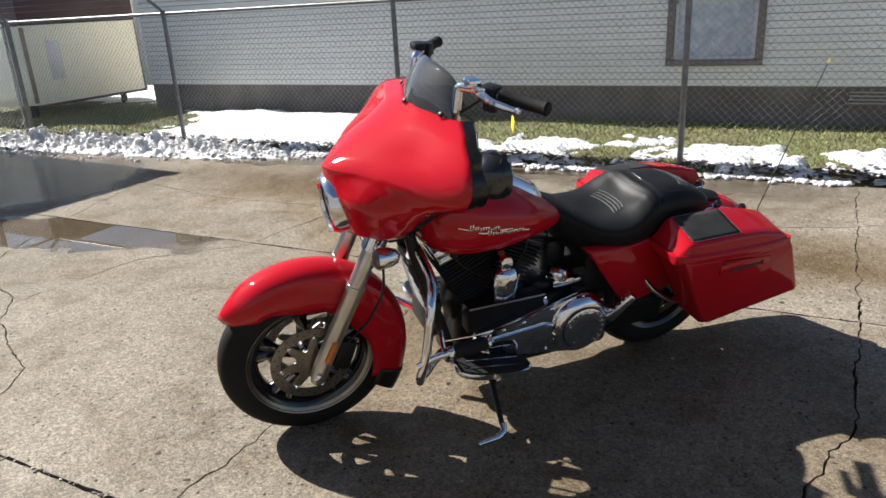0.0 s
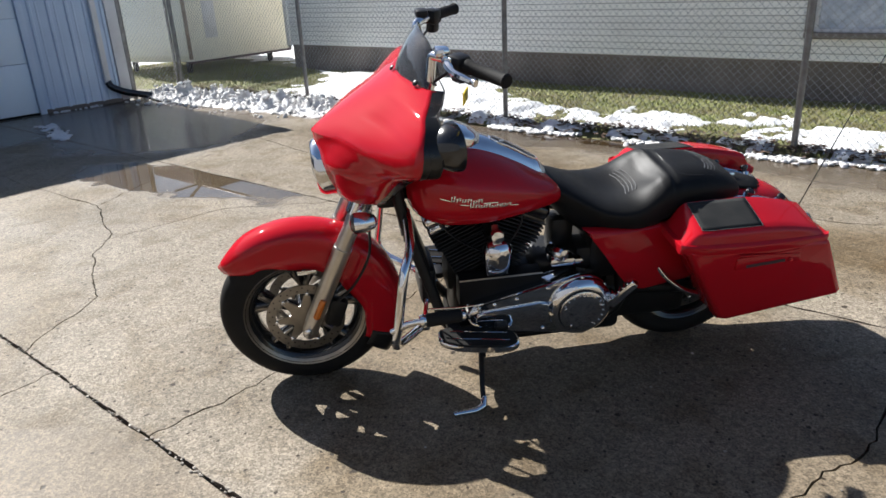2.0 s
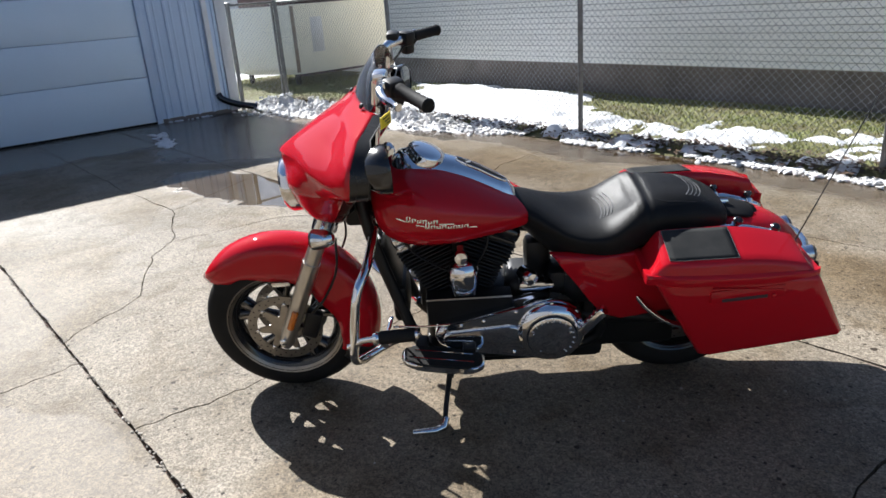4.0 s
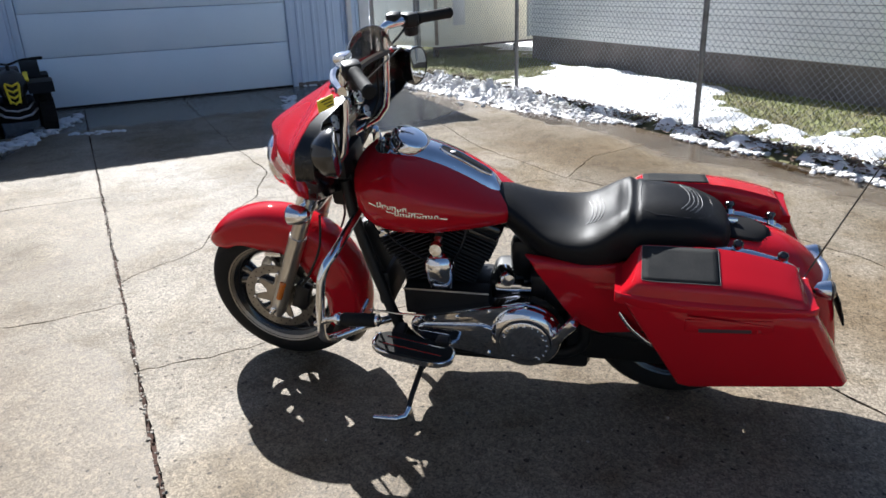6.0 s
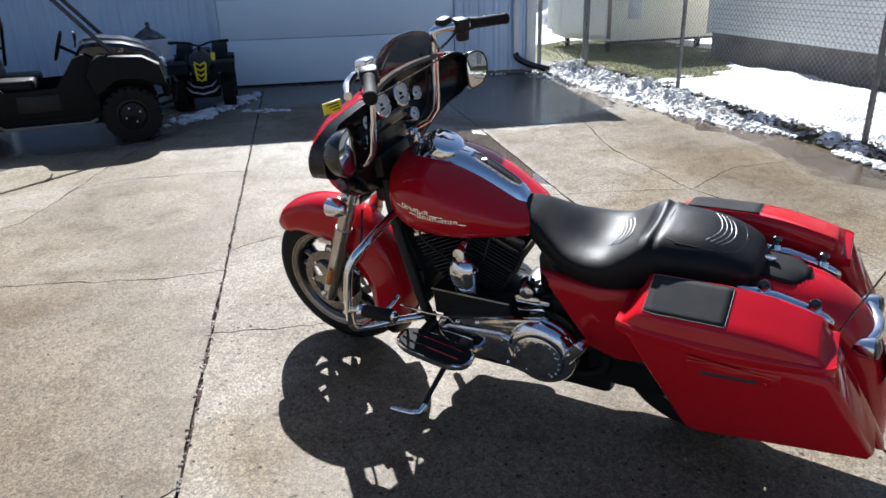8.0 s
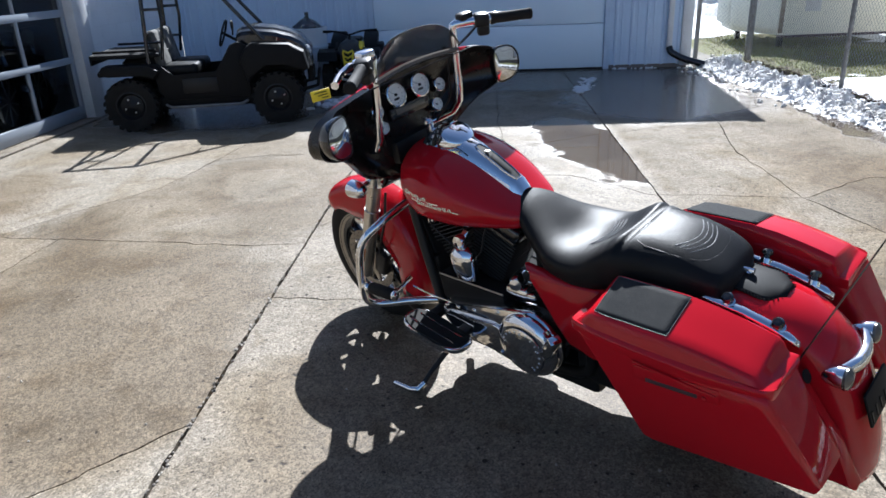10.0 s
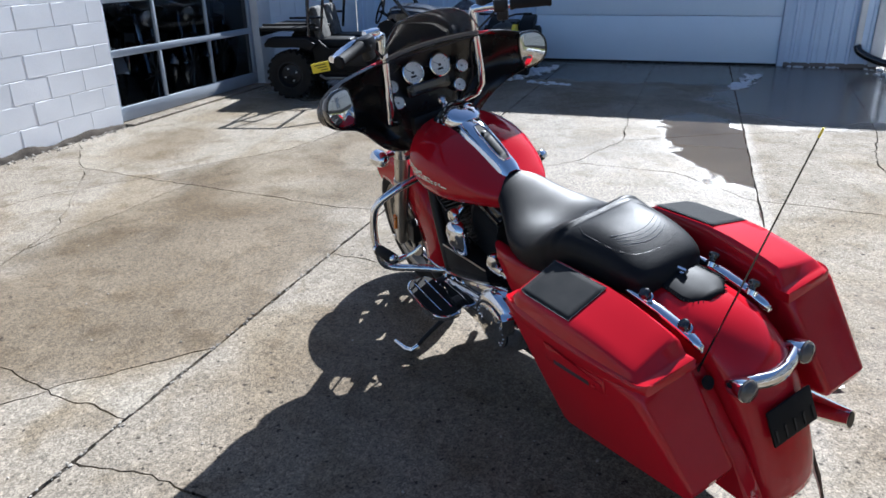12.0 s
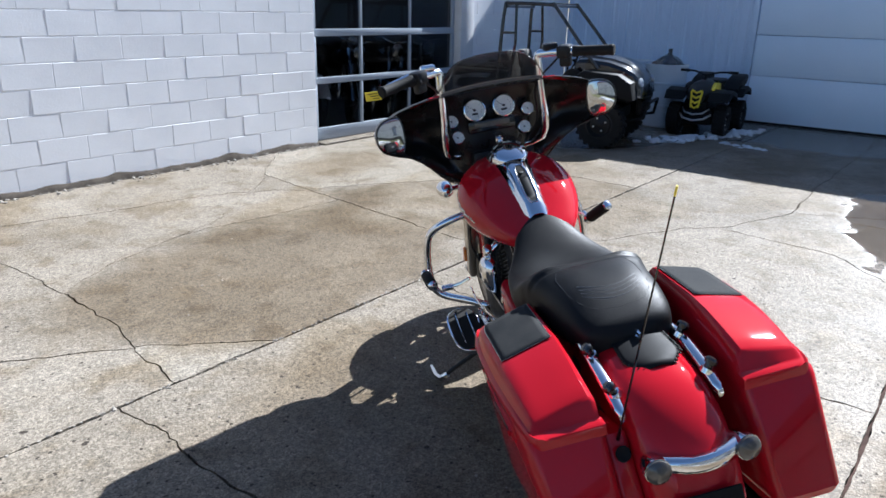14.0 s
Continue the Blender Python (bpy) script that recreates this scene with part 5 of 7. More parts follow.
    tube(bm, [m @ Vector((-r * 0.12 * math.cos(a), -r * 0.12 * math.sin(a), 0.008)), m @ Vector((r * 0.72 * math.cos(a), r * 0.72 * math.sin(a), 0.008))], [r * 0.028, r * 0.014], 6)
    lathe(bm, [(r * 0.13, 0.004), (r * 0.13, 0.010), (0.0, 0.011)], m, 14)
    if big:
        box(bm, (0, -r * 0.38, 0.005), (r * 0.6, r * 0.2, 0.002), 0, m)
    fpart("needle", bm, M_BLACK, g)
    return g


gauge(0.067, 1.158, 0.041, 14)
gauge(-0.056, 1.157, 0.041, 14)
for y, z in ((0.168, 1.128), (-0.155, 1.126), (0.150, 1.056), (-0.136, 1.051)):
    gauge(y, z, 0.024, 18, False)
# trim strip along the top of the dash
bm = bmnew()
secs = []
for k in range(21):
    u = k / 10 - 1
    c = Vector((-0.540 - 0.030 * abs(u) ** 2, 0.205 * u, 1.264 - 0.008 * u * u))
    secs.append([c + Vector((0.010, 0, 0.006)), c + Vector((-0.006, 0, 0.004)), c + Vector((-0.010, 0, -0.006)), c + Vector((0.006, 0, -0.006))])
loft(bm, secs)
fpart("dash_trim", bm, M_TRIMSTRIP, inner, "pale trim strip along the dash top")
bm = bmnew()
loft(bm, [[(x, y * k, z) for y, z, x in ((-0.215, 1.246, -0.550), (-0.12, 1.250, -0.512), (0.0, 1.252, -0.496), (0.12, 1.250, -0.512), (0.215, 1.246, -0.550), (0.205, 1.252, -0.572), (0.1, 1.258, -0.55), (0.0, 1.260, -0.543), (-0.1, 1.258, -0.55), (-0.205, 1.252, -0.572))] for k in (1.0,)] + [[(x, y, z - 0.008) for y, z, x in ((-0.215, 1.246, -0.550), (-0.12, 1.250, -0.512), (0.0, 1.252, -0.496), (0.12, 1.250, -0.512), (0.215, 1.246, -0.550), (0.205, 1.252, -0.572), (0.1, 1.258, -0.55), (0.0, 1.260, -0.543), (-0.1, 1.258, -0.55), (-0.205, 1.252, -0.572))]])
fpart("dash_hood", bm, M_DASH, inner)

# headlamp
hm = axis((-0.198, 0, 0.922), (1, 0, -0.13))
bm = bmnew()
rr = [[bm.verts.new(hm @ Vector((a * math.cos(t), a * math.sin(t), h))) for t in [2 * math.pi * k / 40 for k in range(40)]] for a, h in ((0.105, -0.05), (0.104, 0.005), (0.097, 0.022), (0.090, 0.026), (0.087, 0.016))]
skin(bm, rr, True, False)
hl = fpart("headlamp", bm, M_CHROME, None, "round headlamp in a chrome bezel")
bm = bmnew()
lathe(bm, [(0.0, -0.045), (0.05, -0.03), (0.086, 0.008), (0.086, 0.010), (0.05, -0.026), (0.0, -0.04)], hm, 32)
lathe(bm, [(0.012, -0.04), (0.012, -0.005), (0.006, 0.0)], hm, 12)
fpart("bowl", bm, M_CHROME, hl)
bm = bmnew()
lathe(bm, [(0.088, 0.012), (0.07, 0.026), (0.04, 0.035), (0.0, 0.038)], hm, 32)
fpart("lens", bm, M_LAMPGLASS, hl)

# windscreen
bm = bmnew()
secs = []
for i in range(13):
    v = i / 12
    ring = []
    for k in range(21):
        u = k / 10 - 1
        base = Vector((-0.464 - 0.078 * abs(u) ** 1.5, 0.240 * u, 1.238 + 0.008 * abs(u) ** 1.6))
        top = Vector((-0.550 - 0.040 * abs(u) ** 2, 0.205 * u, 1.382 - 0.028 * abs(u) ** 2 - 0.075 * abs(u) ** 6))
        ring.append(base.lerp(top, v) + Vector((0.012 * math.sin(v * math.pi), 0, 0)))
    secs.append(ring)
loft(bm, secs, False, False)
ws = fpart("windscreen", bm, M_SMOKED, None, "smoked plastic windscreen", 80)
ws.modifiers.new("thick", "SOLIDIFY").thickness = 0.003
bm = bmnew()
for y in (-0.19, 0.0, 0.19):
    bm = bmnew()
    lathe(bm, [(0.009, 0.0), (0.009, 0.006), (0.003, 0.009)], axis((-0.460 - 0.078 * abs(y / 0.240) ** 1.5, y, 1.252 + 0.008 * abs(y / 0.240) ** 1.6), (0.75, y * 1.9, 0.6)), 12)
    fpart("screen_screw", bm, M_BLACK, ws)

# mirrors tucked in the wings
def mirror_outline(k):
    """Rounded outside, straighter towards the rider; x outwards, y up."""
    out = []
    for j in range(28):
        a = 2 * math.pi * j / 28
        ca, sa = math.cos(a), math.sin(a)
        e = 0.8 if ca > 0 else 0.45
        out.append((0.056 * k * math.copysign(abs(ca) ** e, ca) * (1.1 if ca > 0 else 0.8), 0.064 * k * math.copysign(abs(sa) ** 0.85, sa) * (1 - 0.12 * ca)))
    return out


for s in (1, -1):
    nrm = Vector((-0.95, -0.26 * s, 0.02)).normalized()
    outw = (Vector((0, s, 0)) - nrm * nrm.y * s).normalized()
    upw = nrm.cross(outw) * s
    upw = upw if upw.z > 0 else -upw
    c = Vector((-0.600, 0.424 * s, 1.138))
    m = Matrix.Translation(c) @ Matrix((outw, upw, nrm)).transposed().to_4x4()
    bm = bmnew()
    loft(bm, [[m @ Vector((x, y, h)) for x, y in mirror_outline(k)] for k, h in ((0.35, -0.075), (0.75, -0.06), (1.05, -0.03), (1.14, -0.004), (1.13, 0.004), (1.04, 0.005), (1.02, 0.001))])
    mir = fpart("mirror", bm, M_GLOSSBLACK, None, "black fairing-mounted mirror", 60)
    bm = bmnew()
    loft(bm, [[m @ Vector((x, y, h)) for x, y in mirror_outline(k)] for k, h in ((1.02, 0.0012), (1.02, 0.0035), (0.99, 0.0042))])
    fpart("mirror_glass", bm, M_MIRROR, mir)

# handlebar, grips, levers
bm = bmnew()
bar = [(-0.40, 0.0, 0.955), (-0.40, 0.13, 0.958), (-0.43, 0.185, 0.972), (-0.495, 0.207, 1.005), (-0.530, 0.212, 1.05), (-0.540, 0.212, 1.10), (-0.566, 0.198, 1.333), (-0.568, 0.200, 1.341), (-0.573, 0.206, 1.346), (-0.60, 0.245, 1.346), (-0.735, 0.43, 1.331)]
full = [(x, -y, z) for x, y, z in bar[:0:-1]] + bar
tube(bm, full, 0.0158, 14)
hb = fpart("handlebar", bm, M_CHROME, None, "tall chrome handlebar")
for s in (1, -1):
    a, b = Vector((-0.652, 0.318 * s, 1.341)), Vector((-0.744, 0.446 * s, 1.330))
    d = (b - a).normalized()
    bm = bmnew()
    tube(bm, [a, a + d * 0.012, a + d * 0.02, b - d * 0.015, b - d * 0.008, b], [0.022, 0.022, 0.0195, 0.0195, 0.022, 0.018], 16)
    fpart("grip", bm, M_RUBBER, hb, "black rubber grip")
    bm = bmnew()
    q = a - d * 0.035
    box(bm, (0, 0, 0), (0.058, 0.052, 0.056), 0.012, axis(q, d))
    box(bm, (0, 0, 0), (0.036, 0.046, 0.046), 0.010, axis(q - Vector((0.004, 0, 0.034)), d))
    box(bm, (0, 0, 0), (0.016, 0.020, 0.012), 0.004, axis(q + Vector((-0.028, 0, -0.012)), d))
    fpart("switch_housing", bm, M_BLACK, hb, "black switch housing")
    bm = bmnew()
    p0 = q + Vector((0.03, 0.0, 0.008))
    tube(bm, [p0, p0 + d * 0.035 + Vector((0.028, 0, 0.0)), p0 + d * 0.10 + Vector((0.052, 0, -0.006)), p0 + d * 0.165 + Vector((0.052, 0, -0.010)), p0 + d * 0.180 + Vector((0.050, 0, -0.010))], [0.010, 0.013, 0.012, 0.010, 0.013], 8, smooth_pts=4)
    lathe(bm, [(0.016, -0.012), (0.02, 0), (0.016, 0.012)], axis(p0, (0, 0, 1)), 12)
    fpart("lever", bm, M_CHROME, hb, "chrome control lever")
    bm = bmnew()
    box(bm, p0 + Vector((0.012, -0.045 * s, 0.016)), (0.045, 0.06, 0.028), 0.010)
    fpart("master_cylinder", bm, M_CHROME if s > 0 else M_BLACK, hb)
    bm = bmnew()
    tube(bm, [q, q + Vector((0.02, -0.04 * s, -0.035)), Vector((-0.535, 0.188 * s, 1.22)), Vector((-0.515, 0.183 * s, 1.08)), Vector((-0.46, 0.14 * s, 0.98))], 0.0045, 6, smooth_pts=5)
    fpart("control_cable", bm, M_BLACK, hb)
bm = bmnew()
box(bm, (0, 0, 0), (0.062, 0.004, 0.034), 0.0015, Matrix.Translation((-0.620, 0.470, 1.307)) @ Matrix.Rotation(radians(69), 4, "Z"))
tag = fpart("price_tag", bm, M_YELLOW, hb, "yellow tag with unreadable writing")
bm = bmnew()
for k in range(3):
    box(bm, (-0.006 * k, 0.0026, 0.009 - 0.009 * k), (0.04 - 0.008 * k, 0.0006, 0.003), 0, Matrix.Translation((-0.620, 0.470, 1.307)) @ Matrix.Rotation(radians(69), 4, "Z"))
fpart("tag_writing", bm, M_BLACK, tag)

# tank, console, emblem
TK = [(-0.480, 0.845, 0.07, 0.06, 0.06), (-0.50, 0.845, 0.125, 0.105, 0.105), (-0.54, 0.845, 0.178, 0.135, 0.140), (-0.61, 0.842, 0.216, 0.148, 0.156), (-0.69, 0.838, 0.229, 0.143, 0.155), (-0.78, 0.829, 0.222, 0.123, 0.143), (-0.87, 0.815, 0.198, 0.093, 0.116), (-0.96, 0.796, 0.16, 0.058, 0.085), (-1.03, 0.78, 0.115, 0.036, 0.06), (-1.07, 0.77, 0.06, 0.02, 0.03)]


def spline_table(tab, n):
    pts = [Vector(t) if len(t) == 3 else t for t in tab]
    out = []
    for i in range(len(tab) - 1):
        p0, p1, p2, p3 = tab[max(i - 1, 0)], tab[i], tab[i + 1], tab[min(i + 2, len(tab) - 1)]
        for k in range(n):
            t = k / n
            out.append(tuple(0.5 * (2 * b + (c - a) * t + (2 * a - 5 * b + 4 * c - d) * t * t + (3 * b - a - 3 * c + d) * t ** 3) for a, b, c, d in zip(p0, p1, p2, p3)))
    out.append(tab[-1])
    return out


def tank_top(x):
    tab = sorted(((-a, c + u) for a, c, w, u, d in TK))
    for (a, va), (b, vb) in zip(tab, tab[1:]):
        if a <= -x <= b:
            return va + (vb - va) * (-x - a) / (b - a)
    return 0.9


bm = bmnew()
loft(bm, [superring(c, w, u, d, 36, 2.25, x) for x, c, w, u, d in spline_table(TK, 4)])
tank = bpart("fuel_tank", bm, M_RED, None, "red teardrop fuel tank", 70)
bm = bmnew()
secs = []
for k in range(19):
    t = k / 18
    x = -0.565 - 0.435 * t
    hw = 0.070 + 0.008 * math.sin(min(1, t / 0.35) * math.pi) - 0.026 * max(0, t - 0.25) / 0.75
    z = tank_top(x)
    ring = []
    for j in range(-6, 7):
        u = j / 6
        ring.append(Vector((x, hw * u, z + 0.026 * (1 - abs(u) ** 3) + 0.006 * math.sin(min(1.0, t * 8) * math.pi / 2) - 0.012 * abs(u) ** 3 - (0.02 if k in (0, 18) else 0))))
    secs.append(ring)
loft(bm, secs, False, False)
console = bpart("tank_console", bm, M_CHROME, tank, "chrome tank console", 60)
bm = bmnew()
secs, rim = [], []
for k in range(13):
    x = -0.795 - 0.175 * k / 12
    hw = 0.021 * max(0.30, (1 - abs(k / 6 - 1) ** 5)) ** 0.5
    z = tank_top(x) + 0.0315
    secs.append([Vector((x, y, z + h)) for y, h in ((-hw, 0), (-hw * 0.85, 0.003), (hw * 0.85, 0.003), (hw, 0))])
    rim.append((x, hw, z + 0.002))
loft(bm, secs)
bpart("console_insert", bm, M_PLASTIC, console, "black console insert")
bm = bmnew()
loop = [Vector(p) for p in rim] + [Vector((x, -y, z)) for x, y, z in rim[::-1]]
tube(bm, loop + [loop[0]], 0.0032, 6)
bpart("insert_rim", bm, M_CHROME, console)
bm = bmnew()
box(bm, (-0.835, 0, tank_top(-0.835) + 0.0365), (0.022, 0.014, 0.002), 0.0005)
bpart("insert_badge", bm, M_ALU, console)
cm = axis((-0.688, 0, tank_top(-0.688) + 0.018), (-0.48, 0, 1))
bm = bmnew()
lathe(bm, [(0.072, -0.02), (0.072, 0.012), (0.064, 0.022), (0.045, 0.029), (0.02, 0.032), (0.0, 0.0325)], cm, 36)
bpart("fuel_cap", bm, M_CHROME, console, "round chrome fuel cap")
bm = bmnew()
box(bm, (-0.565, 0.0, tank_top(-0.575) + 0.028), (0.03, 0.022, 0.05), 0.006)
lathe(bm, [(0.017, 0), (0.017, 0.014), (0.008, 0.02)], axis((-0.555, 0, tank_top(-0.575) + 0.05), (-0.3, 0, 1)), 14)
bpart("ignition_switch", bm, M_CHROME, console)
for s in (1, -1):
    bm = bmnew()
    def on_tank(x, z):
        for (a, b) in zip(TK, TK[1:]):
            if b[0] <= x <= a[0]:
                k = (x - a[0]) / (b[0] - a[0])
                c, w, u, d = (a[i] + (b[i] - a[i]) * k for i in range(1, 5))
                h = (z - c) / (u if z > c else d)
                return w * max(0.0, 1 - abs(h) ** 2.25) ** (1 / 2.25)
        return 0.2
    for z, xa, xb, n, h in ((0.858, -0.612, -0.722, 6, 0.017), (0.839, -0.675, -0.826, 8, 0.015)):
        for k in range(n):
            w = (xb - xa) / n
            x = xa + w * (k + 0.5)
            zz = z - 0.10 * (-x - 0.61)
            hh = h * (1.3 if k == 0 else (1.0, 0.72, 0.85)[k % 3])
            y = s * (on_tank(x, zz) + 0.0012)
            for dx in (-0.27, 0.27):
                box(bm, (x + w * dx, y, zz + (hh - h) / 2), (abs(w) * 0.30, 0.004, hh), 0.001)
            box(bm, (x, y, zz + (0.3 * h if k % 2 else -0.3 * h)), (abs(w) * 0.9, 0.0035, h * 0.28), 0.0008)
    for z, xa, xb in ((0.856, -0.580, -0.612), (0.838, -0.724, -0.775), (0.812, -0.826, -0.852), (0.838, -0.645, -0.675)):
        y0, y1 = on_tank(xa, z) + 0.001, on_tank(xb, z) + 0.001
        tube(bm, [(xa, s * y0, z), ((xa + xb) / 2, s * (y0 + y1) / 2, z - 0.002), (xb, s * y1, z - 0.004)], 0.0035, 6)
    bpart("tank_emblem", bm, M_CHROME, tank, "chrome script emblem drawn as plain bars")

# seat
ST = [(-0.958, 0.812, 0.03, 0.020, 0.03), (-0.978, 0.806, 0.072, 0.034, 0.06), (-1.04, 0.776, 0.106, 0.044, 0.10), (-1.12, 0.738, 0.146, 0.046, 0.14), (-1.20, 0.712, 0.188, 0.046, 0.16), (-1.30, 0.702, 0.206, 0.054, 0.145), (-1.385, 0.713, 0.200, 0.068, 0.11), (-1.420, 0.720, 0.192, 0.088, 0.09), (-1.450, 0.725, 0.186, 0.101, 0.085), (-1.51, 0.728, 0.172, 0.096, 0.08), (-1.60, 0.727, 0.160, 0.088, 0.07), (-1.68, 0.722, 0.146, 0.072, 0.06), (-1.73, 0.716, 0.128, 0.054, 0.05), (-1.752, 0.711, 0.10, 0.040, 0.04), (-1.766, 0.706, 0.05, 0.020, 0.02)]


def seat_swell(x, y):
    """The rider's dish, the bolster behind it and the groove in front of the passenger's pad."""
    dip = 0.024 * math.exp(-((x + 1.27) / 0.11) ** 2) * math.exp(-(y / 0.11) ** 2)
    lip = 0.022 * math.exp(-((x + 1.395) / 0.055) ** 2) * min(1, abs(y) / 0.12) ** 2
    groove = 0.010 * math.exp(-((x + 1.462 - 0.25 * y * y) / 0.009) ** 2)
    pad = 0.008 * math.exp(-((x + 1.58) / 0.09) ** 4) * math.exp(-(y / 0.115) ** 6)
    return lip + pad - dip - groove


def seat_e(x):
    """Roundness of the seat across: domed at the nose, flat-topped under the passenger."""
    return 2.1 + 1.1 * max(0.0, min(1.0, (-1.25 - x) / 0.22))


bm = bmnew()
loft(bm, [superring(c, w, u, d, 48, seat_e(x), x) for x, c, w, u, d in spline_table(ST, 5)])
for v in bm.verts:
    if v.co.z > 0.72:
        v.co.z += seat_swell(v.co.x, v.co.y)
seat = bpart("seat", bm, M_LEATHER, None, "black leather two-up seat with stitched ribs", 70)


def seat_z(x, y):
    for (a, b) in zip(ST, ST[1:]):
        if b[0] <= x <= a[0]:
            k = (x - a[0]) / (b[0] - a[0])
            c, w, u, d = (a[i] + (b[i] - a[i]) * k for i in range(1, 5))
            e = seat_e(x)
            return c + u * max(0.0, 1 - abs(y / w) ** e) ** (1 / e) + seat_swell(x, y)
    return 0.8


for xs, sag in (((-1.30, -1.313, -1.326, -1.339), 0.018), ((-1.60, -1.614, -1.628, -1.642), 0.03)):
    for x in xs:
        bm = bmnew()
        w = 0.085
        tube(bm, [(x - sag * (1 - (y / w) ** 2), y, seat_z(x - sag * (1 - (y / w) ** 2), y)) for y in [w * (k / 8 - 1) for k in range(17)]], 0.0018, 6)
        bpart("stitched_rib", bm, M_STITCH, seat, "pale stitched rib")
for pts in ([(-1.475, 0.0), (-1.477, 0.06), (-1.49, 0.108), (-1.52, 0.120), (-1.57, 0.118), (-1.62, 0.114), (-1.66, 0.10), (-1.69, 0.075), (-1.70, 0.04), (-1.704, 0.0)],):
    bm = bmnew()
    for s in (1, -1):
        tube(bm, [(x, y * s, seat_z(x, y) + 0.0002) for x, y in pts], 0.0016, 5)
    bpart("seam", bm, M_SEAM, seat)

# side covers
for s in (1, -1):
    bm = bmnew()
    outline = [(-1.105, 0.668), (-1.14, 0.63), (-1.192, 0.56), (-1.243, 0.485), (-1.288, 0.425), (-1.325, 0.388), (-1.365, 0.370), (-1.44, 0.362), (-1.58, 0.356), (-1.60, 0.39), (-1.61, 0.60), (-1.61, 0.66), (-1.3, 0.655)]
    plate(bm, outline, 0.050 * s, side(0.160 * s), 0.024, 4)
    for v in bm.verts:
        k = min(1.0, max(-1.0, (v.co.x + 1.31) / 0.22))
        v.co.y += s * (0.022 * (1 - k * k) - 0.012 - 0.02 * max(0.0, (0.42 - v.co.z) / 0.08) - (0.03 if v.co.x < -1.42 else 0.0))
    bpart("side_cover", bm, M_RED, None, "red side cover", 50)

# saddlebags
LID_IN = 0.178


def lid_out(x):
    """Outer edge of the lid along the bag, rounded off at the front."""
    return 0.386 - 0.16 * max(0.0, -1.70 - x) ** 1.5 - 0.30 * max(0.0, x + 1.52) ** 1.1


def lid_rim(x):
    return 0.658 - 0.012 * max(0.0, -1.5 - x) / 0.4


def lid_top(x, y):
    """Height of the lid's crown, falling outwards and towards the tail."""
    back = max(0.0, -1.70 - x)
    u = max(0.0, (y - LID_IN - 0.03) / (lid_out(x) - LID_IN - 0.058)) * (1 - 1.1 * back)
    return 0.747 - 0.42 * back ** 1.5 - 0.02 * max(0.0, x + 1.56) - 0.041 * u


for s in (1, -1):
    bm = bmnew()
    prof = [(-1.425, 0.645), (-1.975, 0.632), (-1.992, 0.612), (-2.118, 0.378), (-2.108, 0.352), (-1.66, 0.290), (-1.62, 0.300)]
    plate(bm, prof, 0.200 * s, side(0.178 * s), 0.026, 4)
    for v in bm.verts:
        k = (0.62 - v.co.z) / 0.3
        if abs(v.co.y) > 0.27:
            v.co.y += s * (0.002 - 0.026 * max(0, k) ** 1.5 - 0.03 * max(0.0, (-1.62 - v.co.x)) ** 2 - 0.05 * max(0.0, (v.co.x + 1.56)))
    bag = bpart("saddlebag", bm, M_RED, None, "red hard saddlebag", 45)
    bag.location.z = 0.022 if s < 0 else 0.0
    bm = bmnew()
    secs = []
    for x, lift, inset in ((-1.406, 0.0, 0.010), (-1.409, 0.010, 0.004), (-1.418, 0.018, 0.0), (-1.426, 0.024, 0.0), (-1.440, 0.30, 0.0), (-1.455, 0.62, 0.0), (-1.468, 0.88, 0.0), (-1.480, 0.98, 0.0), (-1.50, 1, 0.0), (-1.60, 1, 0.0), (-1.70, 1, 0.0), (-1.78, 1, 0.0), (-1.85, 1, 0.0), (-1.90, 1, 0.0), (-1.936, 1, 0.0), (-1.943, 0.95, 0.0), (-1.948, 0.84, 0.0), (-1.962, 0.20, 0.001), (-1.966, 0.10, 0.002), (-1.971, 0.07, 0.003), (-1.981, 0.04, 0.008), (-1.987, -0.06, 0.013), (-1.990, -0.35, 0.020)):
        yi, yo, zr = LID_IN, lid_out(x) - inset, lid_rim(x)
        tops = [(y, zr + (lid_top(x, y) - zr) * lift) for y in [yi + 0.022 + (yo - 0.030 - yi - 0.022) * k / 5 for k in range(6)]]
        zi, zo = tops[0][1], tops[-1][1]
        ring = [(yi, zr - 0.03), (yi, zr), (yi + 0.006, zr + (zi - zr) * 0.75), (yi + 0.012, zi - 0.1 * (zi - zr))] + tops
        ring += [(yo - 0.022, zo - (zo - zr) * 0.14), (yo - 0.017, zo - (zo - zr) * 0.40), (yo - 0.011, zr + (zo - zr) * 0.16), (yo - 0.005, zr + 0.004), (yo, zr - 0.002), (yo + 0.001, zr - 0.012), (yo - 0.002, zr - 0.03)]
        secs.append([Vector((x, s * y, z)) for y, z in ring])
    loft(bm, secs)
    lidob = bpart("lid", bm, M_RED, bag, "", 30)
    bm = bmnew()
    nx, ny = 10, 8
    grid = [[bm.verts.new((x, s * y, lid_top(x, y) + 0.0022)) for y in [LID_IN + 0.030 + (lid_out(x) - 0.036 - LID_IN - 0.030) * j / ny for j in range(ny + 1)]] for x in [-1.484 - 0.226 * i / nx for i in range(nx + 1)]]
    for i in range(nx):
        for j in range(ny):
            bm.faces.new((grid[i][j], grid[i + 1][j], grid[i + 1][j + 1], grid[i][j + 1]))
    ob = bpart("grip_pad", bm, M_PATCH, lidob, "matt black non-slip pad")
    ob.modifiers.new("thick", "SOLIDIFY").thickness = 0.0016
    bm = bmnew()
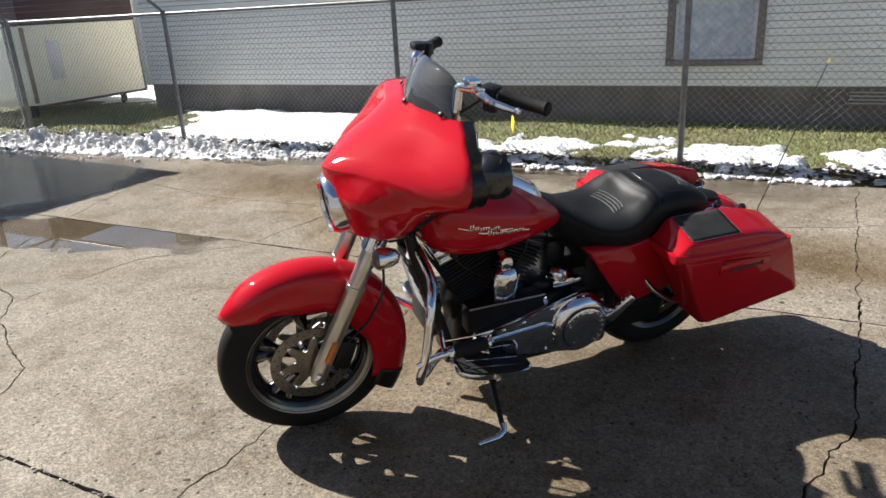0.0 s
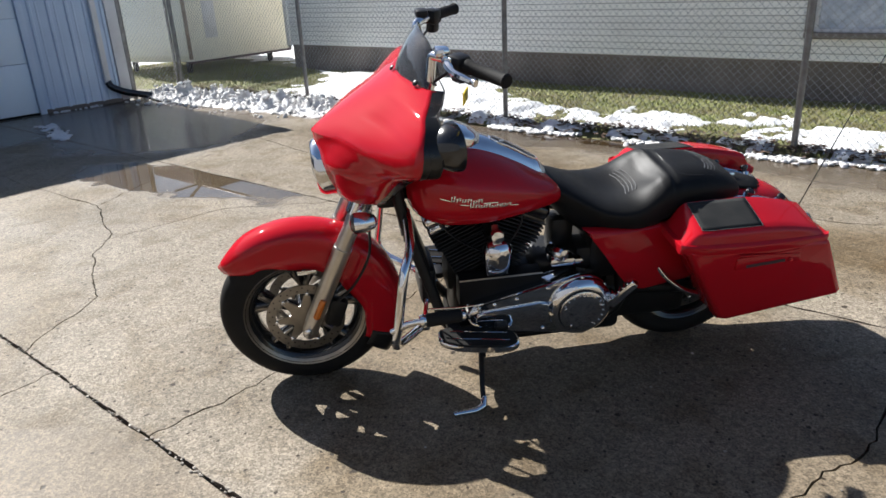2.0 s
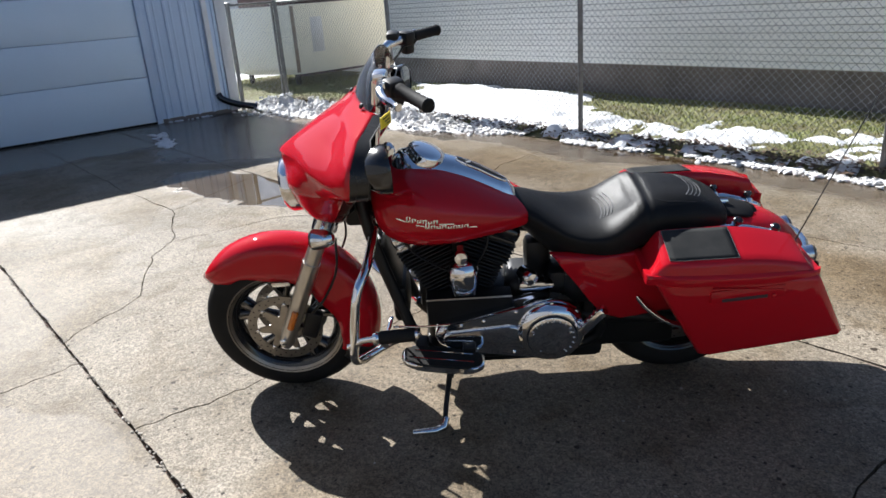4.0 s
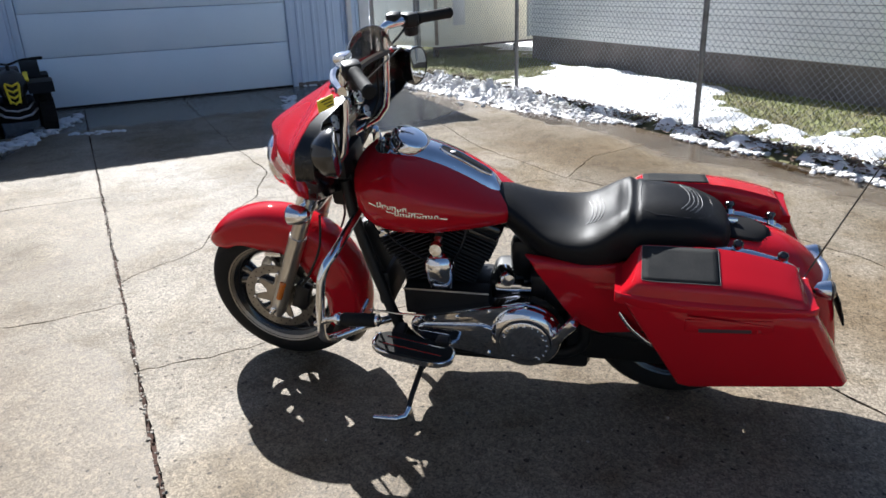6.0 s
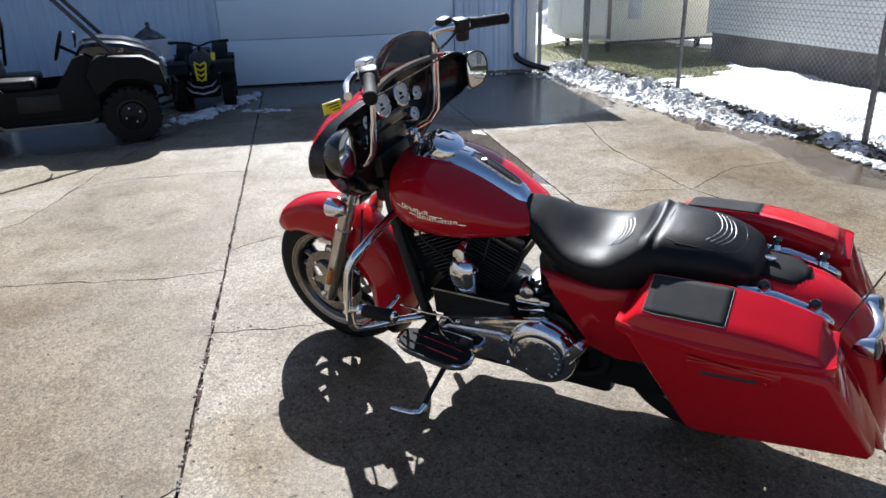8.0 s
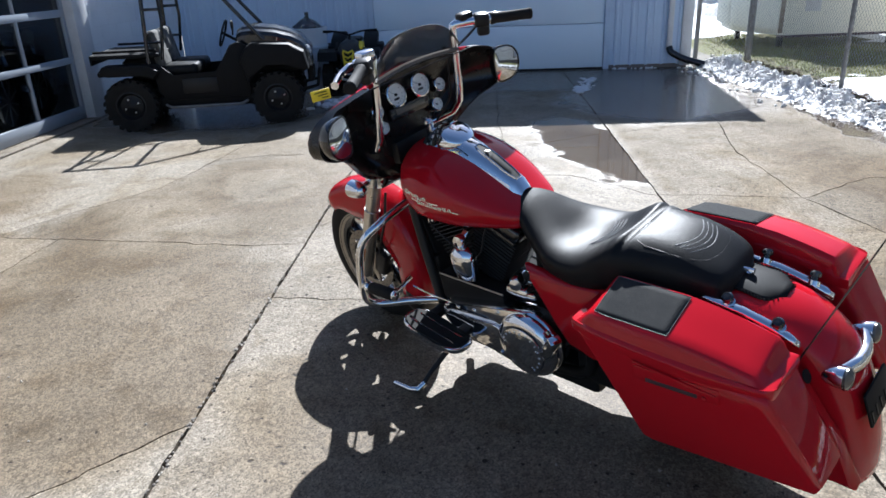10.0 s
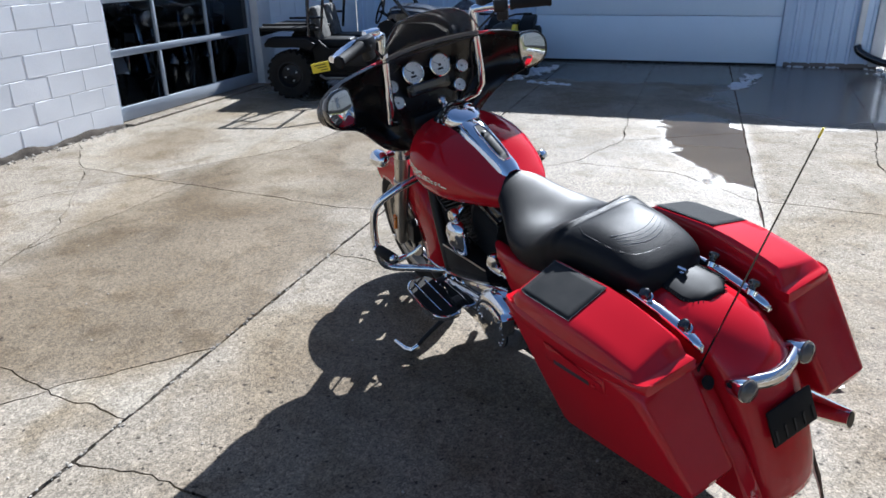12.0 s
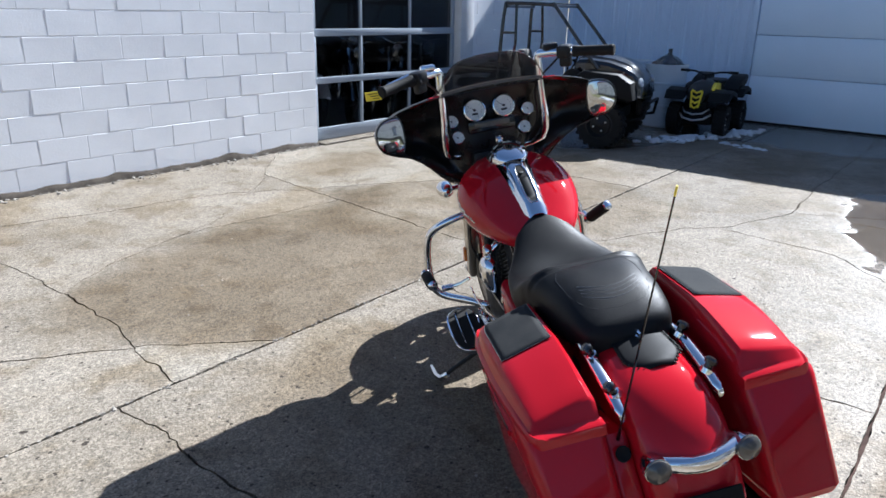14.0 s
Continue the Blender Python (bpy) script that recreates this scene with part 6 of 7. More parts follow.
    rim = [(i, 0) for i in range(nx)] + [(nx, j) for j in range(ny)] + [(i, ny) for i in range(nx, 0, -1)] + [(0, j) for j in range(ny, -1, -1)]
    tube(bm, [ob.data.vertices[i * (ny + 1) + j].co for i, j in rim], 0.0007, 5)
    bpart("pad_edge", bm, M_STITCH, lidob)
    bm = bmnew()
    box(bm, (-1.745, s * 0.372, 0.580), (0.25, 0.016, 0.050), 0.006, Matrix.Translation((-1.745, 0, 0.578)) @ Matrix.Rotation(radians(4), 4, "Y") @ Matrix.Translation((1.745, 0, -0.578)))
    latch = bpart("latch", bm, M_RED, bag, "red lid latch with a dark recess")
    bm = bmnew()
    box(bm, (-1.735, s * 0.3795, 0.566), (0.15, 0.004, 0.013), 0.001, Matrix.Translation((-1.745, 0, 0.578)) @ Matrix.Rotation(radians(4), 4, "Y") @ Matrix.Translation((1.745, 0, -0.578)))
    bpart("recess", bm, M_MAROON, latch)
    bm = bmnew()
    lathe(bm, [(0.008, 0), (0.008, 0.006), (0.004, 0.008)], axis((-1.83, s * 0.378, 0.572), (0, s, 0)), 12)
    bpart("lock", bm, M_RED, latch)
    bm = bmnew()
    tube(bm, [(-1.625, s * 0.3815, 0.611), (-1.86, s * 0.3805, 0.594)], 0.0035, 6)
    bpart("latch_edge", bm, M_RED, latch)
    # saddlebag guard and docking hardware
    bm = bmnew()
    tube(bm, [(-1.42, s * 0.18, 0.47), (-1.47, s * 0.20, 0.41), (-1.55, s * 0.215, 0.355), (-1.66, s * 0.21, 0.32)], 0.011, 10, smooth_pts=6)
    bpart("bag_guard", bm, M_CHROME, None, "chrome saddlebag guard")
    bm = bmnew()
    loft(bm, [[Vector((x, s * (0.128 + w * math.cos(a)), z + 0.012 * math.sin(a))) for a in [2 * math.pi * j / 12 for j in range(12)]] for x, z, w in ((-1.64, 0.700, 0.004), (-1.68, 0.702, 0.010), (-1.74, 0.698, 0.016), (-1.82, 0.690, 0.018), (-1.90, 0.668, 0.018), (-1.95, 0.645, 0.016), (-1.97, 0.632, 0.008))])
    strut = bpart("fender_strut", bm, M_CHROME, None, "chrome fender strut cover", 60)
    for x, z in ((-1.778, 0.712), (-1.915, 0.676)):
        bm = bmnew()
        lathe(bm, [(0.010, -0.012), (0.010, 0.008), (0.016, 0.010), (0.017, 0.020), (0.012, 0.026), (0.0, 0.027)], axis((x, s * 0.126, z), (0, s * 0.55, 0.8)), 16)
        bpart("docking_point", bm, M_GLOSSBLACK, strut, "black docking knob")
        bm = bmnew()
        lathe(bm, [(0.018, -0.012), (0.018, 0.002), (0.012, 0.006)], axis((x, s * 0.126, z - 0.006), (0, s * 0.55, 0.8)), 16)
        bpart("docking_collar", bm, M_CHROME, strut)

# rear fender with lamp bar, plate and leather bib
RF = [(-1.40, 0.64), (-1.55, 0.688), (-1.70, 0.708), (-1.83, 0.706), (-1.95, 0.675), (-2.045, 0.605), (-2.108, 0.505), (-2.143, 0.385), (-2.165, 0.27), (-2.17, 0.19)]
pts = spline([Vector((x, 0, z)) for x, z in RF], 4)
bm = bmnew()
secs = []
for i, p in enumerate(pts):
    d = (pts[min(i + 1, len(pts) - 1)] - pts[max(0, i - 1)]).normalized()
    up = Vector((d.z, 0, -d.x)) * -1
    if up.z < 0 and i < 12:
        up = -up
    if i > 0 and up.dot(last) < 0:
        up = -up
    last = up
    ring = []
    for j in range(-9, 10):
        u = j / 9
        if abs(u) < 0.68:
            b = u / 0.68 * math.pi / 2
            q = p - up * 0.055 * (1 - math.cos(b)) + Vector((0, 0.118 * math.sin(b), 0))
        else:
            k = (abs(u) - 0.68) / 0.32
            q = p - up * (0.055 + 0.13 * k) + Vector((0, math.copysign(0.118 + 0.004 * k, u), 0))
        ring.append(q)
    secs.append(ring)
loft(bm, secs, False, False)
rf = bpart("rear_fender", bm, M_RED, None, "red stretched rear fender", 60)
rf.modifiers.new("thick", "SOLIDIFY").thickness = 0.004
for s in (1,):
    bm = bmnew()
    plate(bm, [(-1.96, 0.59), (-2.10, 0.37), (-2.16, 0.24), (-2.05, 0.25), (-1.80, 0.30), (-1.80, 0.55)], 0.055 * s, side(0.120 * s), 0.01)
    bpart("filler_panel", bm, M_RED, rf, "red filler between fender and bag")
    bm = bmnew()
    lathe(bm, [(0.019, 0), (0.020, 0.002), (0.017, 0.004), (0.010, 0.002), (0, 0.002)], axis((-2.0, s * 0.147, 0.555), (-0.85, 0, 0.5)), 18)
    bpart("filler_hole", bm, M_PLASTIC, rf)
bm = bmnew()
secs = []
for k in range(9):
    y = 0.105 * (k / 4 - 1)
    c = Vector((-2.078 + 0.035 * (abs(y) / 0.115) ** 2, y - 0.014, 0.532 + 0.016 * (y / 0.115) ** 2))
    h = 0.026 + 0.012 * (1 - (y / 0.115) ** 2)
    secs.append([c + Vector((-0.026 * math.cos(a) - 0.3 * h * math.sin(a), 0, h * math.sin(a))) for a in [2 * math.pi * j / 14 for j in range(14)]])
loft(bm, secs)
lb = bpart("signal_bar", bm, M_CHROME, None, "chrome rear signal bar")
for s in (1, -1):
    m = axis((-2.066, s * 0.112 - 0.014, 0.548), (-1, s * 0.08, 0.12)) @ Matrix.Scale(0.87, 4)
    bm = bmnew()
    lathe(bm, [(0.010, -0.06), (0.024, -0.05), (0.034, -0.025), (0.037, 0.008), (0.037, 0.02)], m, 22)
    sg = bpart("turn_signal", bm, M_CHROME, lb, "chrome bullet turn signal")
    bm = bmnew()
    lathe(bm, [(0.034, 0.018), (0.035, 0.028), (0.026, 0.036), (0.0, 0.041)], m, 22)
    bpart("lens", bm, M_SMOKE, sg, "smoked lens")
bm = bmnew()
pm = Matrix.Translation((-2.140, 0, 0.445)) @ Matrix.Rotation(radians(17), 4, "Y")
box(bm, (0, 0, 0), (0.008, 0.165, 0.10), 0.003, pm)
plate_ob = bpart("plate_holder", bm, M_PLASTIC, rf, "black plate holder with slotted vents")
bm = bmnew()
for k in range(5):
    box(bm, (-0.005, -0.07 + 0.035 * k, -0.022), (0.003, 0.007, 0.035), 0, pm)
bpart("slot", bm, M_BLACK, plate_ob)["kind"] = "stuff"
bm = bmnew()
secs = []
for k in range(9):
    t = k / 8
    x = -1.742 - 0.150 * t
    hw = 0.072 + 0.010 * t - 0.045 * max(0, t - 0.7) / 0.3
    z = 0.726 - 0.016 * t - 0.02 * max(0, t - 0.35) ** 2
    secs.append([Vector((x, -0.012 + hw * (j / 6 - 1), z - 0.014 * abs(j / 6 - 1) ** 2.2)) for j in range(13)])
loft(bm, secs, False, False)
bib = bpart("leather_bib", bm, M_PLASTIC, None, "black leather fender bib with laced edge", 60)
bib.modifiers.new("thick", "SOLIDIFY").thickness = 0.005
bm = bmnew()
lathe(bm, [(0.012, 0), (0.012, 0.006), (0.005, 0.012)], axis((-1.775, -0.012, 0.722), (0, 0, 1)), 12)
tube(bm, [(-1.760, -0.012, 0.732), (-1.79, -0.012, 0.732)], 0.008, 8)
bpart("bib_stud", bm, M_CHROME, bib)
bm = bmnew()
for s in (1, -1):
    for k in range(14):
        t = 0.15 + 0.8 * k / 13
        x = -1.742 - 0.150 * t
        hw = 0.068 + 0.010 * t - 0.045 * max(0, t - 0.7) / 0.3
        z = 0.727 - 0.016 * t - 0.02 * max(0, t - 0.35) ** 2 - 0.010
        tube(bm, [(x, -0.012 + s * hw, z), (x - 0.004, -0.012 + s * (hw + 0.006), z - 0.004)], 0.002, 5)
bpart("lacing", bm, M_LEATHER, bib)["kind"] = "stuff"
bm = bmnew()
tube(bm, [(-1.966, 0.145, 0.572), (-1.985, 0.142, 0.62), (-2.232, 0.093, 1.272)], [0.006, 0.0028, 0.0018], 6)
ant = bpart("antenna", bm, M_GLOSSBLACK, None, "thin black whip antenna")
bm = bmnew()
tube(bm, [(-2.226, 0.0942, 1.257), (-2.234, 0.0926, 1.277)], 0.0023, 6)
bpart("antenna_tip", bm, M_YELLOW, ant)

# engine: crankcase, two finned cylinders, covers
bm = bmnew()
box(bm, (-0.82, 0, 0.33), (0.36, 0.20, 0.26), 0.05, seg=3)
box(bm, (-1.10, 0, 0.38), (0.30, 0.20, 0.24), 0.04, seg=3)
engine = bpart("engine", bm, M_ENGINE, None, "black V-twin engine with chrome covers")
for sx, lean_e in ((1, -25.0), (-1, 25.0)):
    m = Matrix.Translation((-0.773, 0, 0.40)) @ Matrix.Rotation(radians(-lean_e), 4, "Y")
    bm = bmnew()
    lathe(bm, [(0.064, 0.05), (0.064, 0.34)], m, 20)
    cyl = bpart("cylinder", bm, M_ENGINE, engine, "black finned cylinder", 30)
    for k in range(15):
        bm = bmnew()
        w = 0.086 if k < 9 else 0.096
        box(bm, (0, 0, 0.10 + k * 0.0155), (w * 2, w * 2.05, 0.006), 0.0025, m, 1)
        bpart("fin", bm, M_FIN, cyl, "" if k else "black fin with a machined edge", 30)
    bm = bmnew()
    box(bm, (0, 0, 0.352), (0.19, 0.185, 0.058), 0.02, m, 3)
    box(bm, (0, 0, 0.325), (0.175, 0.196, 0.02), 0.006, m, 2)
    bpart("rocker_cover", bm, M_GLOSSBLACK if sx < 0 else M_CHROME, cyl, "rocker cover")
    bm = bmnew()
    tube(bm, [m @ Vector((0.03, 0.085, 0.34)), m @ Vector((0.03, 0.12, 0.35))], 0.012, 8)
    bpart("spark_plug_cap", bm, M_BLACK, cyl)
    bm = bmnew()
    tube(bm, [m @ Vector((0.03, 0.12, 0.35)), m @ Vector((0.02, 0.135, 0.31)), m @ Vector((-0.02 * sx, 0.125, 0.22)), Vector((-0.80 - 0.03 * sx, 0.12, 0.53))], 0.004, 6, smooth_pts=4)
    bpart("spark_lead", bm, M_BLACK, cyl)
for s in (1,):
    bm = bmnew()
    secs = []
    for z, w, d in ((0.498, 0.044, 0.012), (0.506, 0.051, 0.03), (0.55, 0.055, 0.044), (0.595, 0.058, 0.048), (0.614, 0.054, 0.045), (0.632, 0.040, 0.036), (0.642, 0.022, 0.018)):
        secs.append([Vector((-0.795 + w * math.cos(a), 0.160 + d * max(-0.2, math.sin(a)), z)) for a in [2 * math.pi * k / 20 for k in range(20)]])
    loft(bm, secs)
    bpart("horn_cover", bm, M_CHROME, engine, "chrome horn cover", 60)
    bm = bmnew()
    lathe(bm, [(0.026, -0.012), (0.028, 0.004), (0.022, 0.014), (0.0, 0.017)], axis((-0.79, 0.165, 0.662), (0, 1, 0.15)), 18)
    tube(bm, [(-0.79, 0.16, 0.625), (-0.79, 0.158, 0.655), (-0.79, 0.12, 0.68)], [0.016, 0.016, 0.016], 12)
    bpart("horn_bracket", bm, M_CHROME, engine)


def stadium(x0, z0, r0, x1, z1, r1, n=14):
    d = Vector((x1 - x0, z1 - z0))
    ang = math.atan2(d.y, d.x)
    off = math.acos(max(-1, min(1, (r0 - r1) / d.length)))
    out = []
    for k in range(n + 1):
        a = ang + off + (2 * math.pi - 2 * off) * k / n
        out.append((x0 + r0 * math.cos(a), z0 + r0 * math.sin(a)))
    for k in range(n + 1):
        a = ang - off + 2 * off * k / n
        out.append((x1 + r1 * math.cos(a), z1 + r1 * math.sin(a)))
    return out


bm = bmnew()
plate(bm, stadium(-0.728, 0.342, 0.054, -1.108, 0.350, 0.132), 0.085, side(0.135), 0.026, 5)
prim = bpart("primary_cover", bm, M_CHROME, engine, "polished chrome primary cover", 50)
bm = bmnew()
plate(bm, stadium(-0.735, 0.338, 0.032, -0.955, 0.338, 0.048), 0.012, side(0.218), 0.006, 3)
bpart("primary_inset", bm, M_CHROME, prim)
bm = bmnew()
lathe(bm, [(0.128, 0.0), (0.127, 0.014), (0.118, 0.028), (0.104, 0.038), (0.094, 0.040)], axis((-1.108, 0.215, 0.350), (0, 1, 0)), 40)
bpart("clutch_dome", bm, M_CHROME, prim)
bm = bmnew()
lathe(bm, [(0.091, 0.034), (0.090, 0.047), (0.082, 0.051), (0.055, 0.053), (0.0, 0.054)], axis((-1.108, 0.215, 0.350), (0, 1, 0)), 40)
for k in range(5):
    a = 2 * math.pi * k / 5 + 0.3
    lathe(bm, [(0.005, 0.050), (0.005, 0.0535), (0.003, 0.0545)], axis((-1.108 + 0.072 * math.cos(a), 0.215, 0.350 + 0.072 * math.sin(a)), (0, 1, 0)), 8)
derby = bpart("derby_cover", bm, M_CHROME, prim, "round chrome derby cover")
dm = axis((-1.108, 0.215, 0.350), (0, 1, 0))
bm = bmnew()
tube(bm, [dm @ Vector((0.0915 * math.cos(a), 0.0915 * math.sin(a), 0.0405)) for a in [2 * math.pi * k / 48 for k in range(49)]], 0.0028, 6)
bpart("groove", bm, M_BLACK, derby)
bm = bmnew()
for k in range(13):
    a = radians(-50 + 17 * k)
    box(bm, (0, 0, 0), (0.007, 0.004, 0.001), 0, dm @ Matrix.Rotation(a, 4, "Z") @ Matrix.Translation((0.080, 0, 0.0525)))
bpart("lettering", bm, M_WHITETRIM, derby, "small pale lettering round the rim")["kind"] = "stuff"
bm = bmnew()
for x, z in ((-0.715, 0.386), (-0.775, 0.395), (-0.86, 0.41), (-0.98, 0.445), (-1.11, 0.474), (-1.20, 0.436), (-0.74, 0.297), (-0.83, 0.283), (-0.97, 0.255)):
    bm = bmnew()
    lathe(bm, [(0.008, 0), (0.008, 0.01), (0.004, 0.012)], axis((x, 0.215, z), (0, 1, 0)), 8)
    bpart("cover_bolt", bm, M_CHROME, prim)
bm = bmnew()
box(bm, (-0.81, 0.135, 0.430), (0.32, 0.07, 0.115), 0.008)
ebox = bpart("electrical_box", bm, M_PLASTIC, engine, "black electrical cover")
bm = bmnew()
box(bm, (-0.81, 0.1705, 0.4855), (0.32, 0.004, 0.006), 0.001)
bpart("box_trim", bm, M_ALU, ebox, "bright metal edge")
bm = bmnew()
tube(bm, [(-0.52, 0.21, 0.405), (-0.64, 0.215, 0.40), (-0.76, 0.205, 0.395)], 0.004, 8)
bpart("shift_linkage", bm, M_CHROME, engine)
bm = bmnew()
box(bm, (0, 0, 0), (0.05, 0.17, 0.28), 0.012, Matrix.Translation((-0.515, 0, 0.55)) @ Matrix.Rotation(radians(17), 4, "Y"))
reg = bpart("regulator", bm, M_ENGINE, engine, "black finned regulator between the down tubes")
for k in range(9):
    bm = bmnew()
    box(bm, (0.024, 0, -0.12 + 0.03 * k), (0.010, 0.16, 0.008), 0.002, Matrix.Translation((-0.515, 0, 0.55)) @ Matrix.Rotation(radians(17), 4, "Y"))
    bpart("regulator_fin", bm, M_ENGINE, engine)
bm = bmnew()
box(bm, (-1.045, 0.145, 0.525), (0.10, 0.07, 0.036), 0.014)
lathe(bm, [(0.028, -0.035), (0.030, 0.03), (0.022, 0.042), (0.0, 0.045)], axis((-1.03, 0.14, 0.552), (-0.35, 0.9, 0.1)), 18)
box(bm, (-1.10, 0.15, 0.522), (0.05, 0.05, 0.022), 0.008)
bpart("starter_cover", bm, M_CHROME, engine)
bm = bmnew()
box(bm, (-1.17, 0.07, 0.50), (0.12, 0.12, 0.10), 0.02)
bpart("air_box", bm, M_ENGINE, engine)
bm = bmnew()
box(bm, (-0.80, 0, 0.64), (0.20, 0.12, 0.20), 0.02)
bpart("intake", bm, M_ENGINE, engine)
# plain box added to darken the gap behind the down tubes
bm = bmnew()
box(bm, (-0.645, 0, 0.47), (0.05, 0.13, 0.20), 0.02)
bpart("front_gap_block", bm, M_ENGINE, engine)
# plain box added to darken the gap behind the rear cylinder
bm = bmnew()
box(bm, (-1.08, 0, 0.55), (0.10, 0.10, 0.18), 0.03)
bpart("rear_gap_block", bm, M_ENGINE, engine)

# frame, swingarm, floor
bm = bmnew()
for s in (1, -1):
    tube(bm, [(-0.44, 0.05 * s, 0.86), (-0.47, 0.08 * s, 0.70), (-0.56, 0.12 * s, 0.40), (-0.62, 0.13 * s, 0.25), (-0.75, 0.13 * s, 0.20), (-1.25, 0.13 * s, 0.22), (-1.30, 0.13 * s, 0.40), (-1.20, 0.10 * s, 0.68)], 0.022, 12, smooth_pts=4)
    tube(bm, [(-1.24, 0.11 * s, 0.34), (-1.62, 0.12 * s, 0.31)], 0.028, 10)
tube(bm, [(-0.42, 0, 0.80), (-0.60, 0, 0.78), (-1.2, 0, 0.66)], 0.028, 10)
box(bm, (-0.42, 0, 0.85), (0.10, 0.10, 0.20), 0.02)
box(bm, (-0.40, 0, 0.93), (0.14, 0.20, 0.10), 0.02)
box(bm, (-0.545, 0, 0.42), (0.06, 0.20, 0.16), 0.02)
# solid boxes added to keep sun from passing under and through the bike
box(bm, (-1.42, 0, 0.30), (0.36, 0.26, 0.22), 0.02)
box(bm, (-0.98, 0, 0.19), (0.70, 0.26, 0.11), 0.03)
box(bm, (-1.52, 0, 0.50), (0.30, 0.26, 0.24), 0.03)
box(bm, (-1.33, 0, 0.52), (0.34, 0.28, 0.24), 0.03)
bpart("frame", bm, M_ENGINE, None, "black steel frame")

# engine guard, pegs, floorboards, stand, exhaust
bm = bmnew()
half = [(-0.475, 0.05, 0.738), (-0.472, 0.14, 0.728), (-0.462, 0.26, 0.705), (-0.430, 0.335, 0.655), (-0.412, 0.362, 0.56), (-0.398, 0.366, 0.455), (-0.388, 0.352, 0.375), (-0.412, 0.305, 0.340), (-0.50, 0.21, 0.328), (-0.60, 0.10, 0.30)]
tube(bm, half, 0.0165, 14, smooth_pts=5)
tube(bm, [(x, -y, z) for x, y, z in half], 0.0165, 14, smooth_pts=5)
guard = bpart("engine_guard", bm, M_CHROME, None, "chrome tubular engine guard")
for a, b in (((-0.488, 0.392, 0.496), (-0.622, 0.386, 0.498)), ((-0.52, -0.36, 0.60), (-0.606, -0.414, 0.672))):
    a, b = Vector(a), Vector(b)
    d = (b - a).normalized()
    bm = bmnew()
    tube(bm, [a, a + d * 0.012, b - d * 0.01, b], [0.018, 0.024, 0.024, 0.016], 14)
    peg = bpart("highway_peg", bm, M_RUBBER, None, "black rubber highway peg with chrome ends")
    bm = bmnew()
    lathe(bm, [(0.020, -0.012), (0.024, 0.0), (0.018, 0.012)], axis(a - d * 0.006, d), 14)
    bpart("end_cap", bm, M_CHROME, peg)
    bm = bmnew()
    lathe(bm, [(0.020, -0.006), (0.022, 0.004), (0.012, 0.012)], axis(b, d), 14)
    bpart("end_cap", bm, M_CHROME, peg)
    bm = bmnew()
    root = Vector((-0.375, 0.362, 0.44)) if a.y > 0 else Vector((-0.425, -0.35, 0.60))
    tube(bm, [root, root.lerp(a, 0.5) + Vector((0, 0, 0.01)), a], 0.012, 10)
    bpart("peg_mount", bm, M_CHROME, peg)
for s in (1, -1):
    o = []
    for k in range(33):
        a = 2 * math.pi * k / 33
        o.append((-0.70 + 0.155 * math.copysign(abs(math.cos(a)) ** 0.55, math.cos(a)), 0.07 * math.copysign(abs(math.sin(a)) ** (0.9 if math.sin(a) * s > 0 else 0.5), math.sin(a))))
    tilt = Matrix.Translation((-0.70, 0.292 * s, 0.288)) @ Matrix.Rotation(radians(6 * s), 4, "X") @ Matrix.Rotation(radians(-9), 4, "Y")
    fm = tilt @ Matrix.Translation((0.70, 0, 0))
    bm = bmnew()
    plate(bm, o, 0.022, fm, 0.006, 2)
    fb = bpart("floorboard", bm, M_CHROME, None, "chrome-edged floorboard with rubber inlay")
    bm = bmnew()
    plate(bm, [(-0.70 + (x + 0.70) * 0.94, y * 0.90) for x, y in o], 0.008, fm @ Matrix.Translation((0, 0, 0.019)), 0.003, 1)
    bpart("rubber_pad", bm, M_RUBBER, fb)
    bm = bmnew()
    for dy in (-0.025, 0.025):
        tube(bm, [tilt @ Vector((-0.11, dy, 0.0285)), tilt @ Vector((0.11, dy, 0.0285))], 0.0028, 6)
    bpart("pad_rib", bm, M_CHROME, fb)
    bm = bmnew()
    box(bm, (-0.62, 0.20 * s, 0.300), (0.05, 0.10, 0.03), 0.008)
    box(bm, (-0.80, 0.20 * s, 0.300), (0.05, 0.10, 0.03), 0.008)
    bpart("board_bracket", bm, M_BLACK, fb)
bm = bmnew()
tube(bm, [(-0.52, 0.21, 0.45), (-0.51, 0.25, 0.43), (-0.50, 0.30, 0.42)], 0.008, 8)
tube(bm, [(-0.50, 0.285, 0.42), (-0.50, 0.335, 0.42)], 0.014, 10)
bpart("toe_shifter", bm, M_CHROME)
for s in (1, -1):
    bm = bmnew()
    d = Vector((-0.5, 0.25 * s, 0.83)).normalized()
    box(bm, (0, 0, 0.055), (0.046, 0.034, 0.145), 0.010, axis((-1.225, 0.262 * s, 0.385), d))
    for k in range(5):
        box(bm, (0.0, 0.018, 0.005 + 0.024 * k), (0.036, 0.006, 0.010), 0.003, axis((-1.225, 0.262 * s, 0.385), d))
    lathe(bm, [(0.014, -0.02), (0.014, 0.02)], axis((-1.225, 0.235 * s, 0.40), (0, s, 0)), 12)
    bpart("passenger_peg", bm, M_CHROME, None, "folded chrome passenger peg")
bm = bmnew()
tube(bm, [(-0.735, 0.12, 0.25), (-0.73, 0.19, 0.235), (-0.70, 0.36, 0.14), (-0.695, 0.405, 0.112)], [0.016, 0.012, 0.010, 0.010], 12)
stand = bpart("side_stand", bm, M_BLACK, None, "black side stand with a chrome foot, folded out")
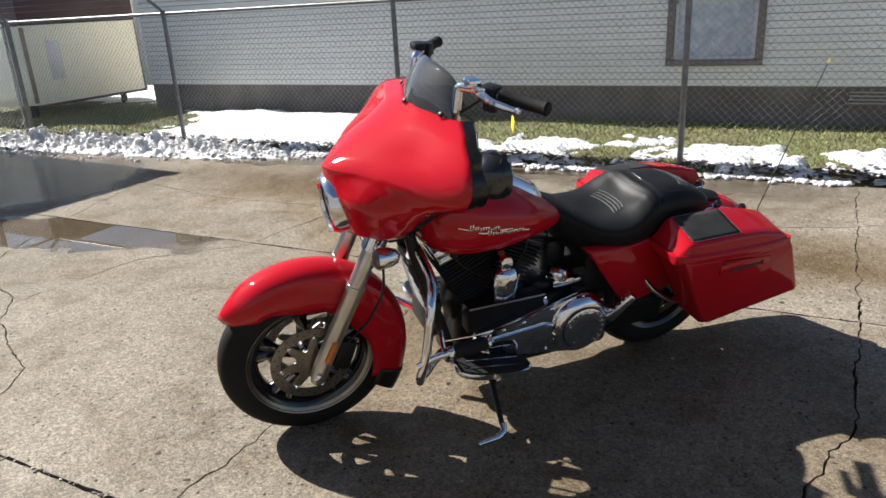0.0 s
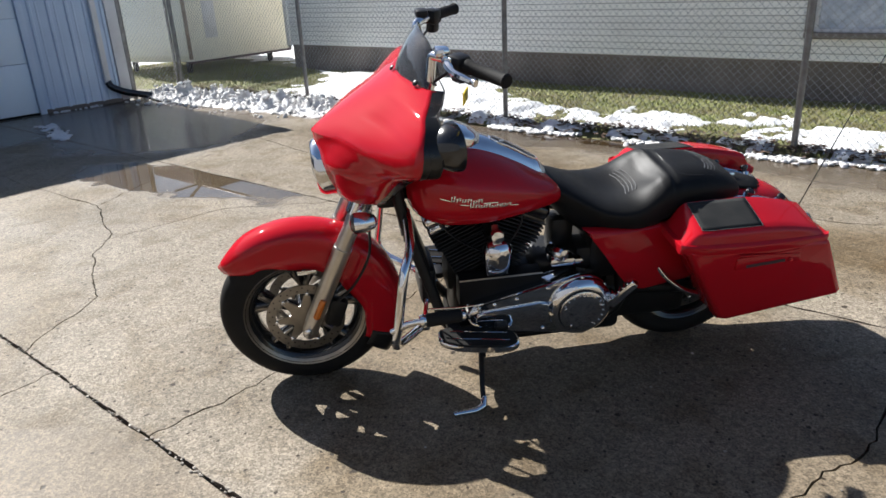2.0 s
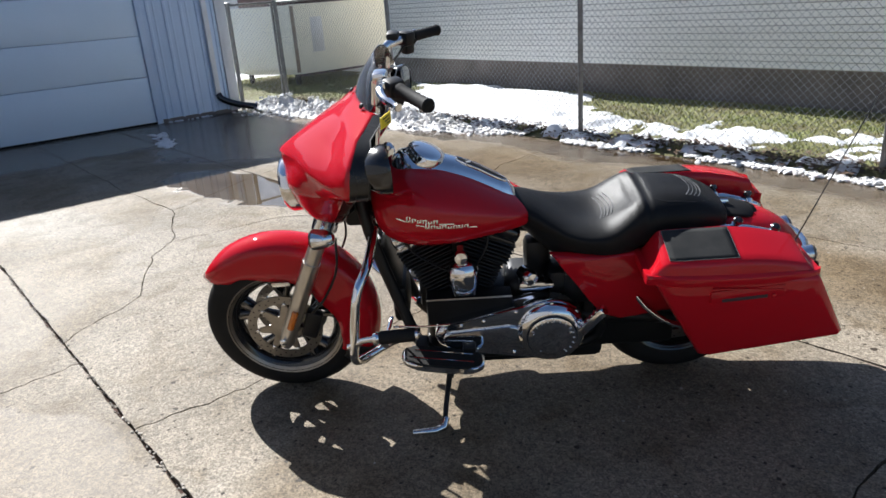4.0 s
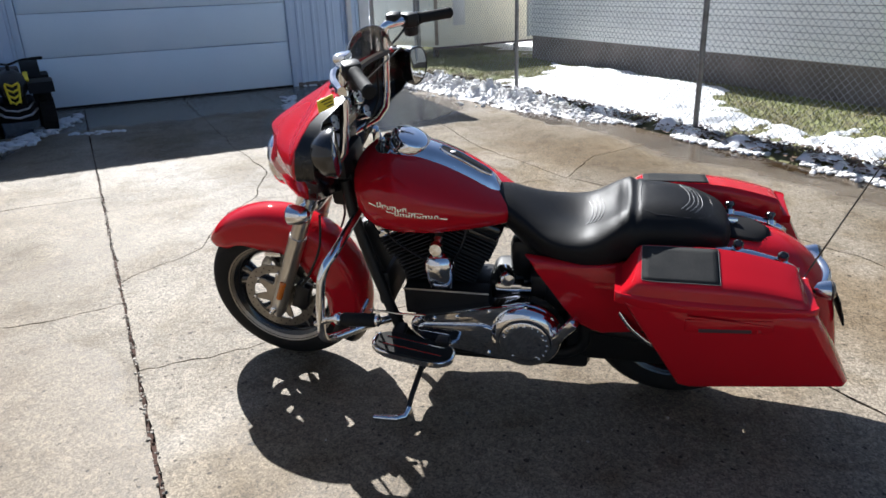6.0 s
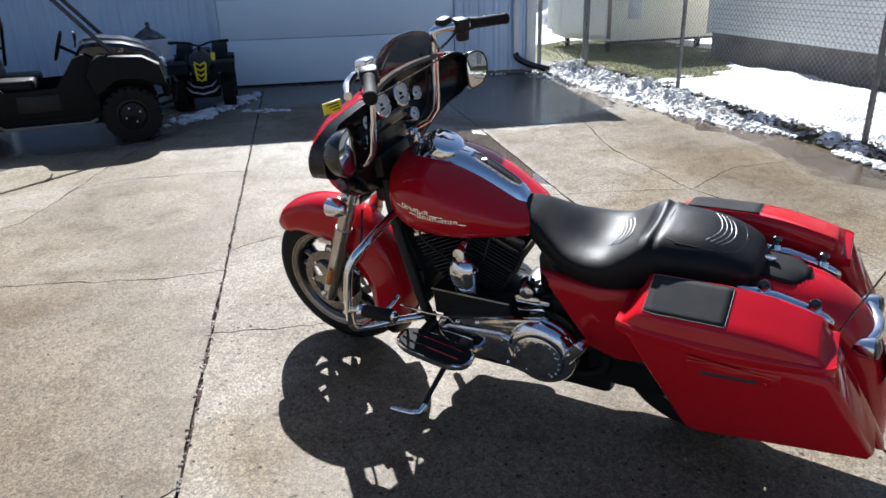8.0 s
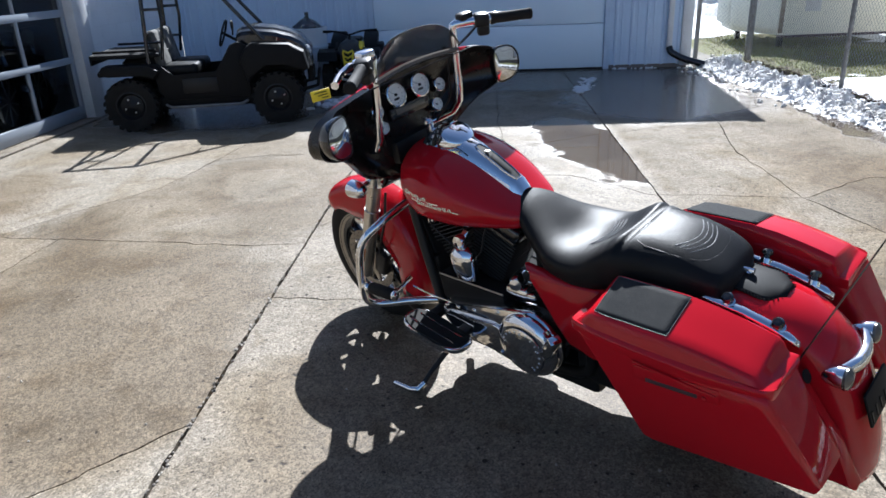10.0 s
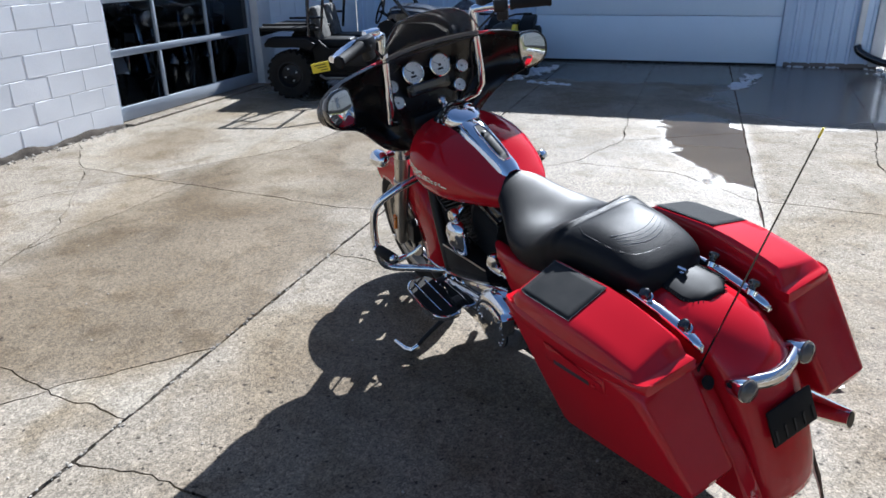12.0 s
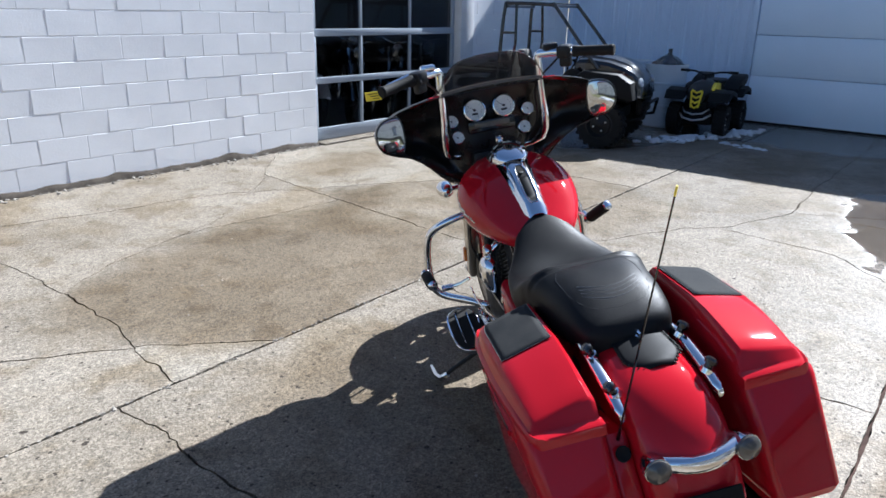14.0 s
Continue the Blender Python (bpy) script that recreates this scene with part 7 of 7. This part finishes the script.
bm = bmnew()
tube(bm, [(-0.70, 0.40, 0.115), (-0.69, 0.43, 0.098), (-0.66, 0.445, 0.097), (-0.575, 0.452, 0.098)], [0.012, 0.014, 0.013, 0.010], 10)
bpart("stand_foot", bm, M_CHROME, stand, "chrome foot")
bm = bmnew()
tube(bm, [(-0.76, 0.14, 0.255), (-0.725, 0.27, 0.195)], 0.008, 8)
bpart("stand_spring", bm, M_BLACK, stand)
bm = bmnew()
tube(bm, [(-0.95, -0.16, 0.28), (-1.25, -0.22, 0.235), (-1.5, -0.228, 0.235), (-2.03, -0.222, 0.287)], [0.035, 0.04, 0.044, 0.042], 18)
ex = bpart("muffler", bm, M_CHROME, None, "long chrome muffler with a fishtail tip")
bm = bmnew()
loft(bm, [[Vector((x, -0.220 + w * math.cos(a), zc + h * math.sin(a))) for a in [2 * math.pi * k / 16 for k in range(16)]] for x, zc, w, h in ((-2.02, 0.286, 0.043, 0.043), (-2.09, 0.297, 0.030, 0.038), (-2.165, 0.312, 0.018, 0.032))])
bpart("fishtail_tip", bm, M_CHROME, ex)
bm = bmnew()
loft(bm, [[Vector((x, -0.220 + 0.014 * math.cos(a), 0.312 + 0.028 * math.sin(a))) for a in [2 * math.pi * k / 16 for k in range(16)]] for x in (-2.160, -2.1665)])
bpart("outlet", bm, M_BLACK, ex)


# ---- other vehicles and clutter ----
def knobbly_tyre(bm, m, r, w):
    prof = [(r * 0.58, -w * 0.42), (r * 0.80, -w * 0.5), (r * 0.93, -w * 0.46), (r * 0.97, -w * 0.25), (r * 0.98, 0), (r * 0.97, w * 0.25), (r * 0.93, w * 0.46), (r * 0.80, w * 0.5), (r * 0.58, w * 0.42)]
    rr = [[bm.verts.new(m @ Vector((a * math.cos(t), a * math.sin(t), h))) for t in [2 * math.pi * k / 36 for k in range(36)]] for a, h in prof]
    skin(bm, rr, True, False)


LUGS = {}


def tread_lugs(parent, m, r, w, lugs=22):
    """Rubber blocks round the tread, each on one shared mesh."""
    if (r, w) not in LUGS:
        bm = bmnew()
        box(bm, (0, 0, 0), (0.03 * r / 0.3, 0.045 * r / 0.3, w * 0.28), 0.002, None, 1)
        bmesh.ops.recalc_face_normals(bm, faces=bm.faces)
        me = bpy.data.meshes.new("tread_lug")
        bm.to_mesh(me)
        bm.free()
        me.materials.append(M_RUBBER)
        LUGS[(r, w)] = me
    for k in range(lugs):
        for h, o in ((-0.3, 0), (0.3, 0.5), (0.0, 0.25)):
            ob = new("tread_lug", LUGS[(r, w)])
            ob.parent = parent
            ob.matrix_local = m @ Matrix.Rotation(2 * math.pi * (k + o) / lugs, 4, "Z") @ Matrix.Translation((r * 0.975, 0, h * w))


def off_road_wheel(parent, c, r, w, s, rim_mat=M_BLACK):
    m = axis(c, (0, s, 0))
    bm = bmnew()
    knobbly_tyre(bm, m, r, w)
    ty = part("wheel", bm, M_RUBBER, parent, "knobbly black tyre")
    tread_lugs(ty, m, r, w)
    bm = bmnew()
    lathe(bm, [(r * 0.60, -w * 0.4), (r * 0.60, w * 0.40), (r * 0.52, w * 0.42), (r * 0.42, w * 0.22), (r * 0.2, w * 0.26), (r * 0.12, w * 0.34), (0, w * 0.35)], m, 28)
    hubp = part("rim", bm, rim_mat, ty)
    for k in range(4):
        a = k * math.pi / 2 + 0.4
        bm = bmnew()
        lathe(bm, [(r * 0.035, 0), (r * 0.035, w * 0.08), (0, w * 0.09)], m @ Matrix.Translation((r * 0.27 * math.cos(a), r * 0.27 * math.sin(a), w * 0.25)), 8)
        part("lug_nut", bm, M_ALU, ty)
    return ty


utv = thing("utility_buggy", pose(-5.97, -0.15, 0, 0, 0, 101.4) @ Matrix.Scale(0.88, 4), "black side-by-side utility buggy with an open roll cage, parked", "utility vehicle")
for x in (0.88, -0.90):
    for s in (1, -1):
        off_road_wheel(utv, (x, 0.58 * s, 0.315), 0.315, 0.25, s)
bm = bmnew()
box(bm, (-0.1, 0, 0.42), (2.3, 0.86, 0.16), 0.04)
box(bm, (0.02, 0, 0.32), (1.20, 1.14, 0.16), 0.03)
part("chassis", bm, M_PLASTIC, utv)
for s in (1, -1):
    bm = bmnew()
    plate(bm, [(0.55, 0.36), (0.60, 0.95), (0.46, 1.02), (0.36, 0.98), (0.16, 0.66), (-0.36, 0.64), (-0.52, 0.80), (-0.60, 0.80), (-0.55, 0.45), (-0.45, 0.35)], 0.05 * s, side(0.58 * s), 0.015)
    part("door_panel", bm, M_PLASTIC, utv, "black moulded side panel")
    bm = bmnew()
    o = [(0.46, 0.80), (0.54, 0.94), (0.62, 1.0), (1.08, 0.97), (1.25, 0.87), (1.30, 0.66), (1.22, 0.62), (1.16, 0.70), (1.02, 0.76), (0.76, 0.76), (0.62, 0.66), (0.55, 0.5)]
    plate(bm, o, 0.30 * s, side(0.42 * s), 0.03)
    part("front_fender", bm, M_PLASTIC, utv)
    bm = bmnew()
    plate(bm, [(-0.50, 0.72), (-0.62, 0.80), (-1.15, 0.80), (-1.22, 0.72), (-1.20, 0.68), (-1.10, 0.70), (-0.70, 0.70), (-0.58, 0.62)], 0.30 * s, side(0.42 * s), 0.02)
    part("rear_fender", bm, M_PLASTIC, utv)
    bm = bmnew()
    cage = [(0.78, 0.59, 1.02), (0.62, 0.585, 1.20), (0.14, 0.525, 1.765), (0.06, 0.52, 1.80), (-0.50, 0.52, 1.81), (-0.58, 0.525, 1.77), (-0.61, 0.56, 1.30), (-0.63, 0.58, 0.80)]
    tube(bm, [(x, y * s, z) for x, y, z in cage], 0.024, 10, smooth_pts=3)
    tube(bm, [(-0.42, 0.52 * s, 1.80), (-0.40, 0.55 * s, 1.30), (-0.46, 0.58 * s, 0.84)], 0.020, 8)
    for z in (1.05, 1.43):
        tube(bm, [(-0.615, 0.56 * s, z), (-0.41, 0.56 * s, z)], 0.017, 8)
    part("cage_side", bm, M_GLOSSBLACK, utv, "black tubular cage side")
    bm = bmnew()
    box(bm, (-0.30, 0.29 * s, 0.70), (0.46, 0.46, 0.14), 0.05, seg=3)
    seat_b = part("seat_cushion", bm, M_LEATHER, utv)
    bm = bmnew()
    box(bm, (0, 0, 0.22), (0.12, 0.42, 0.46), 0.05, Matrix.Translation((-0.50, 0.29 * s, 0.74)) @ Matrix.Rotation(radians(-12), 4, "Y"), 3)
    part("backrest", bm, M_CAMO, utv, "grey patterned seat back")
    bm = bmnew()
    lathe(bm, [(0.0, -0.02), (0.055, -0.01), (0.06, 0.02), (0.0, 0.035)], axis((1.30, 0.37 * s, 0.86), (0.9, 0.25 * s, 0.30)), 20)
    part("headlamp", bm, M_LAMPGREY, utv)
bm = bmnew()
tube(bm, [(0.10, -0.52, 1.785), (0.10, 0.52, 1.785)], 0.022, 10)
part("cage_crossbar", bm, M_GLOSSBLACK, utv)
for x, y, z in ((-0.55, 0.52, 1.77), (-0.60, 0.58, 1.15)):
    bm = bmnew()
    tube(bm, [(x, -y, z), (x, y, z)], 0.021, 10)
    part("cage_crossbar", bm, M_GLOSSBLACK, utv)
bm = bmnew()
secs = []
for x, w, z in ((0.44, 0.50, 1.13), (0.50, 0.53, 1.165), (0.62, 0.54, 1.175), (0.90, 0.52, 1.145), (1.10, 0.49, 1.085), (1.22, 0.46, 1.02), (1.29, 0.42, 0.94), (1.33, 0.38, 0.84), (1.34, 0.36, 0.70)):
    low = min(z - 0.05, 0.86 if x < 1.2 else 0.66)
    ring = [(w, low), (w, z - 0.09), (w - 0.03, z - 0.045), (w - 0.10, z - 0.030), (w - 0.16, z - 0.026), (w - 0.19, z), (0.10, z + 0.008), (0.0, z + 0.010)]
    secs.append([Vector((x, y, zz)) for y, zz in ring] + [Vector((x, -y, zz)) for y, zz in ring[-2::-1]])
loft(bm, secs)
part("hood", bm, M_HOOD, utv, "glossy dark hood with a raised middle", 28)
bm = bmnew()
box(bm, (1.30, 0, 0.56), (0.08, 0.62, 0.24), 0.03)
for k in range(4):
    box(bm, (1.345, 0, 0.49 + 0.05 * k), (0.02, 0.46, 0.015), 0.004)
part("grille", bm, M_PLASTIC, utv)
bm = bmnew()
box(bm, (0.92, 0, 0.78), (0.66, 0.86, 0.36), 0.05)
part("front_bay", bm, M_PLASTIC, utv)
bm = bmnew()
tube(bm, [(1.20, -0.36, 0.36), (1.38, -0.34, 0.40), (1.42, -0.30, 0.60), (1.42, 0.30, 0.60), (1.38, 0.34, 0.40), (1.20, 0.36, 0.36)], 0.022, 10)
part("bumper", bm, M_PLASTIC, utv)
bm = bmnew()
box(bm, (-0.90, 0, 0.90), (0.80, 1.16, 0.05), 0.015)
box(bm, (-0.62, 0, 0.80), (0.20, 0.9, 0.16), 0.02)
for y in (-0.56, 0.56):
    tube(bm, [(-0.52, y, 0.96), (-1.26, y, 0.96)], 0.016, 8)
part("cargo_bed", bm, M_PLASTIC, utv, "black cargo bed")
bm = bmnew()
box(bm, (-1.30, 0, 0.87), (0.03, 1.14, 0.12), 0.01)
part("tailgate", bm, M_PLASTIC, utv)
bm = bmnew()
tube(bm, [(0.18 + 0.16 * math.cos(a) * 0.35, 0.28 + 0.17 * math.sin(a), 1.06 + 0.16 * math.cos(a)) for a in [2 * math.pi * k / 24 for k in range(25)]], 0.014, 8)
tube(bm, [(0.18, 0.28, 1.06), (0.42, 0.28, 0.92)], 0.02, 8)
tube(bm, [(0.18, 0.12, 1.06), (0.18, 0.44, 1.06)], 0.012, 6)
part("steering_wheel", bm, M_PLASTIC, utv)
bm = bmnew()
box(bm, (0.46, 0, 0.86), (0.14, 1.0, 0.20), 0.04)
part("dashboard", bm, M_PLASTIC, utv)
bm = bmnew()
tube(bm, [(0.42, -0.61, 1.10), (0.44, -0.70, 1.18)], 0.01, 6)
lathe(bm, [(0, -0.02), (0.05, -0.01), (0.055, 0.012), (0, 0.014)], axis((0.44, -0.72, 1.22), (-1, 0, 0)), 16)
part("side_mirror", bm, M_PLASTIC, utv)
for y in (-0.35, 0.35):
    bm = bmnew()
    tube(bm, [(0.80, y, 0.42), (0.84, y * 1.1, 0.80)], 0.035, 10)
    part("shock_absorber", bm, M_PLASTIC, utv)

for s in (1, -1):
    bm = bmnew()
    tube(bm, [(0.50, 0.60 * s, 0.30), (0.42, 0.66 * s, 0.27), (-0.42, 0.66 * s, 0.27), (-0.50, 0.60 * s, 0.30)], 0.018, 8)
    part("side_step", bm, M_GALV, utv, "bare steel side step")
    bm = bmnew()
    box(bm, (-0.05, 0.635 * s, 0.52), (0.42, 0.012, 0.18), 0.005)
    part("panel_insert", bm, M_BLACK, utv)
quad = thing("quad_bike", pose(-7.86, 1.19, 0, 0, 0, 4), "small black quad bike with a yellow front grille", "quad bike")
for x, w in ((0.40, 0.16), (-0.40, 0.20)):
    for s in (1, -1):
        off_road_wheel(quad, (x, 0.30 * s, 0.20), 0.20, w, s)
bm = bmnew()
secs = []
for x, w, z, h in ((0.62, 0.10, 0.50, 0.09), (0.52, 0.16, 0.54, 0.13), (0.36, 0.18, 0.56, 0.14), (0.15, 0.13, 0.58, 0.13), (-0.05, 0.11, 0.56, 0.10), (-0.40, 0.13, 0.56, 0.09), (-0.60, 0.10, 0.56, 0.06)):
    secs.append([Vector((x, w * math.cos(a), z + h * math.sin(a))) for a in [2 * math.pi * k / 18 for k in range(18)]])
loft(bm, secs)
part("body", bm, M_BLACK, quad)
bm = bmnew()
box(bm, (-0.28, 0, 0.645), (0.50, 0.22, 0.07), 0.03, seg=3)
part("seat", bm, M_LEATHER, quad)
bm = bmnew()
box(bm, (0, 0, 0.36), (1.0, 0.24, 0.18), 0.04)
box(bm, (0.05, 0, 0.24), (0.95, 0.40, 0.20), 0.04)
part("chassis", bm, M_PLASTIC, quad)
for x, s in ((0.40, 1), (0.40, -1), (-0.42, 1), (-0.42, -1)):
    bm = bmnew()
    plate(bm, [(x + dx, z) for dx, z in ((-0.26, 0.46), (-0.20, 0.55), (0.0, 0.60), (0.18, 0.57), (0.25, 0.46), (0.20, 0.47), (0.0, 0.55), (-0.18, 0.50))], 0.26 * s, side(0.15 * s), 0.01)
    part("fender", bm, M_PLASTIC, quad)
grille = None
bm = bmnew()
gm = Matrix.Translation((0.645, 0, 0.47)) @ Matrix.Rotation(radians(-14), 4, "Y")
for z, w in ((0.10, 0.13), (0.035, 0.125), (-0.03, 0.11), (-0.095, 0.085)):
    tube(bm, [gm @ Vector((0, -w * 0.5, z + 0.022)), gm @ Vector((0.012, 0, z - 0.012)), gm @ Vector((0, w * 0.5, z + 0.022))], 0.013, 8)
for s in (1, -1):
    tube(bm, [gm @ Vector((0, 0.068 * s, 0.11)), gm @ Vector((0, 0.045 * s, -0.10))], 0.012, 8)
part("grille", bm, M_YELLOW, quad, "yellow slatted grille")
bm = bmnew()
tube(bm, [(0.58, -0.20, 0.29), (0.68, -0.13, 0.24), (0.70, 0.0, 0.215), (0.68, 0.13, 0.24), (0.58, 0.20, 0.29)], 0.013, 8)
tube(bm, [(0.58, -0.17, 0.36), (0.67, -0.11, 0.31), (0.69, 0.0, 0.29), (0.67, 0.11, 0.31), (0.58, 0.17, 0.36)], 0.011, 8)
part("bumper", bm, M_ALU, quad, "bare metal front bumper")
bm = bmnew()
tube(bm, [(0.16, -0.36, 0.80), (0.22, -0.16, 0.80), (0.28, 0, 0.76), (0.22, 0.16, 0.80), (0.16, 0.36, 0.80)], 0.012, 8, smooth_pts=3)
tube(bm, [(0.28, 0, 0.76), (0.36, 0, 0.55)], 0.018, 8)
part("handlebar", bm, M_PLASTIC, quad)
for s in (1, -1):
    bm = bmnew()
    tube(bm, [(0.165, 0.25 * s, 0.80), (0.155, 0.37 * s, 0.80)], 0.018, 10)
    part("grip", bm, M_RUBBER, quad)
for s in (1, -1):
    bm = bmnew()
    plate(bm, [(-0.18, 0.56), (-0.30, 0.66), (-0.62, 0.74), (-0.72, 0.72), (-0.66, 0.62), (-0.40, 0.54)], 0.20 * s, side(0.13 * s), 0.012)
    part("tail_wing", bm, M_PLASTIC, quad)
    bm = bmnew()
    plate(bm, [(0.10, 0.50), (0.16, 0.66), (0.36, 0.68), (0.50, 0.60), (0.46, 0.52)], 0.05 * s, side(0.13 * s), 0.012)
    part("shroud", bm, M_YELLOW if s > 0 else M_PLASTIC, quad)


def barrel(m, label):
    ob = thing("plastic_barrel", m, label, "barrel", "barrels by the workshop")
    bm = bmnew()
    lathe(bm, [(0.25, 0.0), (0.27, 0.02), (0.275, 0.28), (0.285, 0.29), (0.285, 0.31), (0.275, 0.32), (0.28, 0.58), (0.29, 0.59), (0.29, 0.61), (0.28, 0.62), (0.28, 0.84), (0.265, 0.84), (0.26, 0.60)], Matrix.Identity(4), 30)
    part("drum", bm, M_BAIT, ob)
    bm = bmnew()
    rr = [[bm.verts.new(Vector((a * math.cos(t), a * math.sin(t), h))) for t in [2 * math.pi * k / 30 for k in range(30)]] for a, h in ((0.275, 0.825), (0.295, 0.825), (0.295, 0.855), (0.27, 0.855), (0.275, 0.825))]
    skin(bm, rr, True, False)
    part("rim", bm, M_BAIT, ob)
    return ob


barrel(pose(-7.85, 0.56, 0.0, 0, 0, 0), "pale plastic barrel with rubbish heaped above its rim")
barrel(pose(-8.15, -0.05, 0.0, 0, 0, 40), "pale plastic barrel standing against the steel wall")
bag = thing("rubbish_bag", pose(-7.87, 0.58, 0.80), "black plastic rubbish heaped on a barrel", "rubbish")
bm = bmnew()
g = bmesh.ops.create_icosphere(bm, subdivisions=3, radius=1.0)["verts"]
for v in g:
    k = 1 + 0.25 * noise.noise(v.co * 2.2) + 0.12 * noise.noise(v.co * 6)
    up = max(0, v.co.z)
    v.co = Vector((v.co.x * 0.24 * k * (1 - 0.55 * up), v.co.y * 0.24 * k * (1 - 0.55 * up), v.co.z * 0.17 * k + 0.02))
part("sack", bm, M_GLOSSBLACK, bag)
bm = bmnew()
tube(bm, [(0.0, 0, 0.10), (0.01, 0.01, 0.18), (0.0, 0.0, 0.25)], [0.05, 0.022, 0.03], 10)
part("knot", bm, M_GLOSSBLACK, bag)

# scrap on the ground
litter = thing("paper_scrap", pose(-0.33, 4.36, 0.004, 0, 0, 30), "crumpled white paper scrap on the concrete", "litter")
bm = bmnew()
sheet(bm, -0.04, 0.04, -0.028, 0.028, 0.006, lambda x, y: 0.008 + 0.012 * abs(noise.noise(Vector((x * 30, y * 30, 1)))))
part("sheet", bm, M_WHITETRIM, litter)


# motorcycles in the showroom
def showroom_bike(m, paint):
    ob = thing("showroom_motorcycle", m, "motorcycle parked in the dim showroom", "motorcycle", "showroom motorcycles")
    for x, r in ((0.75, 0.32), (-0.75, 0.31)):
        bm = bmnew()
        tube(bm, [(x + r * math.cos(a), 0, r + 0.02 + r * math.sin(a) * 0.98) for a in [2 * math.pi * k / 28 for k in range(29)]], 0.055, 8)
        w = part("wheel", bm, M_RUBBER, ob)
        bm = bmnew()
        for k in range(9):
            a = k * 2 * math.pi / 9
            tube(bm, [(x, 0, r + 0.02), (x + r * 0.9 * math.cos(a), 0, r + 0.02 + r * 0.9 * math.sin(a))], 0.008, 5)
        part("spokes", bm, M_ALU, w)
        bm = bmnew()
        fender_arc(bm, (x, 0, r + 0.02), 20 if x > 0 else 10, 170, 16, lambda t: r + 0.09, lambda t: 0.07, lambda t: 0.02)
        part("fender", bm, paint, ob)
    bm = bmnew()
    loft(bm, [superring(c, w, u, d, 18, 2.3, x) for x, c, w, u, d in ((0.38, 0.86, 0.04, 0.05, 0.05), (0.30, 0.87, 0.13, 0.10, 0.09), (0.12, 0.86, 0.16, 0.11, 0.10), (-0.08, 0.84, 0.10, 0.07, 0.07), (-0.15, 0.83, 0.04, 0.03, 0.03))])
    part("fuel_tank", bm, paint, ob)
    bm = bmnew()
    loft(bm, [superring(c, w, u, d, 18, 2.4, x) for x, c, w, u, d in ((-0.10, 0.80, 0.06, 0.04, 0.05), (-0.25, 0.74, 0.16, 0.05, 0.06), (-0.42, 0.76, 0.15, 0.08, 0.06), (-0.70, 0.78, 0.11, 0.07, 0.05), (-0.80, 0.77, 0.04, 0.03, 0.03))])
    part("seat", bm, M_LEATHER, ob)
    bm = bmnew()
    box(bm, (0.05, 0, 0.42), (0.5, 0.26, 0.32), 0.06, seg=3)
    part("engine", bm, M_CHROME, ob)
    bm = bmnew()
    for s in (1, -1):
        tube(bm, [(0.75, 0.09 * s, 0.34), (0.45, 0.09 * s, 0.98)], 0.025, 8)
    part("fork", bm, M_CHROME, ob)
    bm = bmnew()
    tube(bm, [(0.20, -0.42, 1.08), (0.38, -0.22, 1.10), (0.42, 0, 1.04), (0.38, 0.22, 1.10), (0.20, 0.42, 1.08)], 0.014, 8, smooth_pts=3)
    part("handlebar", bm, M_CHROME, ob)
    bm = bmnew()
    lathe(bm, [(0.03, -0.10), (0.08, -0.05), (0.095, 0.02), (0.085, 0.035), (0, 0.045)], axis((0.56, 0, 0.95), (1, 0, 0)), 20)
    part("headlamp", bm, M_CHROME, ob)
    return ob


paints = (M_HOOD, M_WHITETRIM, M_GLOSSBLACK)
first = [showroom_bike(pose(-5.55, -2.84, 0.02, -9, 0, 60), p) for p in paints]
for p, m in ((1, pose(-3.9, -2.94, 0.02, -9, 0, 75)), (2, pose(-4.75, -2.89, 0.02, -9, 0, 70))):
    first[p].matrix_world = m
for p, m in ((2, pose(-6.6, -3.14, 0.02, -9, 0, 60)), (0, pose(-3.0, -3.04, 0.02, -9, 0, 75)), (1, pose(-5.2, -4.6, 0.02, -9, 0, 50)), (2, pose(-4.0, -4.8, 0.02, -9, 0, 60)), (1, pose(-6.9, -4.9, 0.02, -9, 0, 50))):
    copy_thing(first[p], m)
